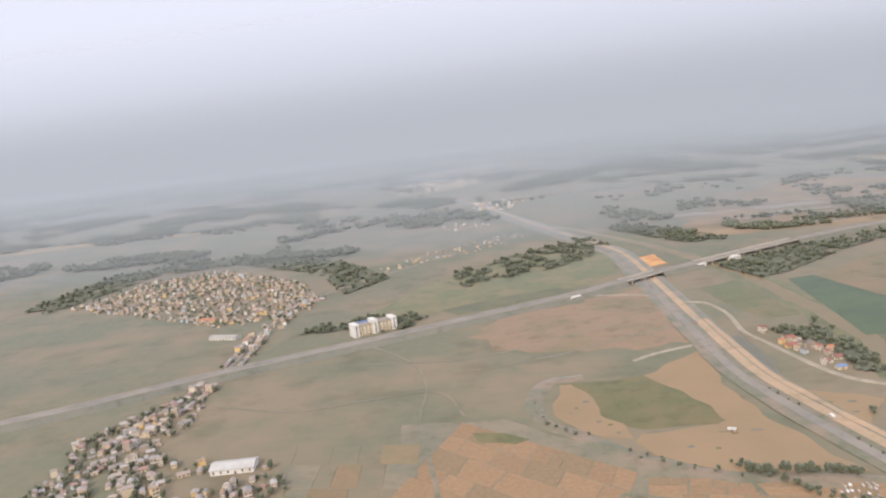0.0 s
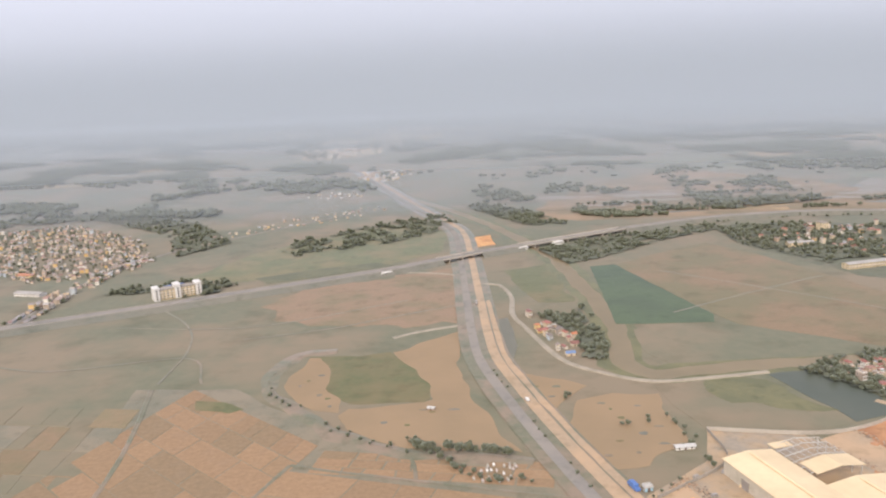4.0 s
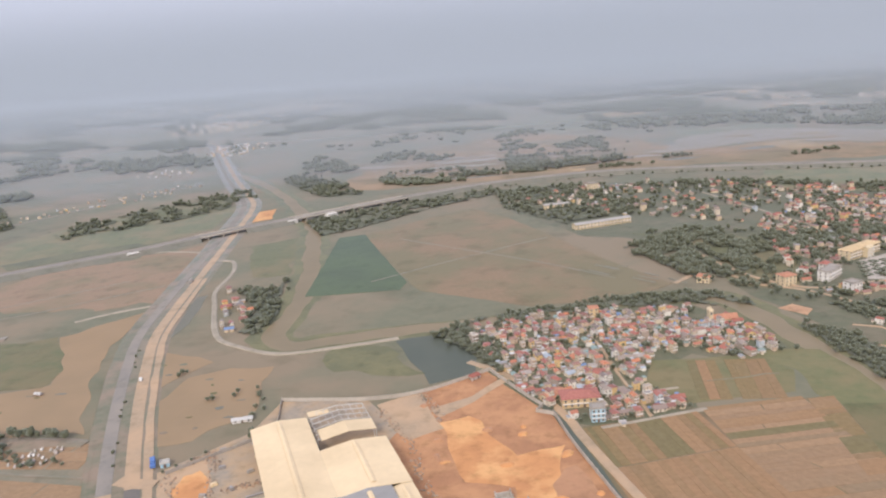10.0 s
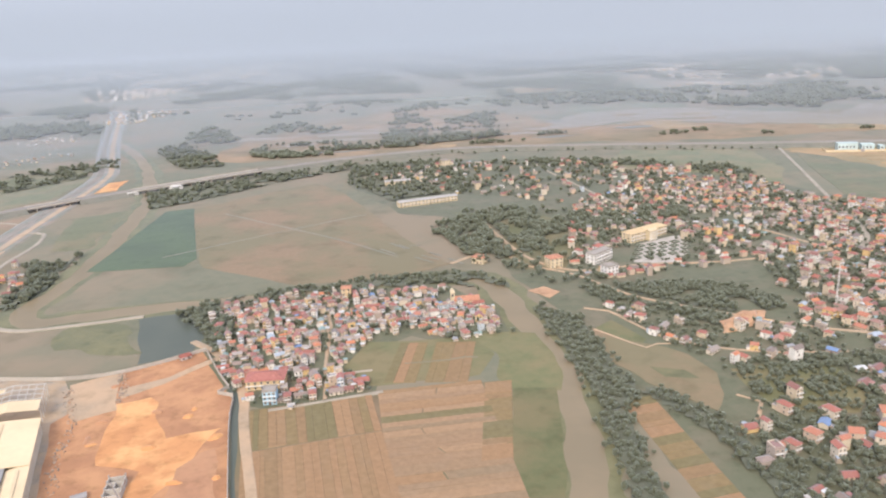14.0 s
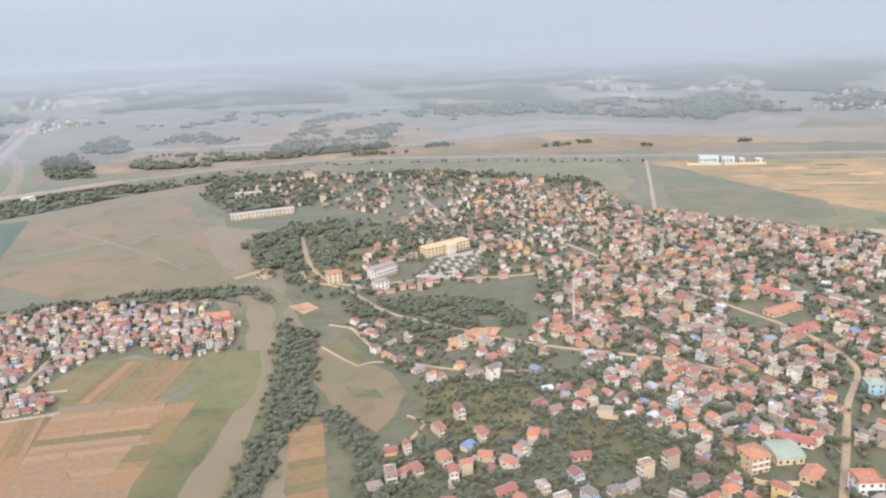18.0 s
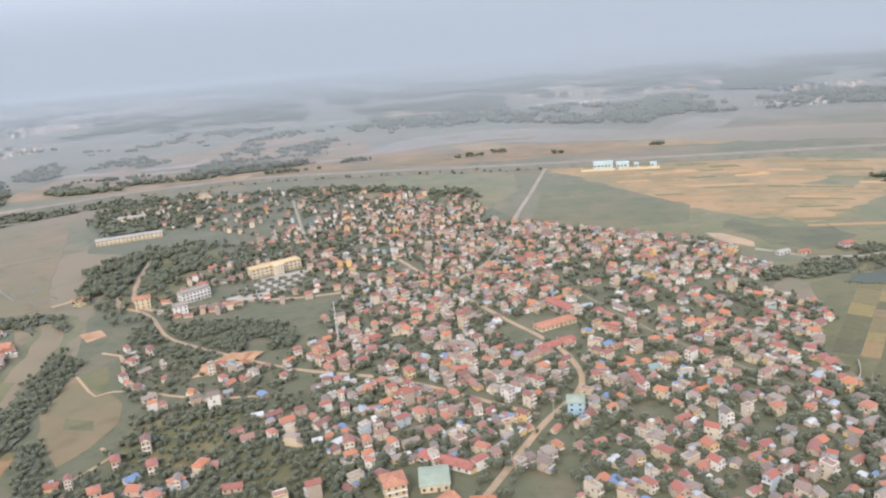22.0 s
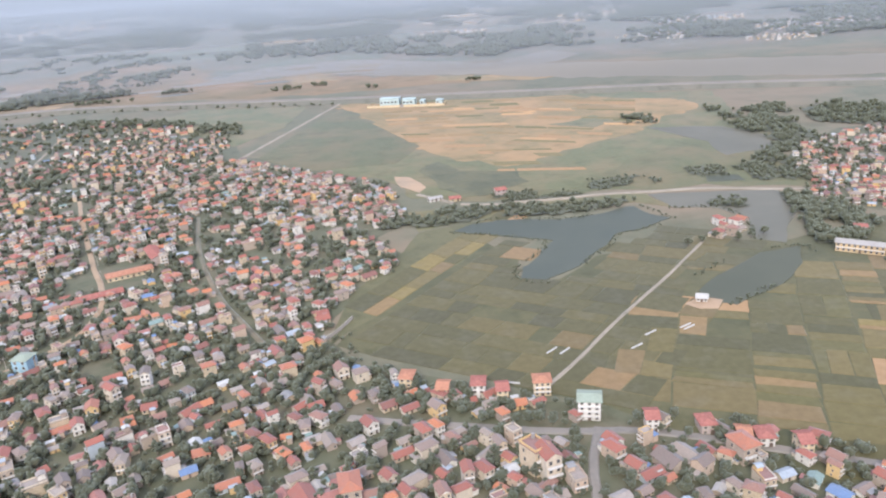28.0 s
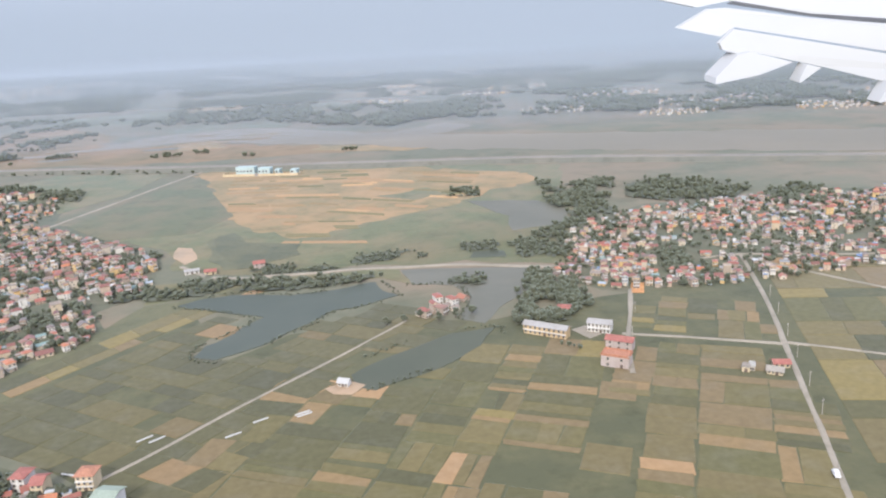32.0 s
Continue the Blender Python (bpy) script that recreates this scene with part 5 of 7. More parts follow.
town = spots(T1, 7.0, 0.5, 21, town_lines, 4.0, 0.8, FREE, size=(0.46, 0.72))
slope = [h for h in spots(T2, 10.5, 0.35, 22, town_lines, 4.2, 0.6, FREE, size=(0.5, 0.78)) if not any(inside(h[0], h[1], q) for q in T2_MEADOWS)]
slope += [(x, y, 0.3 + 0.5 * k, 0.72, (0, 13, 4, 14, 2, 1, 9, 10, 3)[k]) for k, (x, y) in enumerate(((649, 304), (650, 280), (656, 268), (664, 266), (671, 271), (678, 282), (618, 281), (622, 264), (713, 297)))]
slope += spots(HILL_FOOT, 8.0, 0.7, 37, town_lines, 3.6, 0.62, FREE, size=(0.48, 0.74))
town += slope
north = spots(T3, 8.2, 0.2, 23, town_lines, 4.2, 0.85, FREE, size=(0.46, 0.7)) + spots(T4, 14.0, 0.2, 24, town_lines, 5.0, 0.6, FREE)
village = spots(V2, 6.5, 0.25, 25, smooth_line([(434, 336), (433, 353), (431, 374), (430, 408), (429, 432), (426, 452), (436, 474)], 3), 2.8, avoid=FREE, keep=0.94, size=(0.42, 0.66), wiggle=0.34)
lane_lines = [p for q in ROADS_R for p in smooth_line(q, 4)]
east = spots(V3, 7.2, -0.3, 26, lane_lines, 4.0, 0.85, FREE + [(1333, 435, 17), (1478, 580, 20)], size=(0.42, 0.62))
hamlet = spots([(152, 602), (168, 605), (196, 540), (196, 496), (176, 498), (166, 560)], 9, 0.4, 27, keep=0.8, lines=smooth_line(DIKE, 4), clear=5)
left = spots([(-640, 940), (-600, 1100), (-500, 1140), (-340, 1000), (-262, 863), (-290, 785), (-350, 765), (-526, 873)], 9.5, 0.5, 28, keep=0.75, size=(0.42, 0.62))
row = [(p.x + sd * r0, p.y, math.pi / 2 * sd, 0.66, k % len(PLANS)) for k, p in enumerate(smooth_line([(-292, 450), (-279, 584), (-290, 720)], 7.0)) for sd, r0 in ((1, 7), (-1, 7)) if (k * 7 + sd) % 5 and not near_line(p.x, p.y, exp_line, 20)]
row += spots([(-290, 330), (-292, 440), (-220, 420), (-175, 410), (-170, 330)], 11, 0.4, 29, keep=0.75, avoid=[(-196, 402, 20)])
row += spots([(-330, 470), (-292, 553), (-266, 540), (-258, 450), (-226, 381), (-236, 330), (-300, 340)], 8.0, 0.5, 33, size=(0.42, 0.62), keep=0.8, lines=smooth_line([(-279, 330), (-279, 456), (-281, 540)], 4), clear=5)
row += spots([(-209, 408), (-172, 418), (-150, 370), (-160, 330), (-215, 340)], 9.0, 0.2, 34, size=(0.42, 0.62), keep=0.7, avoid=[(-196, 402, 15)])
row += spots([(-300, 740), (-274, 740), (-262, 870), (-300, 870)], 9.0, 0.2, 35, size=(0.42, 0.62), keep=0.85)
fringe = spots([(-262, 960), (-90, 1090), (-20, 1200), (-60, 1220), (-180, 1110)], 11.0, 0.6, 36, keep=0.36, size=(0.36, 0.52))
island = spots([(1166, 372), (1180, 404), (1196, 398), (1186, 372)], 7, 0.6, 30, keep=0.8)
# the nearest houses stand as things of their own: town south of y = 345, the village's near side, hamlets
near_town = sorted((h for h in town if h[1] > 190 and 735 < h[0] < 1150), key=lambda h: h[1])[:290]
near_set = set(near_town)
for h in near_town + hamlet + island:
    house(h[4], h[0], h[1], h[2], h[3])
# houses in a row along the field's edge
edge = random.Random(39)
village += [(x, y, 0.2 + edge.uniform(-0.15, 0.15), edge.uniform(0.5, 0.68), edge.choices(range(len(PLANS)), WEIGHTS)[0]) for x, y in ((416, 338), (422, 341), (428, 339), (419, 347), (426, 348), (439, 342), (445, 344), (451, 345), (441, 349), (447, 351), (421, 356), (427, 357), (413, 348), (438, 357), (444, 359), (452, 352), (418, 364), (425, 366))]
village_near = [h for h in village if h[1] < 440]
for h in village_near:
    house(h[4], h[0], h[1], h[2], h[3], "houses of the walled-site village")
for name, group, flat, label in (("village_houses", [h for h in village if h[1] >= 440], False, "packed village houses with red and grey roofs"), ("town_houses", [h for h in town if h not in near_set], False, "crowded town houses with red tile roofs"), ("north_town_houses", north, True, "scattered houses among trees"),
                                 ("east_village_houses", east, False, "packed houses of the lakeside village"),
                                 ("left_village_houses", left, True, "distant village of pale and red roofed houses"), ("meadow_village_houses", fringe, True, "thin line of pale houses along a far road"), ("roadside_houses", row, False, "row of houses along a village street")):
    s = Shape()
    for h in group:
        far_house(s, h[4], h[0], h[1], h[2], h[3], flat)
    piece(name, s, [HAZE_GREY_ROOFS.get(q, q) for q in STUFF_MATS] if (flat and name != "north_town_houses") or name == "roadside_houses" else STUFF_MATS, None, label, "houses", kind="stuff")


def lean_tos(name, places, per, seed, label):
    """Low sheet-roofed sheds squeezed between the houses."""
    r = random.Random(seed)
    s = Shape()
    for x, y, turn, *_ in places:
        if r.random() > per:
            continue
        side, along = r.choice((-1, 1)), r.uniform(-1.4, 1.4)
        w, d, h = r.uniform(0.7, 1.5), r.uniform(0.5, 1.0), r.uniform(1.3, 2.6)
        one = Shape()
        one.box(-w, -d, 0, w, d, h, 0)
        one.add([(i * (w + 0.18), j * (d + 0.18), h + k + (0.3 if j > 0 else 0.03)) for k in (0, 0.07) for i, j in ((-1, -1), (1, -1), (1, 1), (-1, 1))], [(0, 3, 2, 1), (4, 5, 6, 7), (0, 1, 5, 4), (1, 2, 6, 5), (2, 3, 7, 6), (3, 0, 4, 7)], 1)
        q = r.uniform(2.6, 3.3) * side
        s.moved(one, x + along * math.cos(turn) - q * math.sin(turn), y + along * math.sin(turn) + q * math.cos(turn), 0, turn)
    piece(name, s, ["wall_paint_each", "sheet_metal_each"], None, label, "sheds", kind="stuff")


lean_tos("village_lean_tos", village, 0.9, 141, "grey, white and blue sheet roofs between village houses")
lean_tos("town_lean_tos", town, 0.6, 142, "blue and grey sheet roofs between town houses")
lean_tos("east_lean_tos", east, 0.8, 143, "pale sheet roofs between lakeside houses")
# far villages: x, y, half width, half depth, spacing, size
FAR_CLUSTERS = ((-88, 1690, 60, 120, 22, 1.4), (-140, 1370, 50, 50, 24, 0.9), (-314, 2348, 130, 190, 36, 2.0), (-243, 2894, 220, 300, 60, 2.6), (-220, 3450, 260, 200, 70, 3.2), (-900, 3700, 300, 400, 90, 3.2), (-700, 3300, 180, 200, 80, 2.8),
                                             (1217, 2172, 60, 60, 26, 1.6), (1150, 1710, 70, 40, 16, 1.3), (1360, 2268, 60, 60, 30, 1.6), (1500, 1900, 80, 70, 26, 1.5), (1241, 1900, 60, 60, 24, 1.4), (1403, 1790, 60, 60, 24, 1.4), (1470, 1330, 80, 50, 17, 1.1),
                                             (1620, 1190, 60, 40, 14, 1.0), (1752, 1330, 110, 80, 19, 1.2), (1881, 1150, 90, 60, 16, 1.0), (2050, 1250, 120, 80, 20, 1.1), (1180, 1990, 80, 40, 26, 1.5), (851, 2425, 60, 40, 30, 2.0), (1640, 1560, 100, 80, 24, 1.3))
far = []
for k, (x, y, w, d, gap, size) in enumerate(FAR_CLUSTERS):
    for h in spots([(x - w, y - d), (x + w, y - d), (x + w, y + d), (x - w, y + d)], gap * 0.72, 0.3 + 0.4 * k, 40 + k, keep=0.62):
        if ((h[0] - x) / w) ** 2 + ((h[1] - y) / d) ** 2 < 1.1:
            far.append(h[:3] + (h[3] * size * 0.8,) + h[4:])
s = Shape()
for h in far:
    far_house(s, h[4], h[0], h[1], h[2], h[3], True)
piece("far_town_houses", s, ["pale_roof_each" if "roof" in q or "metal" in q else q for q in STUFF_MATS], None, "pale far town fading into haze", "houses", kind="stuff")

# ---------- trees in place ----------
taken = [(h[0], h[1], 5.2) for h in town]


def yard_trees(name, places, per, seed, label, scale):
    r = random.Random(seed)
    s = Shape()
    for x, y, *_ in places:
        if r.random() < per:
            a = r.uniform(0, 6.28)
            q = r.uniform(3.6, 5.4)
            s.moved(r.choice(WOOD_SHAPES), x + q * math.cos(a), y + q * math.sin(a), 0, a, scale * r.uniform(0.55, 1.05))
    piece(name, s, "foliage_each", None, label, "trees", kind="stuff")


yard_trees("yard_trees", town, 0.95, 51, "dark green yard trees between houses", 0.62)
def scrub(name, poly, count, seed, label, scale):
    """Bushes on the ground left open between houses and streets."""
    r = random.Random(seed)
    s = Shape()
    x0, x1, y0, y1 = min(p[0] for p in poly), max(p[0] for p in poly), min(p[1] for p in poly), max(p[1] for p in poly)
    for _ in range(count):
        x, y = r.uniform(x0, x1), r.uniform(y0, y1)
        if not inside(x, y, poly) or any((x - h[0]) ** 2 + (y - h[1]) ** 2 < 17 for h in town) or any((x - a) ** 2 + (y - b) ** 2 < d * d for a, b, d in FREE) or near_line(x, y, town_lines, 3.2):
            continue
        s.moved(r.choice(WOOD_SHAPES), x, y, 0, r.uniform(0, 6.28), scale * r.uniform(0.5, 1.1))
    piece(name, s, "foliage_each", None, label, "trees", kind="stuff")


scrub("town_scrub", [(730, 190), (722, 300), (706, 420), (850, 440), (960, 330), (1000, 250), (1140, 186), (1140, 160), (760, 160)], 3400, 59, "thick bushes on open ground between houses", 0.42)
scrub("slope_scrub", [(637, 345), (634, 300), (612, 262), (606, 200), (640, 150), (760, 150), (745, 215), (722, 300), (712, 345)], 2600, 60, "bushes and small trees on the slope", 0.5)
yard_trees("garden_trees", town, 0.9, 57, "garden trees and bushes behind houses", 0.52)
yard_trees("north_garden_trees", north, 0.7, 58, "garden trees between scattered houses", 0.6)
yard_trees("north_yard_trees", north, 1.0, 52, "dark trees between scattered houses", 0.62)
yard_trees("village_yard_trees", village, 0.8, 53, "small yard trees in the village", 0.5)
yard_trees("east_yard_trees", east, 0.9, 54, "yard trees in the lakeside village", 0.55)
yard_trees("left_yard_trees", left, 0.35, 55, "trees among distant houses", 0.5)
yard_trees("row_trees", row, 0.7, 56, "roadside trees", 0.8)
r = random.Random(61)
for k, h in enumerate(near_town):
    if k % 3 == 0:
        a = r.uniform(0, 6.28)
        x, y = h[0] + 5 * math.cos(a), h[1] + 5 * math.sin(a)
        if not near_line(x, y, town_lines, 4):
            o = copy_thing(TREE_KINDS[k % 6], pose(x, y, 0, 0, 0, r.uniform(0, 360)))
for k, o in enumerate(TREE_KINDS):
    o.matrix_basis = pose(1150 + 9 * k, 366 + 4 * (k % 3), 0)
def grove(name, count, scale, poly, seed):
    """A wood clear of the town's streets, houses and larger buildings."""
    label = ("dense dark green trees", "low thick wood of dark trees")[seed % 2]
    free = taken + [(592, 285, 24), (604, 340, 26)] if name == "west_slope_wood" else FREE[:5]
    wood(name, poly, count, label, seed, scale, free, town_lines if name in ("park_wood", "hill_wood", "palace_wood", "west_slope_wood", "canal_tree_band") else (), 4.0, -1.0 if name in ("canal_wood", "canal_tree_band") else 0.02 if name == "meadow_wood" else -0.22)


grove("west_wood", 150, 1.0, [(413, 859), (414, 960), (518, 965), (566, 794), (532, 765), (467, 745)], 70)
grove("park_wood", 260, 1.0, [(498, 642), (576, 692), (604, 600), (572, 554), (530, 530)], 71)
grove("hill_wood", 300, 0.62, [(588, 469), (617, 466), (639, 468), (685, 450), (700, 420), (693, 408), (673, 414), (652, 388), (635, 412), (621, 436), (600, 440)], 72)
grove("canal_wood", 210, 0.62, [(553, 440), (576, 415), (580, 356), (583, 318), (572, 307), (569, 268), (566, 200), (556, 200), (558, 268), (562, 324), (558, 387)], 73)
grove("river_wood", 80, 0.75, [(360, 494), (430, 504), (484, 518), (526, 510), (545, 480), (536, 470), (500, 494), (420, 486), (352, 478)], 74)
grove("pond_wood", 45, 0.9, [(328, 472), (350, 478), (372, 420), (366, 400), (356, 425)], 75)
grove("hamlet_wood", 50, 0.9, [(168, 612), (205, 620), (216, 540), (208, 495), (196, 500), (198, 545)], 76)
grove("expressway_wood", 100, 1.0, [(190, 850), (300, 925), (420, 975), (420, 940), (330, 880), (250, 800), (216, 780)], 77)
grove("meadow_wood", 120, 1.0, [(-90, 860), (40, 940), (95, 1040), (60, 1130), (-60, 1010), (-140, 920)], 78)
grove("far_river_wood", 60, 1.2, [(100, 1190), (160, 1060), (190, 1010), (240, 1010), (200, 1120), (130, 1230)], 79)
grove("palace_wood", 120, 1.0, [(610, 590), (650, 600), (700, 600), (730, 640), (690, 680), (620, 650)], 80)
grove("west_slope_wood", 70, 0.55, [(612, 262), (626, 310), (640, 350), (712, 345), (730, 300), (760, 220), (800, 150), (700, 120), (600, 160)], 81)
grove("canal_tree_band", 46, 0.6, [(584, 322), (592, 324), (606, 300), (616, 262), (622, 220), (612, 216), (604, 270), (598, 294)], 96)
grove("lake_wood", 110, 0.9, [(1236, 440), (1256, 432), (1260, 380), (1240, 352), (1214, 352), (1226, 390)], 82)
grove("lake_north_wood", 110, 0.9, [(1299, 669), (1338, 700), (1370, 697), (1329, 585), (1298, 563), (1290, 615)], 83)
grove("village_north_wood", 110, 0.9, [(1373, 666), (1414, 688), (1470, 626), (1440, 590), (1386, 590), (1358, 620)], 84)
grove("village_grove", 40, 0.7, [(1328, 465), (1351, 449), (1334, 412), (1316, 414)], 85)
grove("village_east_wood", 55, 0.9, [(1460, 588), (1508, 620), (1526, 595), (1488, 545), (1448, 560)], 86)
grove("stubble_grove", 16, 0.9, [(1211, 704), (1242, 692), (1237, 665), (1208, 672)], 87)
grove("causeway_grove", 60, 0.5, [(1203, 514), (1266, 504), (1252, 470), (1238, 468), (1236, 488), (1203, 494)], 88)
grove("lake_village_wood", 90, 0.75, [(1240, 500), (1295, 562), (1340, 592), (1331, 545), (1293, 486), (1258, 462), (1252, 476)], 97)
grove("lake_reed_belt", 50, 0.45, [(1048, 470), (1074, 494), (1108, 482), (1124, 474), (1100, 471), (1070, 472)], 98)
grove("field_reed_belt", 34, 0.42, [(1132, 500), (1167, 507), (1180, 488), (1150, 478), (1128, 484)], 99)
grove("hamlet_grove", 12, 0.6, [(1188, 440), (1210, 434), (1208, 420), (1190, 424)], 101)
grove("stubble_tree_clump", 6, 0.9, [(1296, 700), (1306, 706), (1308, 692), (1298, 690)], 102)
grove("lake_shore_wood", 110, 0.7, [(985, 440), (1018, 464), (1053, 466), (1100, 456), (1150, 452), (1130, 443), (1092, 436), (1056, 444), (1022, 436)], 89)
grove("north_fringe_wood", 90, 1.0, [(640, 930), (740, 885), (840, 810), (850, 770), (740, 860), (620, 900)], 90)
grove("left_village_wood", 130, 1.2, [(-660, 930), (-620, 1150), (-500, 1190), (-320, 1040), (-240, 880), (-200, 960), (-300, 1120), (-520, 1280), (-720, 1200), (-720, 950)], 91)
grove("hotel_wood", 70, 0.9, [(-150, 690), (-120, 716), (-130, 745), (-180, 760), (-240, 730), (-250, 700), (-200, 715)], 92)
grove("river_flat_wood", 40, 1.8, [(330, 1060), (560, 1180), (640, 1140), (480, 1080), (400, 1140)], 95)
tree_row("pond_tree_line", [(80, 371), (108, 368), (131, 364), (154, 361)], 2.2, "row of dark trees at the pond edge", 95, 0.85, 2.0)
tree_row("grave_trees", [(86, 380), (98, 366), (112, 352), (118, 346), (124, 340), (132, 336), (148, 334)], 2.6, "dark trees round the graves", 103, 0.55, 3.0)
tree_row("bank_bushes", [(20, 524), (-6, 520), (-14, 480), (-4, 446), (20, 416), (40, 396), (60, 382), (84, 368)], 5.0, "low bushes on the pond bank", 105, 0.4, 4.0)
for k, p in enumerate(([(1028, 424), (1057, 440), (1096, 429), (1116, 432), (1145, 441), (1159, 411)], [(1157, 409), (1142, 400), (1120, 392), (1111, 377), (1097, 364), (1087, 352), (1070, 337), (1053, 345)], [(1055, 348), (1058, 363), (1070, 374), (1078, 393), (1056, 409), (1028, 422)], [(1139, 328), (1165, 346), (1194, 354), (1208, 348), (1187, 321), (1142, 295)], [(1163, 430), (1190, 424), (1196, 400), (1188, 366)])):
    tree_row("lake_reeds", p, 1.5, "low reeds and bushes on the lake shore", 170 + k, 0.2, 1.6)
tree_row("school_trees", [(1208, 344), (1216, 335), (1226, 327), (1238, 318)], 2.4, "row of trees before a school", 106, 0.42, 1.2)
tree_row("canal_trees", [(528, 490), (535, 440), (536, 400)], 4.0, "trees along the canal", 96, 0.8, 3.0)
tree_row("embankment_trees", [(420, 985), (540, 1005), (660, 990), (800, 950), (930, 905)], 9.0, "thin trees along the embankment", 97, 0.6, 7.0)
tree_row("pond_bushes", [(176, 440), (180, 400), (200, 392), (214, 396), (226, 404), (232, 380), (236, 350)], 5.0, "bushes round the pond", 98, 0.5, 5.0)
tree_row("highway_bushes", [(134, 480), (146, 430), (160, 380), (176, 330)], 9.0, "low bushes at the highway edge", 99, 0.35, 1.5)
tree_row("west_yard_trees", [(246, 386), (236, 352), (204, 318)], 6.0, "bushes along the factory yard edge", 100, 0.4, 2.0)
tree_row("street_trees_south", [(980, 262), (1014, 244), (1070, 215), (1150, 178)], 7.0, "trees behind the street houses", 101, 0.6, 4.0)

# woods of the far plain
FAR_SHAPES = [wood_crown(trnd, trnd.uniform(6, 8), trnd.uniform(7, 11), 4) for k in range(8)]
NORTH_BANK = [(740, 1500), (860, 1455), (1000, 1390), (1165, 1240), (1250, 1335), (1310, 1300), (1430, 1270), (1545, 1250), (1640, 1160), (1770, 1190), (1900, 1100), (2400, 1050), (2900, 1900), (2100, 2700), (900, 3000), (560, 2500), (690, 1800)]
WEST_PLAIN = [(-2600, 1250), (-700, 1250), (-330, 1180), (-90, 1240), (-40, 1420), (40, 1500), (180, 1900), (500, 2000), (900, 3000), (600, 4300), (-2900, 4300)]
FLATS_LAND = [(60, 1330), (180, 1150), (300, 1050), (640, 1060), (740, 1200), (760, 1420), (690, 1700), (480, 2050), (180, 1880)]


def far_wood(name, poly, count, seed, label, share, grain, scale):
    """Woods far off, in uneven patches that lie across the view."""
    r = random.Random(seed)
    x0, x1, y0, y1 = min(p[0] for p in poly), max(p[0] for p in poly), min(p[1] for p in poly), max(p[1] for p in poly)
    s = Shape()
    for k in range(count):
        x, y = r.uniform(x0, x1), y0 + (y1 - y0) * r.random() ** 1.5
        if not inside(x, y, poly):
            continue
        n1 = noise.noise(Vector((x * grain, y * grain * 0.8, seed))) + 0.5 * noise.noise(Vector((x * grain * 3, y * grain * 2.4, seed + 7)))
        if n1 < share + r.uniform(-0.03, 0.03) or near_line(x, y, hwy_line[:90], 22) or near_line(x, y, river_line[:60], 24) or any(((x - c[0]) / c[2]) ** 2 + ((y - c[1]) / c[3] + 0.25) ** 2 < 1.2 and r.random() < 0.6 for c in FAR_CLUSTERS):
            continue
        s.moved(r.choice(FAR_SHAPES), x, y, 0, r.uniform(0, 6.28), scale * r.uniform(0.6, 1.2))
    piece(name, s, "foliage_each", None, label, "trees", kind="stuff")


far_wood("north_bank_trees", NORTH_BANK, 16000, 131, "dense dark woods on the far bank of the river", -0.06, 0.006, 1.0)
far_wood("west_plain_trees", WEST_PLAIN, 26000, 132, "uneven dark woods across the far plain", 0.12, 0.0045, 1.15)
far_wood("river_flat_trees", FLATS_LAND, 4200, 133, "dark strips of scrub on the river flats", 0.22, 0.009, 0.7)
fr2 = random.Random(131)
for k in range(34):
    x, y = fr2.uniform(-1500, 2000), fr2.uniform(1350, 3300)
    if inside(x, y, NORTH_BANK) and k % 3:
        continue
    w, d = fr2.uniform(120, 420), fr2.uniform(40, 150)
    sheet("far_field", [(x, y), (x + w, y + fr2.uniform(-20, 20)), (x + w * 0.9, y + d), (x + w * 0.1, y + d * 0.8)], 0.08 + 0.01 * k, ("golden_field", "brown_field", "meadow", "river_sand")[k % 4], "pale field on the far plain", "field", 14.0, 30)

# trees filling the gaps between the town's houses
grid = {}
for h in town + north + village + east + left + row:
    grid.setdefault((int(h[0] // 6), int(h[1] // 6)), []).append(h)


def fill_trees(name, poly, count, seed, label, lo, hi):
    r = random.Random(seed)
    x0, x1, y0, y1 = min(p[0] for p in poly), max(p[0] for p in poly), min(p[1] for p in poly), max(p[1] for p in poly)
    s = Shape()
    for k in range(count):
        x, y = r.uniform(x0, x1), r.uniform(y0, y1)
        q = r.uniform(lo, hi)
        if not inside(x, y, poly) or noise.noise(Vector((x * 0.03, y * 0.03, seed))) < -0.25:
            continue
        i, j = int(x // 6), int(y // 6)
        if any((x - h[0]) ** 2 + (y - h[1]) ** 2 < 15 for a in (-1, 0, 1) for b2 in (-1, 0, 1) for h in grid.get((i + a, j + b2), ())) or near_line(x, y, town_lines, 3) or any((x - a) ** 2 + (y - b2) ** 2 < (c * 0.8) ** 2 for a, b2, c in FREE):
            continue
        s.moved(r.choice(WOOD_SHAPES), x, y, 0, r.uniform(0, 6.28), q)
    piece(name, s, "foliage_each", None, label, "trees", kind="stuff")


fill_trees("town_trees", T1, 12000, 151, "thick green trees filling town gardens", 0.36, 0.78)
fill_trees("park_edge_trees", [(545, 520), (560, 640), (520, 690), (600, 680), (700, 620), (700, 560), (620, 480), (575, 470)], 900, 159, "thick green trees round the park", 0.4, 0.9)
fill_trees("west_town_trees", T2, 900, 152, "trees between scattered houses", 0.3, 0.6)
fill_trees("hill_foot_trees", HILL_FOOT, 500, 160, "garden trees below the hill", 0.28, 0.55)
fill_trees("north_town_trees", T3, 2600, 153, "thick dark trees between scattered houses", 0.35, 0.7)
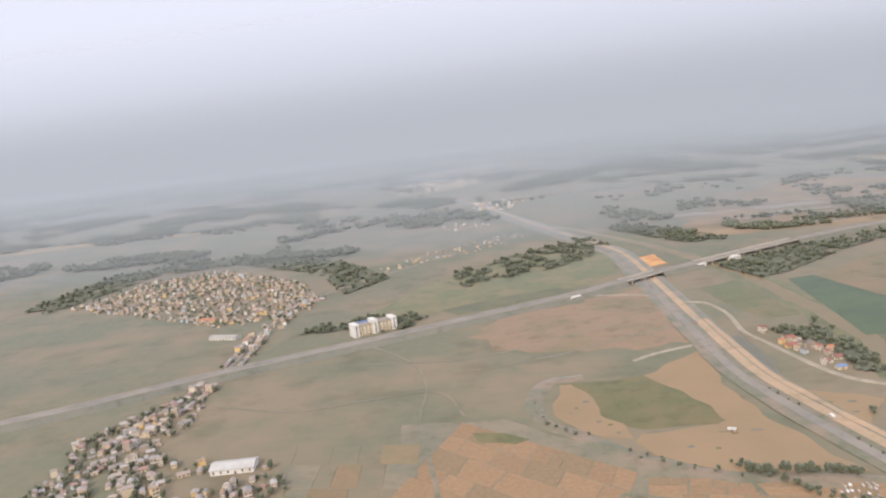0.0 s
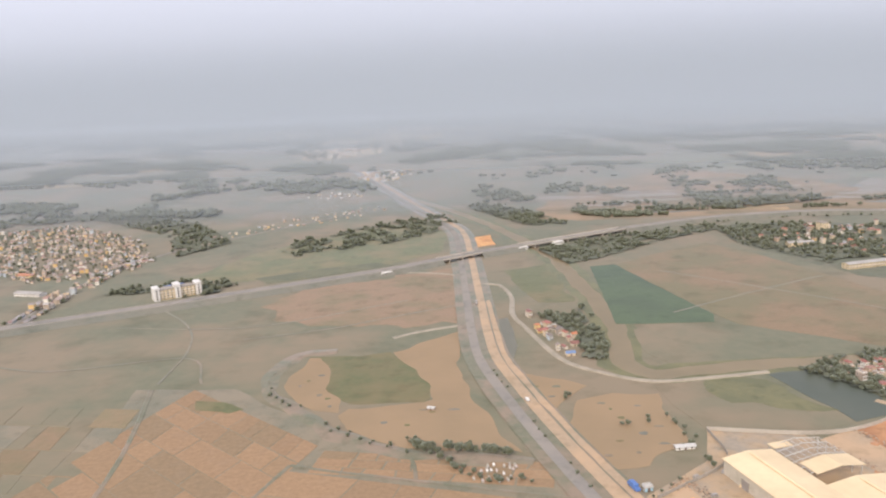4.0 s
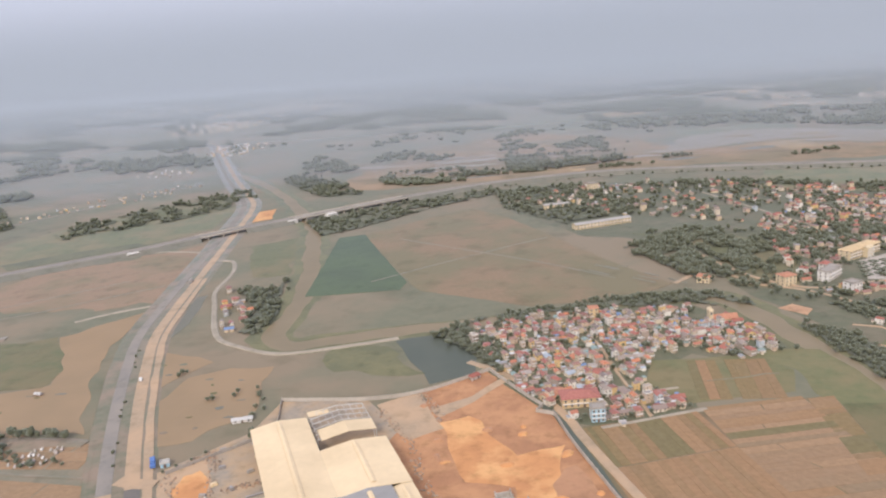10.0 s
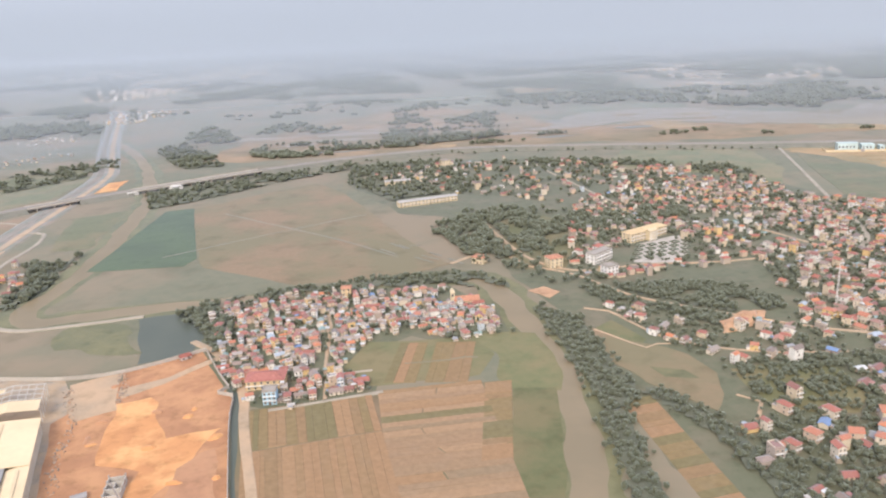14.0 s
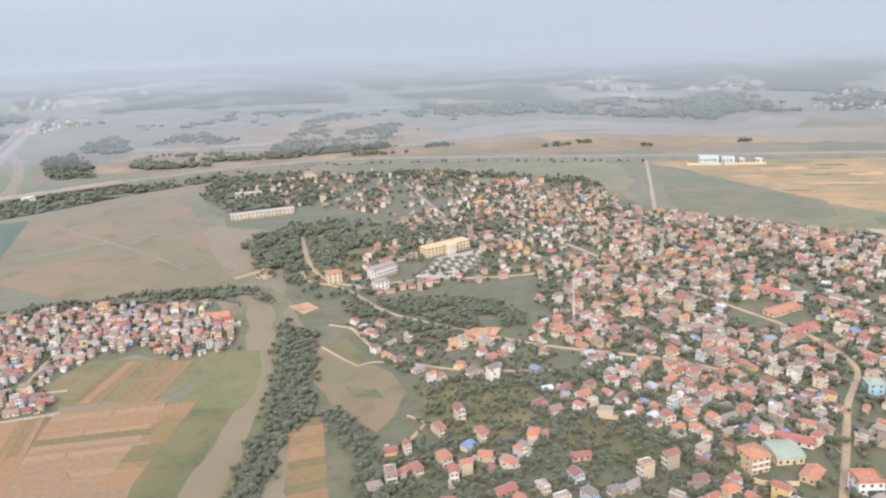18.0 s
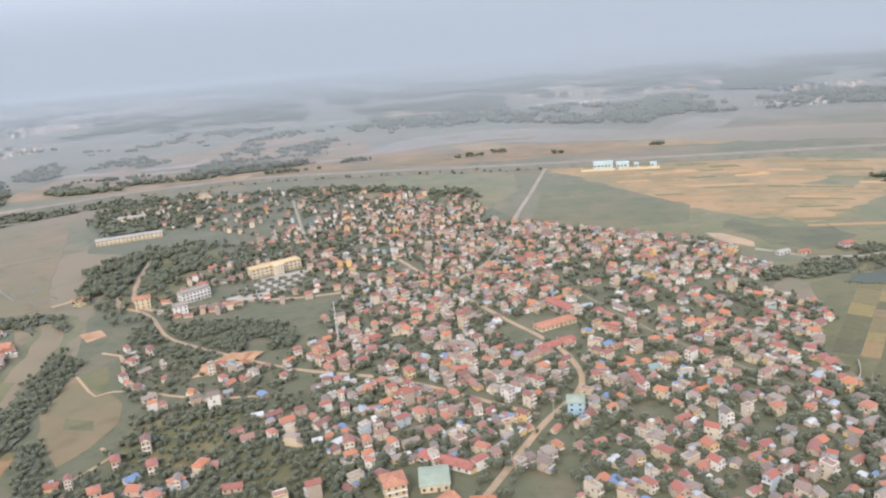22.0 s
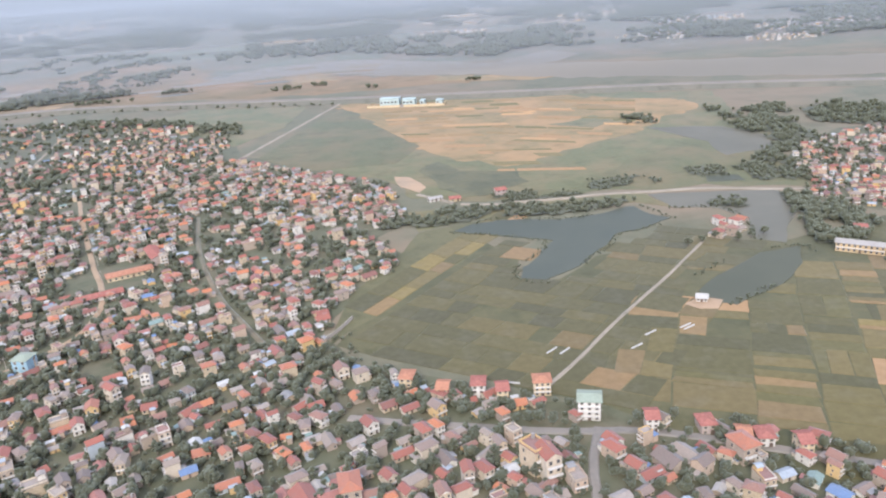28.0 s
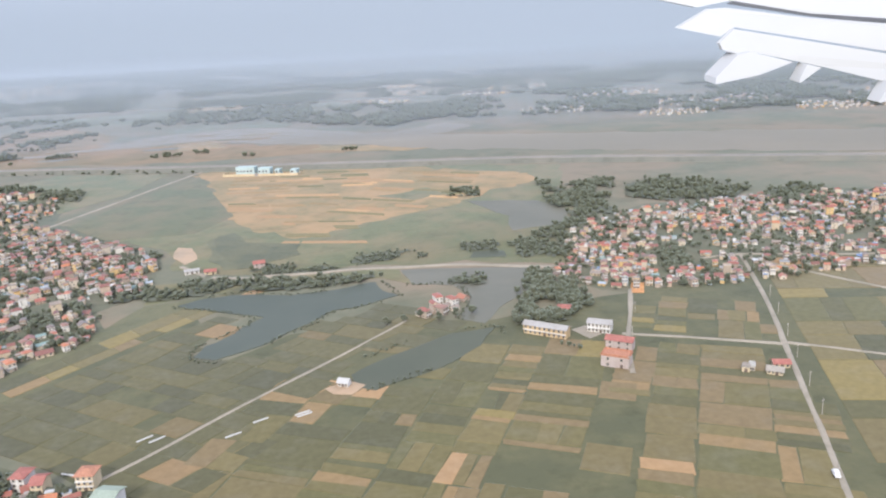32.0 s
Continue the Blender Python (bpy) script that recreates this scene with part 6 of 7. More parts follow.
fill_trees("north_fringe_trees", T4, 500, 154, "dark trees at the town's far edge", 0.6, 1.0)
fill_trees("village_trees", V2, 700, 155, "small trees between village houses", 0.35, 0.6)
fill_trees("east_village_trees", V3, 1500, 156, "trees between lakeside village houses", 0.35, 0.7)

fill_trees("left_village_trees", [(-640, 940), (-600, 1100), (-500, 1140), (-340, 1000), (-262, 863), (-290, 785), (-350, 765), (-526, 873)], 1500, 157, "trees between distant village houses", 0.35, 0.65)
fill_trees("west_hamlet_trees", [(-330, 470), (-292, 553), (-266, 540), (-258, 450), (-226, 381), (-150, 400), (-150, 330), (-300, 330)], 420, 158, "trees between roadside houses", 0.4, 0.8)
# scrub on the river flats
for k, (x, y, n2, w, d) in enumerate(((430, 1090, 60, 60, 9), (520, 1150, 70, 80, 12), (610, 1075, 30, 40, 6), (700, 1120, 24, 24, 5), (330, 1160, 50, 60, 10), (860, 1060, 20, 20, 5), (905, 1075, 14, 12, 4), (560, 1230, 50, 90, 12), (980, 1020, 12, 10, 4), (1110, 1010, 14, 10, 4))):
    r = random.Random(400 + k)
    s = Shape()
    for q in range(n2):
        a, b2 = r.uniform(0, 6.28), r.random() ** 0.5
        s.moved(r.choice(WOOD_SHAPES), x + w * b2 * math.cos(a), y + d * b2 * math.sin(a), 0, a, r.uniform(0.5, 1.1))
    piece("scrub_island", s, "foliage_each", None, "dark scrub on the sandy river flats", "scrub", kind="stuff")
# ---------- larger buildings ----------
def building(name, x, y, turn, w, d, floors, wall, roof, label, category, kind="gable", bays=6, fl=2.4, rise=1.2, group="", side=True, ledge=False):
    """A larger building: body, roof, a door, and each window a part of its own."""
    e = base(name, x, y, 0, turn, label, category, group)
    h, a, b2 = floors * fl, w / 2, d / 2
    s = Shape().box(-a, -b2, 0, a, b2, h)
    t = Shape()
    if kind == "gable":
        s.gable_end(-a, -b2, b2, h, rise, 0.25).gable_end(a - 0.25, -b2, b2, h, rise, 0.25)
        t.gable(-a, -b2, a, b2, h, rise, 0.6)
    elif kind == "hip":
        t.hip(-a, -b2, a, b2, h, rise, 0.6)
    elif kind == "flat":
        t.box(-a - 0.3, -b2 - 0.3, h, a + 0.3, b2 + 0.3, h + 0.35)
        t.box(-a, -b2, h + 0.35, a, -b2 + 0.2, h + 1.0).box(-a, b2 - 0.2, h + 0.35, a, b2, h + 1.0)
        t.box(-a, -b2 + 0.2, h + 0.35, -a + 0.2, b2 - 0.2, h + 1.0).box(a - 0.2, -b2 + 0.2, h + 0.35, a, b2 - 0.2, h + 1.0)
    elif kind == "vault":
        arc = [(-b2 * 1.05 * math.cos(math.pi * k / 10), h + rise * math.sin(math.pi * k / 10)) for k in range(11)]
        t.v = [(xx, yy, zz + q) for xx in (-a - 0.4, a + 0.4) for q in (0, 0.15) for yy, zz in arc]
        for k in range(10):
            t.f += [(11 + k, 12 + k, 34 + k, 33 + k), (k, 22 + k, 23 + k, k + 1), (k, k + 1, 12 + k, 11 + k), (22 + k, 33 + k, 34 + k, 23 + k)]
        t.m = [0] * len(t.f)
        for xx in (-a, a - 0.2):
            s.add([(xx + q, yy * 0.97, max(h, zz - 0.05)) for q in (0, 0.2) for yy, zz in arc], [tuple(range(11)), tuple(range(11, 22))[::-1]])
    piece("body", s, wall, e)
    piece("roof", t, roof, e)
    for i in range(floors):
        for k in range(bays):
            xx = (k + 0.5) / bays * w - a
            if i == 0 and k == bays // 2:
                piece("door", Shape().box(xx - 0.6, -b2 - 0.1, 0, xx + 0.6, -b2 + 0.02, 1.8), "door_wood", e)
                continue
            piece("window", Shape().moved(window_shape(min(0.95, w / bays * 0.42), fl * 0.45), xx, -b2, i * fl + fl * 0.3, 0), ["window_trim", "window_glass"], e)
        if side:
            for k in range(2):
                piece("window", Shape().moved(window_shape(0.9, fl * 0.48), -a, (k - 0.5) * d * 0.45, i * fl + fl * 0.3, -math.pi / 2), ["window_trim", "window_glass"], e)
        if ledge and i:
            piece("ledge", Shape().box(-a, -b2 - 0.8, i * fl - 0.12, a, -b2, i * fl + 0.12), "white_wall", e)
    return e


hotel = building("hotel_building", -168, 698, 0.59, 36, 11, 4, "cream_wall", "old_concrete", "cream four storey block with end towers", "building", "flat", 10, 2.4, ledge=True)
for xx, hh in ((-19.5, 12.0), (0, 13.0), (19.5, 12.0)):
    tw = piece("tower", Shape().box(xx - 2.6, -7.2, 0, xx + 2.6, 5.8, hh).box(xx - 3.0, -7.6, hh, xx + 3.0, 6.2, hh + 0.4), "white_wall", hotel)
    for i in range(4):
        piece("tower_window", Shape().moved(window_shape(1.4, 1.6), xx, -7.2, i * 2.6 + 1.2, 0), ["window_trim", "window_glass"], tw)
building("blue_roof_hall", -180, 722, 0.59, 18, 12, 2, "white_wall", "blue_sheet", "low hall with a blue sheet roof", "hall", "gable", 4)
building("long_barracks", 499, 732, 0.29, 60, 9, 2, "cream_wall", "grey_sheet", "long pale two storey block with a grey roof", "building", "gable", 16, 2.5, ledge=True)
building("far_school", 470, 829, 0.1, 28, 8, 2, "cream_wall", "grey_sheet", "pale two storey school among trees", "building", "gable", 8)
building("tower_block", 528, 910, 0.4, 10, 9, 4, "cream_wall", "old_concrete", "small pale four storey tower block", "building", "flat", 3)
palace = building("town_hall", 664, 570, 0.53, 40, 10, 3, "cream_wall", "yellow_wall", "long yellow three storey town hall with a tiled roof", "building", "hip", 12, 2.4, 1.6, ledge=True)
piece("portico", Shape().box(-4, -9.0, 0, 4, -5.0, 7.6).gable(-4, -9.0, 4, -5.0, 7.6, 1.2, 0.4), "cream_wall", palace)
for xx in (-3.2, -1.1, 1.1, 3.2):
    piece("column", Shape().prism(xx, -9.5, 0, 7.2, 0.4, 0.35, 8), "white_wall", palace)
building("white_block", 615, 520, 0.69, 21, 8, 3, "white_wall", "old_concrete", "white three storey block with rows of dark windows", "building", "flat", 8, 2.4, ledge=True)
building("red_roof_tower", 618, 533, 0.69, 6, 6, 3, "white_wall", "red_tile", "white tower house with a red pyramid roof", "building", "hip", 2, 2.4, 2.1)
building("yellow_villa", 581, 514, 0.3, 10, 9, 3, "cream_wall", "orange_tile", "yellow three storey villa", "house", "hip", 3)
building("riverside_villa", 530, 534, -0.6, 9, 8, 2, "cream_wall", "orange_tile", "cream villa with an orange roof by the river", "house", "hip", 3)
building("white_villa", 614, 488, 0.4, 9, 8, 3, "white_wall", "old_concrete", "white three storey villa", "house", "flat", 3)
building("town_temple", 848, 402, 0.42, 24, 8, 1, "cream_wall", "orange_tile", "long school building with an orange tile roof", "building", "hip", 8, 2.4)
building("temple_wing", 856, 424, -1.1, 22, 7, 2, "pink_wall", "red_tile", "red roofed wing of a school", "building", "gable", 6)
building("school_block", 842, 372, 0.42, 22, 7, 1, "white_wall", "red_tile", "low block with a red tile roof", "building", "gable", 6)
building("green_hall", 772, 256, 0.0, 11, 13, 1, "cream_wall", "green_sheet", "sports hall with a curved pale green roof", "hall", "vault", 4, 2.8, 1.6)
building("red_classrooms", 778, 268, -0.62, 24, 6, 1, "white_wall", "red_tile", "long low classrooms with a red tile roof", "building", "gable", 7)
building("orange_villa", 757, 250, 0.2, 8, 9, 3, "yellow_wall", "orange_tile", "orange three storey villa with tiled canopies", "house", "hip", 3, 2.4, 1.6, ledge=True)
building("awning_shop", 775, 240, 0.75, 9, 6, 1, "yellow_wall", "orange_tile", "shop with bright orange awnings", "shop", "gable", 2, 2.6)
building("red_white_house", 788, 228, -0.1, 9, 8, 3, "white_wall", "orange_tile", "white three storey house with an orange roof terrace", "house", "flat", 3, 2.4, ledge=True)
building("maroon_hall", 818, 219, 0.35, 15, 12, 1, "pink_wall", "red_tile", "wide hall with a faded maroon roof", "hall", "gable", 4, 3.2, 1.8)
building("green_roof_house", 836, 298, -0.2, 7, 7, 3, "blue_wall", "green_sheet", "pale blue house with a green roof", "house", "hip", 2, 2.3)
building("green_top_house", 1059, 222, -0.25, 7.5, 7, 4, "white_wall", "green_sheet", "white four storey house with a pale green roof", "house", "gable", 3, 1.9, 0.9, ledge=True)
building("corner_villa", 1046, 240, -0.1, 6, 6, 3, "cream_wall", "orange_tile", "cream corner villa with an orange hip roof", "house", "hip", 3, 1.9, 1.3, ledge=True)
for k, (x, y, wl2, fl2) in enumerate(((1010, 243, "cream_wall", 3), (1023, 243, "white_wall", 3), (1031, 238, "cream_wall", 3), (997, 253, "cream_wall", 3), (1077, 211, "white_wall", 3), (1094, 207, "pink_wall", 2), (1103, 199, "cream_wall", 2), (1109, 197, "white_wall", 2), (1118, 190, "cream_wall", 3))):
    building("street_house", x, y, -0.25 + 0.1 * (k % 3), 4.0 + 0.8 * (k % 2), 6.5, fl2, wl2, "red_tile" if k % 3 else "orange_tile", "narrow street house with an orange gable roof", "house", "hip" if k % 2 else "gable", 2, 1.85, 1.2, "houses along the south street")
building("yellow_school", 1227, 338, -0.62, 22, 5.5, 2, "yellow_wall", "grey_sheet", "yellow two storey school with a grey roof", "school", "gable", 9, 2.4, ledge=True)
building("grey_roof_school", 1253, 337, -0.5, 11, 6, 2, "white_wall", "grey_sheet", "white school block with a grey roof", "school", "gable", 6, 2.4, ledge=True)
building("pink_house", 1249, 298, -0.55, 12, 7, 2, "pink_wall", "orange_tile", "windowless pinkish house with an orange roof edge", "house", "flat", 2, 2.6, side=False)
building("rear_house", 1256, 315, -0.55, 12, 6, 2, "pink_wall", "red_tile", "grey-pink house with a red roof", "house", "gable", 3)
building("shrine", 1241, 361, -0.4, 6, 5, 2, "white_wall", "red_tile", "small white shrine with a red roof", "shrine", "hip", 2)
building("farmhouse", 1131, 301, -0.4, 4.5, 3.5, 1, "white_wall", "plastic_film", "small farmhouse with a white roof", "house", "gable", 3)
building("field_shed", 1309, 276, -0.55, 6, 2, 1, "cream_wall", "old_concrete", "long shed in the fields", "shed", "gable", 4)
building("white_hut", 1299, 281, -0.5, 3, 3, 1, "cream_wall", "old_concrete", "small white two storey hut", "hut", "flat", 1)
building("village_hall", 403, 357, 0.0, 19, 11, 2, "yellow_wall", "red_tile", "yellow village hall with a broad red roof", "hall", "hip", 6, 2.5, 2.1, ledge=True)
building("village_hall_wing", 391, 365, 0.6, 12, 7, 1, "cream_wall", "orange_tile", "low wing with an orange roof", "hall", "gable", 4)
building("blue_house", 408, 338, 0.0, 6.5, 6, 3, "blue_wall", "old_concrete", "pale blue three storey house", "house", "flat", 3, 2.3, ledge=True)
chapel = building("chapel", 513, 452, 0.0, 15, 7, 1, "cream_wall", "orange_tile", "cream chapel with an orange roof and a bell tower", "chapel", "gable", 4, 3.5, 1.9)
tw = piece("bell_tower", Shape().box(-10, -2.2, 0, -7.6, 2.2, 8.6).hip(-10, -2.2, -7.6, 2.2, 8.6, 2.2, 0.3), "cream_wall", chapel)
piece("belfry_opening", Shape().moved(window_shape(1.0, 2.0), -8.8, -2.2, 5.8, 0), ["window_trim", "window_glass"], tw)
building("yellow_tower_house", 436, 478, 0.0, 6, 6, 3, "yellow_wall", "orange_tile", "tall yellow house with an orange roof", "house", "hip", 2)
building("white_roof_shed", -195, 411, 0.12, 26, 13, 1, "white_wall", "plastic_film", "large shed with a white metal roof", "shed", "gable", 6, 3.4, 1.8)
building("long_shed", -328, 720, -0.25, 32, 10, 1, "white_wall", "grey_sheet", "long pale shed by the village road", "shed", "gable", 8, 2.7, 1.3)
building("orange_roof_shed", -381, 803, -0.3, 22, 9, 1, "cream_wall", "orange_tile", "shed with a bright orange roof", "shed", "gable", 5)
building("pond_shed", 229, 366, 0.15, 10, 3, 1, "white_wall", "plastic_film", "small white shed at the pond corner", "shed", "gable", 3, 1.8, 0.6)
building("pond_hut", 96, 421, -0.3, 3.6, 2, 1, "pink_wall", "plastic_film", "small hut at the pond edge", "hut", "gable", 1, 1.5, 0.5)
# graves among the trees by the paddies
gr = random.Random(91)
for k in range(22):
    e = base("grave", 120 + gr.uniform(0, 24), 335 + gr.uniform(0, 17), 0.15, 0.2 + gr.uniform(-0.2, 0.2), "small whitewashed grave beside the paddies", "grave", "graves by the paddies")
    w2 = gr.uniform(0.5, 0.8)
    piece("plinth", Shape().box(-w2, -1.0, 0, w2, 1.0, 0.35), "old_concrete" if k % 3 else "concrete", e)
    piece("tomb", Shape().box(-w2 * 0.7, -0.8, 0.35, w2 * 0.7, 0.7, 0.8).gable(-w2 * 0.7, -0.8, w2 * 0.7, 0.7, 0.8, 0.3, 0.1, 0.08), ("concrete", "pink_wall", "old_concrete", "white_wall")[k % 4], e)
    piece("headstone", Shape().box(-w2 * 0.6, 0.75, 0.35, w2 * 0.6, 0.95, 1.3), "concrete", e)
building("yard_shed", 221, 263, -1.15, 22, 5, 1, "white_wall", "plastic_film", "long white site shed in the factory yard", "shed", "gable", 6, 2.1, 0.6)
building("gate_hut", 202, 326, 0.3, 4, 3, 1, "blue_wall", "plastic_film", "small gate hut beside the highway", "hut", "flat", 1, 2.0)
building("yard_store", 264, 240, -1.2, 9, 12, 1, "factory_wall", "factory_cream", "low store with a cream roof", "store", "gable", 2, 2.7, 0.6)

building("stubble_farm", 1024, 490, 0.3, 9, 5, 1, "white_wall", "grey_sheet", "low white farm building at the town edge", "house", "gable", 3, 2.2, 0.8)
building("stubble_farm", 1037, 486, 0.1, 7, 5, 1, "cream_wall", "red_tile", "small farmhouse with a red roof at the field edge", "house", "gable", 2, 2.2, 1.0)
building("brick_house", 1068, 489, 0.2, 7, 6, 2, "pink_wall", "red_tile", "two storey brick house north of the lake", "house", "gable", 2, 2.2, 1.2)
building("lane_farm", 1315, 283, -0.2, 6.5, 4.5, 1, "cream_wall", "red_tile", "low farmhouse beside the concrete lane", "house", "gable", 3, 2.1, 1.0)
building("lane_store", 1302, 282, 1.1, 4, 2.2, 1, "concrete", "plastic_film", "small white store beside the lane", "shed", "flat", 2, 2.2)
# station beside the embankment
st = base("waterworks", 1018, 862, 0, -0.24, "pale blue-green waterworks inside a long yellow wall", "waterworks")
piece("yard_wall", Shape().box(-44, -8, 0, 44, -7.5, 2.6).box(-44, -7.5, 0, -43.5, 10, 2.6).box(43.5, -7.5, 0, 44, 10, 2.6), "cream_wall", st)
for x0, x1, hh in ((-30, -8, 9.0), (-4, 10, 7.5), (16, 21, 5.5), (34, 41, 5.0)):
    bd = piece("hall", Shape().box(x0, -3, 0, x1, 7, hh).box(x0 - 0.3, -3.3, hh, x1 + 0.3, 7.3, hh + 0.4), "teal_wall", st)
    for k in range(int((x1 - x0) / 4)):
        piece("hall_window", Shape().moved(window_shape(2.0, 2.0), x0 + 2 + 4 * k, -3, hh * 0.45, 0), ["white_wall", "window_glass"], bd)
piece("gate", Shape().box(-6, -8.2, 0, -2, -7.4, 3.4), "steel", st)

# paved garden before the town hall
gd = base("garden_square", 0, 0, 0, 0, "pale paved square with hedged garden beds", "square", kind="structure")
sheet("paving", [(638, 511), (662, 503), (682, 524), (695, 560), (690, 570), (655, 554)], 0.30, "concrete", "", "", 0, parent=gd)
for i in range(5):
    for j in range(4):
        u, v = (i + 0.5) / 5, (j + 0.5) / 4
        x, y = 636 + 47 * u + 15 * v, 514 + 8 * u + 37 * v
        s = Shape()
        for q in ((-3.0, -2.6, 3.0, -1.7), (-3.0, 1.7, 3.0, 2.6), (-3.0, -1.7, -2.2, 1.7), (2.2, -1.7, 3.0, 1.7)):
            s.box(q[0], q[1], 0.3, q[2], q[3], 1.1)
        o = piece("hedge_bed", s, "foliage", gd)
        o.matrix_basis = pose(x, y, 0, 0, 0, 20)

# bare orange slope cut into the wooded hill
s = Shape()
for i in range(9):
    for j in range(5):
        u, v = i / 8, j / 4
        s.v.append((648 + 30 * u + 4 * v + 1.2 * math.sin(i * 2.1 + j), 379 + 12 * u + 13 * v + math.cos(i * 1.7), 0.1 + 4.6 * math.sin(v * 1.5) * math.sin(math.pi * (0.1 + 0.8 * u)) + 0.5 * math.sin(3 * i + 5 * j)))
s.f = [(i * 5 + j, (i + 1) * 5 + j, (i + 1) * 5 + j + 1, i * 5 + j + 1) for i in range(8) for j in range(4)]
s.m = [0] * len(s.f)
piece("cut_slope", s, "cut_earth", None, "bare orange slope cut into a wooded hill", "slope", kind="structure")
sheet("orange_clearing", [(556, 468), (566, 474), (574, 462), (566, 452)], 0.2, "cut_earth", "small patch of orange earth", "bare earth", 1.0)
sheet("canal_meadow", [(580, 398), (593, 382), (608, 372), (620, 355), (626, 335), (621, 314), (612, 300), (600, 318), (589, 330), (580, 356)], 0.16, "brown_field", "brownish rough meadow beside the canal wood", "meadow", 1.5, 5)
sheet("meadow_strip", [(596, 346), (612, 340), (616, 330), (600, 334)], 0.2, "green_field", "green strip in a brown meadow", "field", 0.6)
for k, q in enumerate(T2_MEADOWS):
    sheet("slope_meadow", q, 0.14 + 0.01 * k, ("meadow", "green_field")[k], "green meadow among scattered houses", "meadow", 2.0, 6)
sheet("hill_meadow", [(582, 398), (593, 408), (606, 380), (600, 370), (590, 385)], 0.15, "meadow", "small green meadow below the hill", "meadow", 1.0, 5)
lane("slope_lane", [(622, 285), (628, 293), (634, 304), (626, 312)], 1.0, "dirt_road", "thin earth lane to a farmhouse", 0.3)
lane("hill_lane", [(583, 431), (596, 424), (606, 400), (618, 378), (640, 362), (668, 352), (700, 348)], 1.4, "dirt_road", "dusty lane along the foot of the hill", 0.31)

# radio mast
ms = base("radio_mast", 725, 404, 0, 0, "thin pale lattice radio mast", "mast")
for a in range(3):
    x, y = 0.7 * math.cos(a * 2.094), 0.7 * math.sin(a * 2.094)
    piece("leg", Shape().beam((x, y, 0), (x * 0.3, y * 0.3, 27), 0.14, 0.14), "white_wall", ms)
for k in range(9):
    q = 0.7 * (1 - k * 0.078)
    for a in range(3):
        p = [(q * math.cos(b * 2.094), q * math.sin(b * 2.094)) for b in (a, a + 1)]
        piece("brace", Shape().beam((p[0][0], p[0][1], 3 * k), (p[1][0] * 0.92, p[1][1] * 0.92, 3 * k + 3), 0.07, 0.07), "white_wall", ms)
piece("mast_foot", Shape().prism(0, 0, 0, 0.6, 1.4, 1.2, 8), "concrete", ms)

# ---------- factory ----------
fx = base("factory", 240, 340, 0, -1.257, "large factory with cream and grey ridged metal roofs", "factory")
# own axes: x runs along the ridges to the south, y across to the east


def bay(x0, x1, y0, y1, h, rise, mat, name="roof_bay"):
    ob = piece(name, Shape().gable(x0, y0, x1, y1, h, rise, 0.3, 0.25), mat, fx)
    yc = (y0 + y1) / 2
    piece("ridge_vent", Shape().gable(x0 + 3, yc - 1.1, x1 - 3, yc + 1.1, h + rise + 0.35, 0.35, 0.0, 0.2), "factory_cream", ob)
    return ob


def panel(x0, x1, y0, y1, h):
    s = Shape()
    n = max(1, int(max(x1 - x0, y1 - y0) / 6))
    s.box(x0, y0, 0, x1, y1, h)
    piece("wall_panel", s, "factory_wall", fx)


bay(0, 78, 0, 27, 7.6, 1.7, "factory_cream")
bay(36, 78, 27.6, 58, 7.6, 1.8, "factory_cream")
bay(78.6, 112, 0, 29, 8.4, 1.8, "factory_grey")
bay(78.6, 112, 29.5, 49, 8.4, 1.2, "factory_grey")
bay(78.6, 106, 49.5, 58, 7.2, 0.5, "factory_cream")
bay(112.6, 190, 2, 31, 7.6, 1.8, "factory_cream")
bay(112.6, 190, 31.6, 62, 7.6, 1.8, "factory_cream")
panel(0.4, 190, 0.4, 0.8, 7.6)
panel(0.4, 0.8, 0.8, 26.6, 7.6)
panel(36.3, 36.7, 27, 57.6, 7.6)
panel(36.7, 112, 57.3, 57.7, 7.2)
panel(113, 190, 61.3, 61.7, 7.6)
panel(189.2, 189.6, 0.8, 61.2, 7.6)
for k in range(6):
    piece("loading_door", Shape().box(14 + 22 * k, 0.15, 0, 19 + 22 * k, 0.4, 4.6), "steel", fx)
# open steel frame of the unfinished hall
fr = base("steel_frame_hall", 240, 340, 0, -1.257, "unfinished hall of bare grey steel frames", "building frame")
for k in range(6):
    x = 0.5 + 5.6 * k - 4
    for y in (28.4, 56.5):
        piece("post", Shape().box(x - 0.2, y - 0.2, 0, x + 0.2, y + 0.2, 7.4), "pale_steel", fr)
    for p, q in (((28.4, 7.4), (42.4, 9.4)), ((42.4, 9.4), (56.5, 7.4))):
        piece("rafter", Shape().beam((x, p[0], p[1]), (x, q[0], q[1]), 0.3, 0.5), "pale_steel", fr)
for k in range(9):
    y = 29 + 3.4 * k
    z = 9.4 - abs(y - 42.4) / 14 * 2 + 0.3
    piece("purlin", Shape().beam((-3.5, y, z), (24.5, y, z), 0.2, 0.2), "pale_steel", fr)
piece("roof_patch", Shape().gable(16, 30, 27, 56, 7.9, 1.9, 0.2, 0.2), "factory_cream", fr)
piece("roof_corner", Shape().box(-5, 28.2, 8.0, 0.5, 38.5, 8.3), "factory_cream", fr)

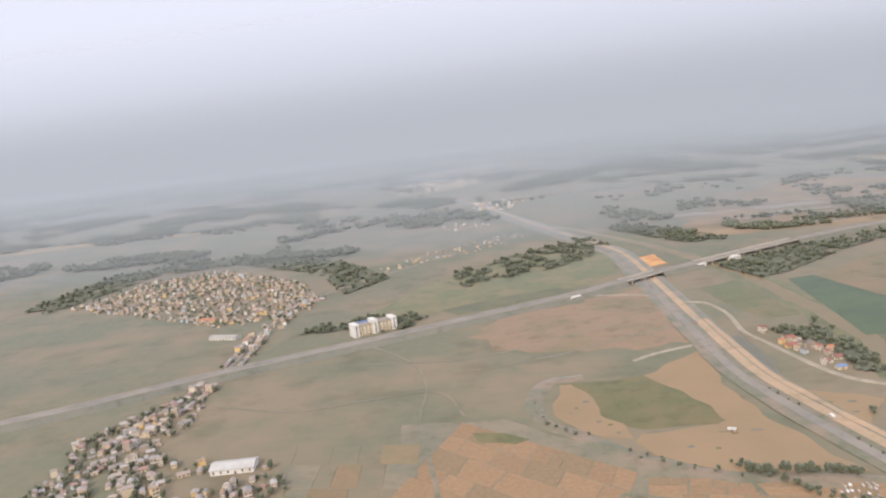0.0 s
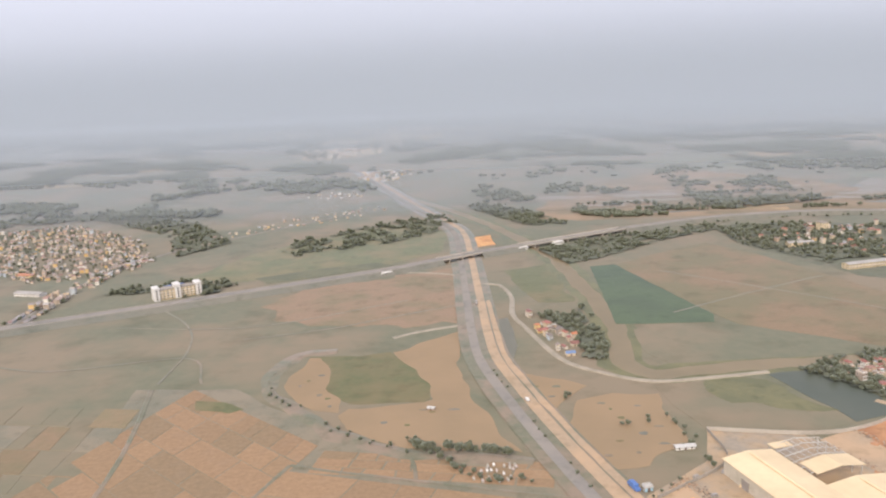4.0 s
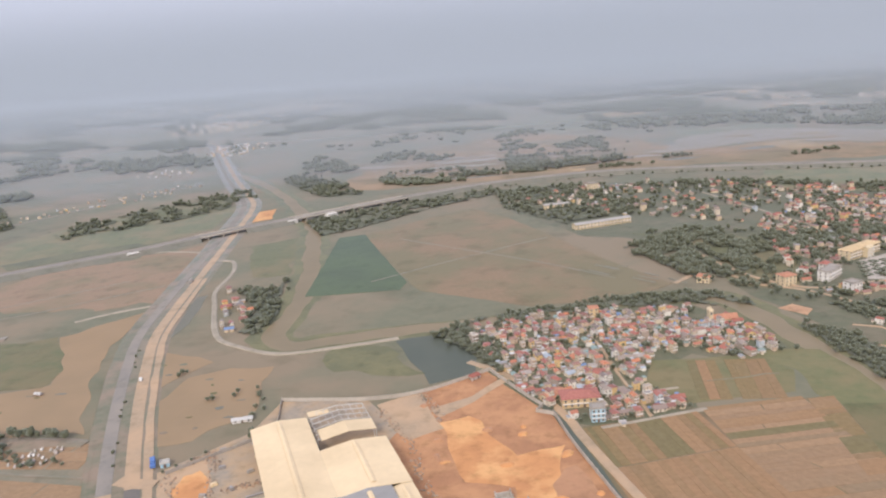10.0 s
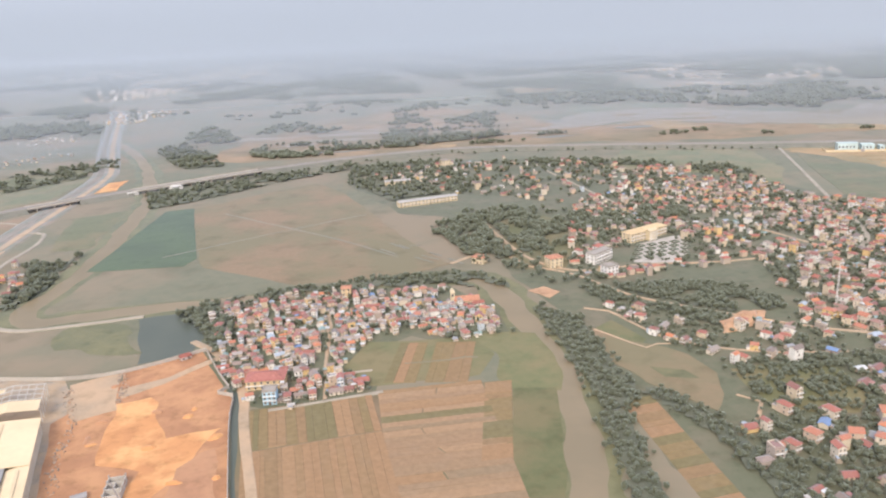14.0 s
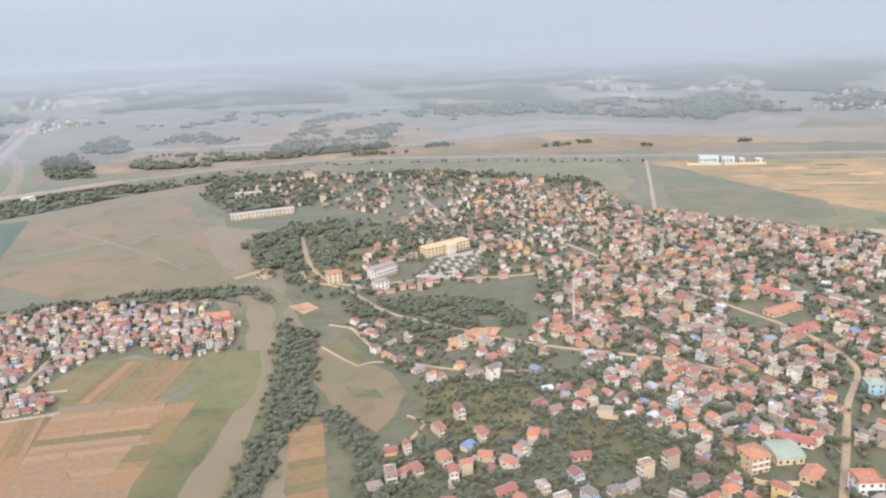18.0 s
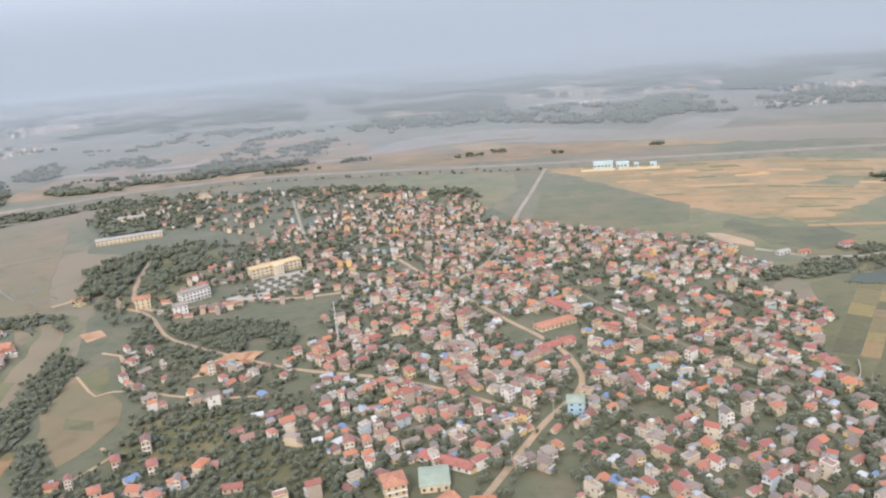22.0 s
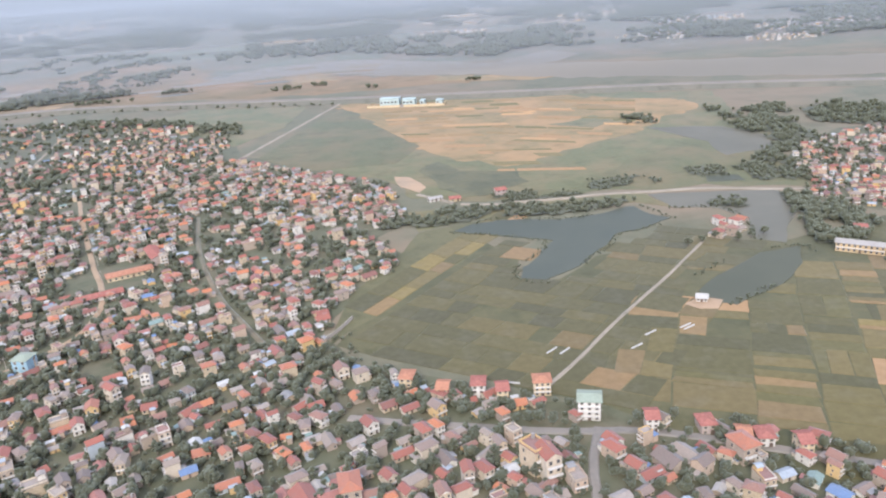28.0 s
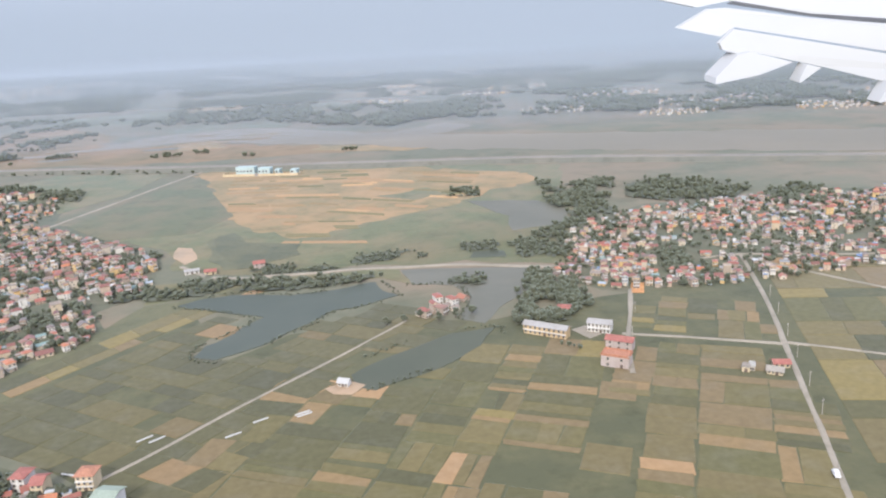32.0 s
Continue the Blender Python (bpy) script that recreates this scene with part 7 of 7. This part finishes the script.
# beams and stacks lying in the yard
r = random.Random(77)
for k in range(9):
    ob = piece("steel_beam", Shape().box(-0.3, -5.5, 0, 0.3, 5.5, 0.5).box(-0.6, -5.5, 0.5, 0.6, 5.5, 0.6), "factory_cream" if k % 2 else "steel", None, "long steel beam lying in the gravel yard", "beam", "beams in the factory yard")
    ob.matrix_basis = pose(252.5 + 1.8 * k * 0.9, 295 - 4.6 * k, 0.12, 0, 0, -72 + r.uniform(-6, 6))
for k in range(14):
    ob = base("material_stack", 226 + r.uniform(0, 24), 340 - 6.5 * k + r.uniform(-3, 3), 0.2, r.uniform(0, 3.1), "stack of building material in the yard", "stack", "stacks in the yard")
    for q, (a, b2) in enumerate(((1.6, 0.9), (1.4, 0.8), (1.3, 0.65))):
        piece("layer", Shape().box(-a, -b2, 0.45 * q, a, b2, 0.45 * q + 0.42), ("steel", "old_concrete", "factory_cream")[k % 3], ob)
for k in range(5):
    ob = piece("plank_pile", Shape().box(-0.5, -4, 0, 0.5, 4, 0.4).box(-0.4, -3.8, 0.4, 0.3, 3.9, 0.8), "window_trim", None, "pale pile of planks on orange dirt", "planks", "plank piles")
    ob.matrix_basis = pose(231 + 1.6 * k, 292 - 3.2 * k, 0.2, 0, 0, 22 + r.uniform(-8, 8))

# unfinished concrete shell on the site
shell = base("unfinished_building", 357, 271, 0, 1.72, "unfinished roofless concrete shell on bare earth", "building shell")
piece("floor_slab", Shape().box(-7.2, -3.6, 0.15, 7.2, 3.6, 0.5), "concrete", shell)
for x0, y0, x1, y1 in ((-7, -3.4, 7, -3.0), (-7, 3.0, 7, 3.4), (-7, -2.99, -6.6, 2.99), (6.6, -2.99, 7, 2.99), (-2.2, -2.99, -1.8, 2.99), (2.6, -2.99, 3.0, 2.99), (-1.79, -0.2, 2.59, 0.2)):
    piece("wall", Shape().box(x0, y0, 0.51, x1, y1, 2.9), "concrete", shell)
for x in (-6.8, -2, 2.8, 6.8):
    for y in (-3.2, 3.2):
        piece("column", Shape().box(x - 0.25, y - 0.25, 2.91, x + 0.25, y + 0.25, 3.9), "old_concrete", shell)
cr = base("crane", 368, 252, 0, 0.3, "yellow mobile crane with a thin raised boom", "crane")
piece("chassis", Shape().box(-3, -1.2, 0.6, 3, 1.2, 1.6), "yellow_paint", cr)
piece("cab", Shape().box(-1.2, -1.1, 1.6, 1.0, 1.1, 3.2), "yellow_paint", cr)
piece("boom", Shape().beam((0, 0, 2.6), (-3.5, 3.0, 15.5), 0.4, 0.5), "steel", cr)
for x in (-2.2, 0, 2.2):
    for y in (-1.25, 1.25):
        w2 = piece("wheel", Shape().prism(0, 0, -0.2, 0.2, 0.6, 0.6, 10), "dark_gap", cr)
        w2.matrix_basis = pose(x, y, 0.6, 90, 0, 0)
ob = piece("material_cover", Shape().box(-3, -2, 0, 3, 2, 1.0).gable(-3, -2, 3, 2, 1.0, 0.5, 0.1), "steel", None, "dark grey covered heap on the site", "heap")
ob.matrix_basis = pose(344, 268, 0.2, 0, 0, 25)
building("site_cabin", 362, 247, -0.35, 10, 6, 1, "white_wall", "factory_cream", "low cream site cabin", "cabin", "gable", 3, 2.3, 0.6)
building("site_pump_hut", 352, 396, 0.6, 6, 3, 1, "pink_wall", "red_tile", "small red hut in the site corner", "hut", "flat", 2, 2.0)


# rubble strewn along the yard's edges and beside the gravel apron
rb = random.Random(311)
s = Shape()
for line, n, spread in (([(206, 318), (213, 300), (222, 262), (236, 215)], 150, 1.6), ([(222, 336), (230, 300), (236, 270), (250, 232)], 160, 1.4), ([(236, 300), (246, 304), (254, 306)], 60, 1.2), ([(322, 382), (328, 366), (332, 348)], 90, 1.3), ([(300, 368), (307, 350), (316, 334), (322, 300), (334, 262)], 150, 1.3), ([(214, 330), (222, 330), (228, 322)], 60, 2.0)):
    track = smooth_line(line, 1.0)
    for _ in range(n):
        p = rb.choice(track)
        a, b2, c = rb.uniform(0.2, 0.9), rb.uniform(0.2, 0.6), rb.uniform(0.2, 0.7)
        one = Shape()
        one.add([(i * a * rb.uniform(0.6, 1), j * b2 * rb.uniform(0.6, 1), h) for h, q in ((0.0, 1), (c, 0.7)) for i, j in ((-q, -q), (q, -q), (q, q), (-q, q))], [(4, 5, 6, 7), (0, 1, 5, 4), (1, 2, 6, 5), (2, 3, 7, 6), (3, 0, 4, 7)])
        s.moved(one, p.x + rb.gauss(0, spread), p.y + rb.gauss(0, spread), 0.18, rb.uniform(0, 3.1))
palette("rubble_each", [(0.34, 0.20, 0.10), (0.42, 0.24, 0.115), (0.26, 0.18, 0.11), (0.38, 0.28, 0.18), (0.22, 0.15, 0.09)], 0.95, True)
piece("rubble", s, "rubble_each", None, "broken brick and earth rubble along the yard's edge", "rubble", kind="stuff")

# spoil heaps on the bare site
hp = random.Random(205)
for k in range(22):
    x, y = hp.uniform(322, 396), hp.uniform(240, 372)
    if x + 0.33 * y > 492 or x + 0.9 * y < 610:
        continue
    a, b2, hh = hp.uniform(1.6, 4.5), hp.uniform(1.2, 2.6), hp.uniform(0.5, 1.4)
    s = Shape()
    for ring, (q, z) in enumerate(((1.0, 0.0), (0.72, 0.55), (0.35, 0.9))):
        s.v += [(a * q * math.cos(i * 0.7854) * hp.uniform(0.8, 1.15), b2 * q * math.sin(i * 0.7854) * hp.uniform(0.8, 1.15), hh * z * hp.uniform(0.85, 1.1)) for i in range(8)]
    s.v.append((0, 0, hh))
    for ring in (0, 8):
        s.f += [(ring + i, ring + (i + 1) % 8, ring + 8 + (i + 1) % 8, ring + 8 + i) for i in range(8)]
    s.f += [(16 + i, 16 + (i + 1) % 8, 24) for i in range(8)]
    s.m = [0] * len(s.f)
    ob = piece("earth_mound", s, "orange_dirt" if k % 3 else "brown_dirt", None, "low mound of dug earth on the building site", "mound", "mounds on the building site")
    ob.matrix_basis = pose(x, y, 0.17, 0, 0, hp.uniform(0, 180))

# ---------- boundary walls: posts and panels ----------
def wall_run(name, pts, h, gap, mat, label):
    e = base(name, 0, 0, 0, 0, label, "wall", kind="structure")
    line = smooth_line(pts, gap) if len(pts) > 2 else smooth_line(pts, gap)
    for a, b2 in zip(line, line[1:]):
        piece("wall_panel", Shape().beam((a.x, a.y, h / 2), (b2.x, b2.y, h / 2), 0.22, h), mat, e)
        piece("wall_post", Shape().box(a.x - 0.22, a.y - 0.22, 0, a.x + 0.22, a.y + 0.22, h + 0.25), mat, e)


wall_run("site_wall_north", [(246, 386), (294, 379), (325, 384), (361, 405)], 2.2, 5, "concrete", "long pale concrete wall round the site")
wall_run("site_wall_east", [(361, 405), (374, 376), (384, 356)], 2.2, 5, "concrete", "long pale concrete wall round the site")
wall_run("site_wall_bend", [(384, 356), (380, 350), (388, 346), (392, 318), (404, 258), (418, 190), (430, 140)], 2.2, 5, "concrete", "long pale concrete wall beside the ditch")
wall_run("yard_wall_west", [(205, 318), (216, 326), (246, 352), (246, 386)], 1.8, 6, "old_concrete", "dusty yard wall beside the pond")
wall_run("school_wall", [(748, 246), (756, 238), (768, 236)], 2.0, 3, "cream_wall", "low cream wall in front of a villa")
wall_run("lake_wall", [(1074, 468), (1092, 467), (1110, 466)], 1.6, 4, "concrete", "long pale wall north of the lake")
wall_run("field_wall", [(962, 298), (968, 306), (974, 318)], 1.8, 3, "concrete", "pale wall at the field edge")

# crop tunnels
for x, y, a in ((1099, 276, 30), (1115, 279, 28), (1116, 277.4, 28), (1056, 269.5, 40), (1061, 268, 40), (1090, 266, 30), (1036, 248, -20)):
    s = Shape()
    for k in range(6):
        p, q = math.pi * k / 6, math.pi * (k + 1) / 6
        s.add([(xx, -0.42 * math.cos(u), 0.5 * math.sin(u)) for xx in (-3.2, 3.2) for u in (p, q)], [(0, 1, 3, 2)])
    s.add([(xx, -0.42 * math.cos(math.pi * k / 6), 0.5 * math.sin(math.pi * k / 6)) for xx in (-3.2, 3.2) for k in range(7)], [tuple(range(7)), tuple(range(7, 14))[::-1]])
    ob = piece("crop_tunnel", s, "plastic_film", None, "white plastic crop tunnel in a vegetable field", "tunnel", "crop tunnels")
    ob.matrix_basis = pose(x, y, 0.2, 0, 0, a)
sheet("farmyard", [(1122, 300), (1132, 306), (1140, 300), (1134, 292), (1126, 294)], 0.32, "dirt_road", "bare earth round the farmhouse", "yard", 0.8)
sheet("school_yard", [(1240, 341), (1250, 346), (1258, 336), (1246, 328)], 0.26, "concrete_road", "pale paved school yard", "yard", 0.4)
sheet("orange_lane_end", [(1284, 386), (1290, 402), (1297, 400), (1291, 384)], 0.28, "orange_dirt", "orange dirt at the lane's end", "bare earth", 0.5)

for k, (x0, y0, x1, y1) in enumerate(((455, 584, 467, 568), (463, 598, 475, 581), (482, 556, 495, 541), (487, 560, 500, 547), (478, 588, 487, 587), (507, 548, 517, 533), (470, 592, 478, 580), (494, 566, 502, 556))):
    sheet("wet_furrow", [(x0, y0), (x1, y1), (x1 + 1.6, y1 + 0.9), (x0 + 1.6, y0 + 0.9)], 0.16, "grey_water", "pale strip of standing water in a brown field", "furrow", 0.25, 4)

# power poles
for p in ([(1250, 292), (1262, 324), (1274, 356), (1286, 390)], [(1372, 430), (1349, 363), (1323, 289), (1306, 241)], [(824, 300), (800, 262), (778, 226)], [(848, 345), (832, 396), (810, 448)]):
    for x, y in smooth_line(p, 24):
        e = base("power_pole", x + 2.6, y, 0, 0.4, "thin grey concrete power pole", "pole", "power poles")
        piece("shaft", Shape().prism(0, 0, 0, 6.6, 0.14, 0.1, 6), "concrete", e)
        piece("cross_arm", Shape().box(-0.9, -0.06, 5.8, 0.9, 0.06, 5.95), "concrete", e)


# ---------- vehicles ----------
def vehicle(name, x, y, turn, l2, w2, h2, mat, label, cat, z=0.62):
    e = base(name, x, y, z, turn, label, cat, "vehicles")
    piece("chassis", Shape().box(-l2 / 2, -w2 / 2, 0.35, l2 / 2, w2 / 2, h2 * 0.55), mat, e)
    piece("cabin", Shape().box(-l2 * 0.3, -w2 * 0.45, h2 * 0.55, l2 * 0.32, w2 * 0.45, h2), mat, e)
    piece("windscreen", Shape().box(l2 * 0.32, -w2 * 0.4, h2 * 0.58, l2 * 0.325, w2 * 0.4, h2 * 0.95), "window_glass", e)
    for a in (-0.32, 0.32):
        for b2 in (-1, 1):
            o = piece("wheel", Shape().prism(0, 0, -0.15, 0.15, 0.36, 0.36, 8), "dark_gap", e)
            o.matrix_basis = pose(a * l2, b2 * w2 * 0.45, 0.36, 90, 0, 0)


vehicle("truck", 196, 327, 1.9, 8, 2.4, 3.0, "blue_sheet", "blue truck parked at the factory gate", "truck")
vehicle("truck", 121, 640, 1.6, 7, 2.3, 2.8, "steel", "grey truck on the highway", "truck")
vehicle("car", 153, 430, 1.9, 4.2, 1.8, 1.5, "white_wall", "white car on the highway", "car")
vehicle("car", 1291, 203, 1.3, 4.2, 1.8, 1.6, "white_wall", "white van on a concrete lane", "van", 0.42)

# ---------- the airliner's wing, at the end of the flight ----------
wg = base("aircraft_wing", 1160.91, 10.46, 143.07, 0, "white airliner wing with lowered flaps and a red winglet", "aircraft wing")


def slab(name, mat, thick, pts):
    """A wing panel: its outline and its thickness, which lies away from the cabin."""
    away = Vector((0.061, 0.863, 0.053)) * thick
    k = len(pts)
    s = Shape()
    s.add([Vector(p) for p in pts] + [Vector(p) + away for p in pts], [tuple(range(k)), tuple(range(2 * k - 1, k - 1, -1))] + [(i, i + k, (i + 1) % k + k, (i + 1) % k) for i in range(k)])
    return piece(name, s, mat, wg)


slab("wing_panel", "aircraft_white", 0.35, [(-1.74, 2.36, 0.93), (-1.48, 1.97, 0.67), (-0.77, 1.37, 0.43), (-0.32, 1.24, 0.50), (0.53, 0.48, 0.24), (1.27, -0.13, 0.10), (2.30, -1.20, -0.14), (3.04, -0.16, 0.79), (0.65, 1.33, 0.96)])
slab("upper_flap", "aircraft_white", 0.16, [(-1.28, 0.85, 0.15), (-0.79, 0.91, 0.39), (-0.53, 0.78, 0.39), (0.29, 0.11, 0.20), (1.02, -0.51, 0.07), (1.96, -1.60, -0.18), (1.64, -2.04, -0.52), (0.79, -0.90, -0.26), (-0.59, 0.46, 0.12), (-0.81, 0.42, -0.00)])
slab("lower_flap", "aircraft_white", 0.14, [(-0.95, 0.13, -0.08), (-0.70, 0.24, 0.10), (0.64, -1.13, -0.28), (1.45, -2.26, -0.53), (1.05, -2.80, -0.91), (0.41, -1.52, -0.59), (-0.06, -0.86, -0.40), (-0.70, -0.16, -0.19), (-0.76, -0.19, -0.24), (-0.95, 0.01, -0.17)])
slab("flap_fairing", "aircraft_white", 0.50, [(-1.23, -0.43, -0.50), (-1.27, -0.52, -0.58), (-0.76, -0.69, -0.48), (-0.34, -0.74, -0.34), (-0.70, -0.31, -0.20), (-0.86, -0.26, -0.23)])
slab("flap_fairing", "aircraft_white", 0.30, [(-0.42, -1.04, -0.57), (-0.41, -1.07, -0.58), (-0.10, -0.99, -0.41), (-0.21, -0.85, -0.37)])
slab("flap_fairing", "aircraft_white", 0.30, [(0.13, -1.84, -0.79), (0.14, -1.87, -0.80), (0.47, -1.88, -0.67), (0.40, -1.65, -0.58)])
slab("slot", "dark_gap", 0.10, [(-0.39, 1.12, 0.45), (0.47, 0.38, 0.21), (2.19, -1.34, -0.19), (2.26, -1.23, -0.10), (1.24, -0.17, 0.13), (0.49, 0.42, 0.25), (-0.30, 1.13, 0.49)])
slab("winglet", "aircraft_red", 0.10, [(-1.76, 2.37, 0.94), (-1.48, 1.97, 0.67), (-1.48, 2.29, 0.97), (-1.55, 3.14, 1.76), (-1.75, 3.23, 1.78)])
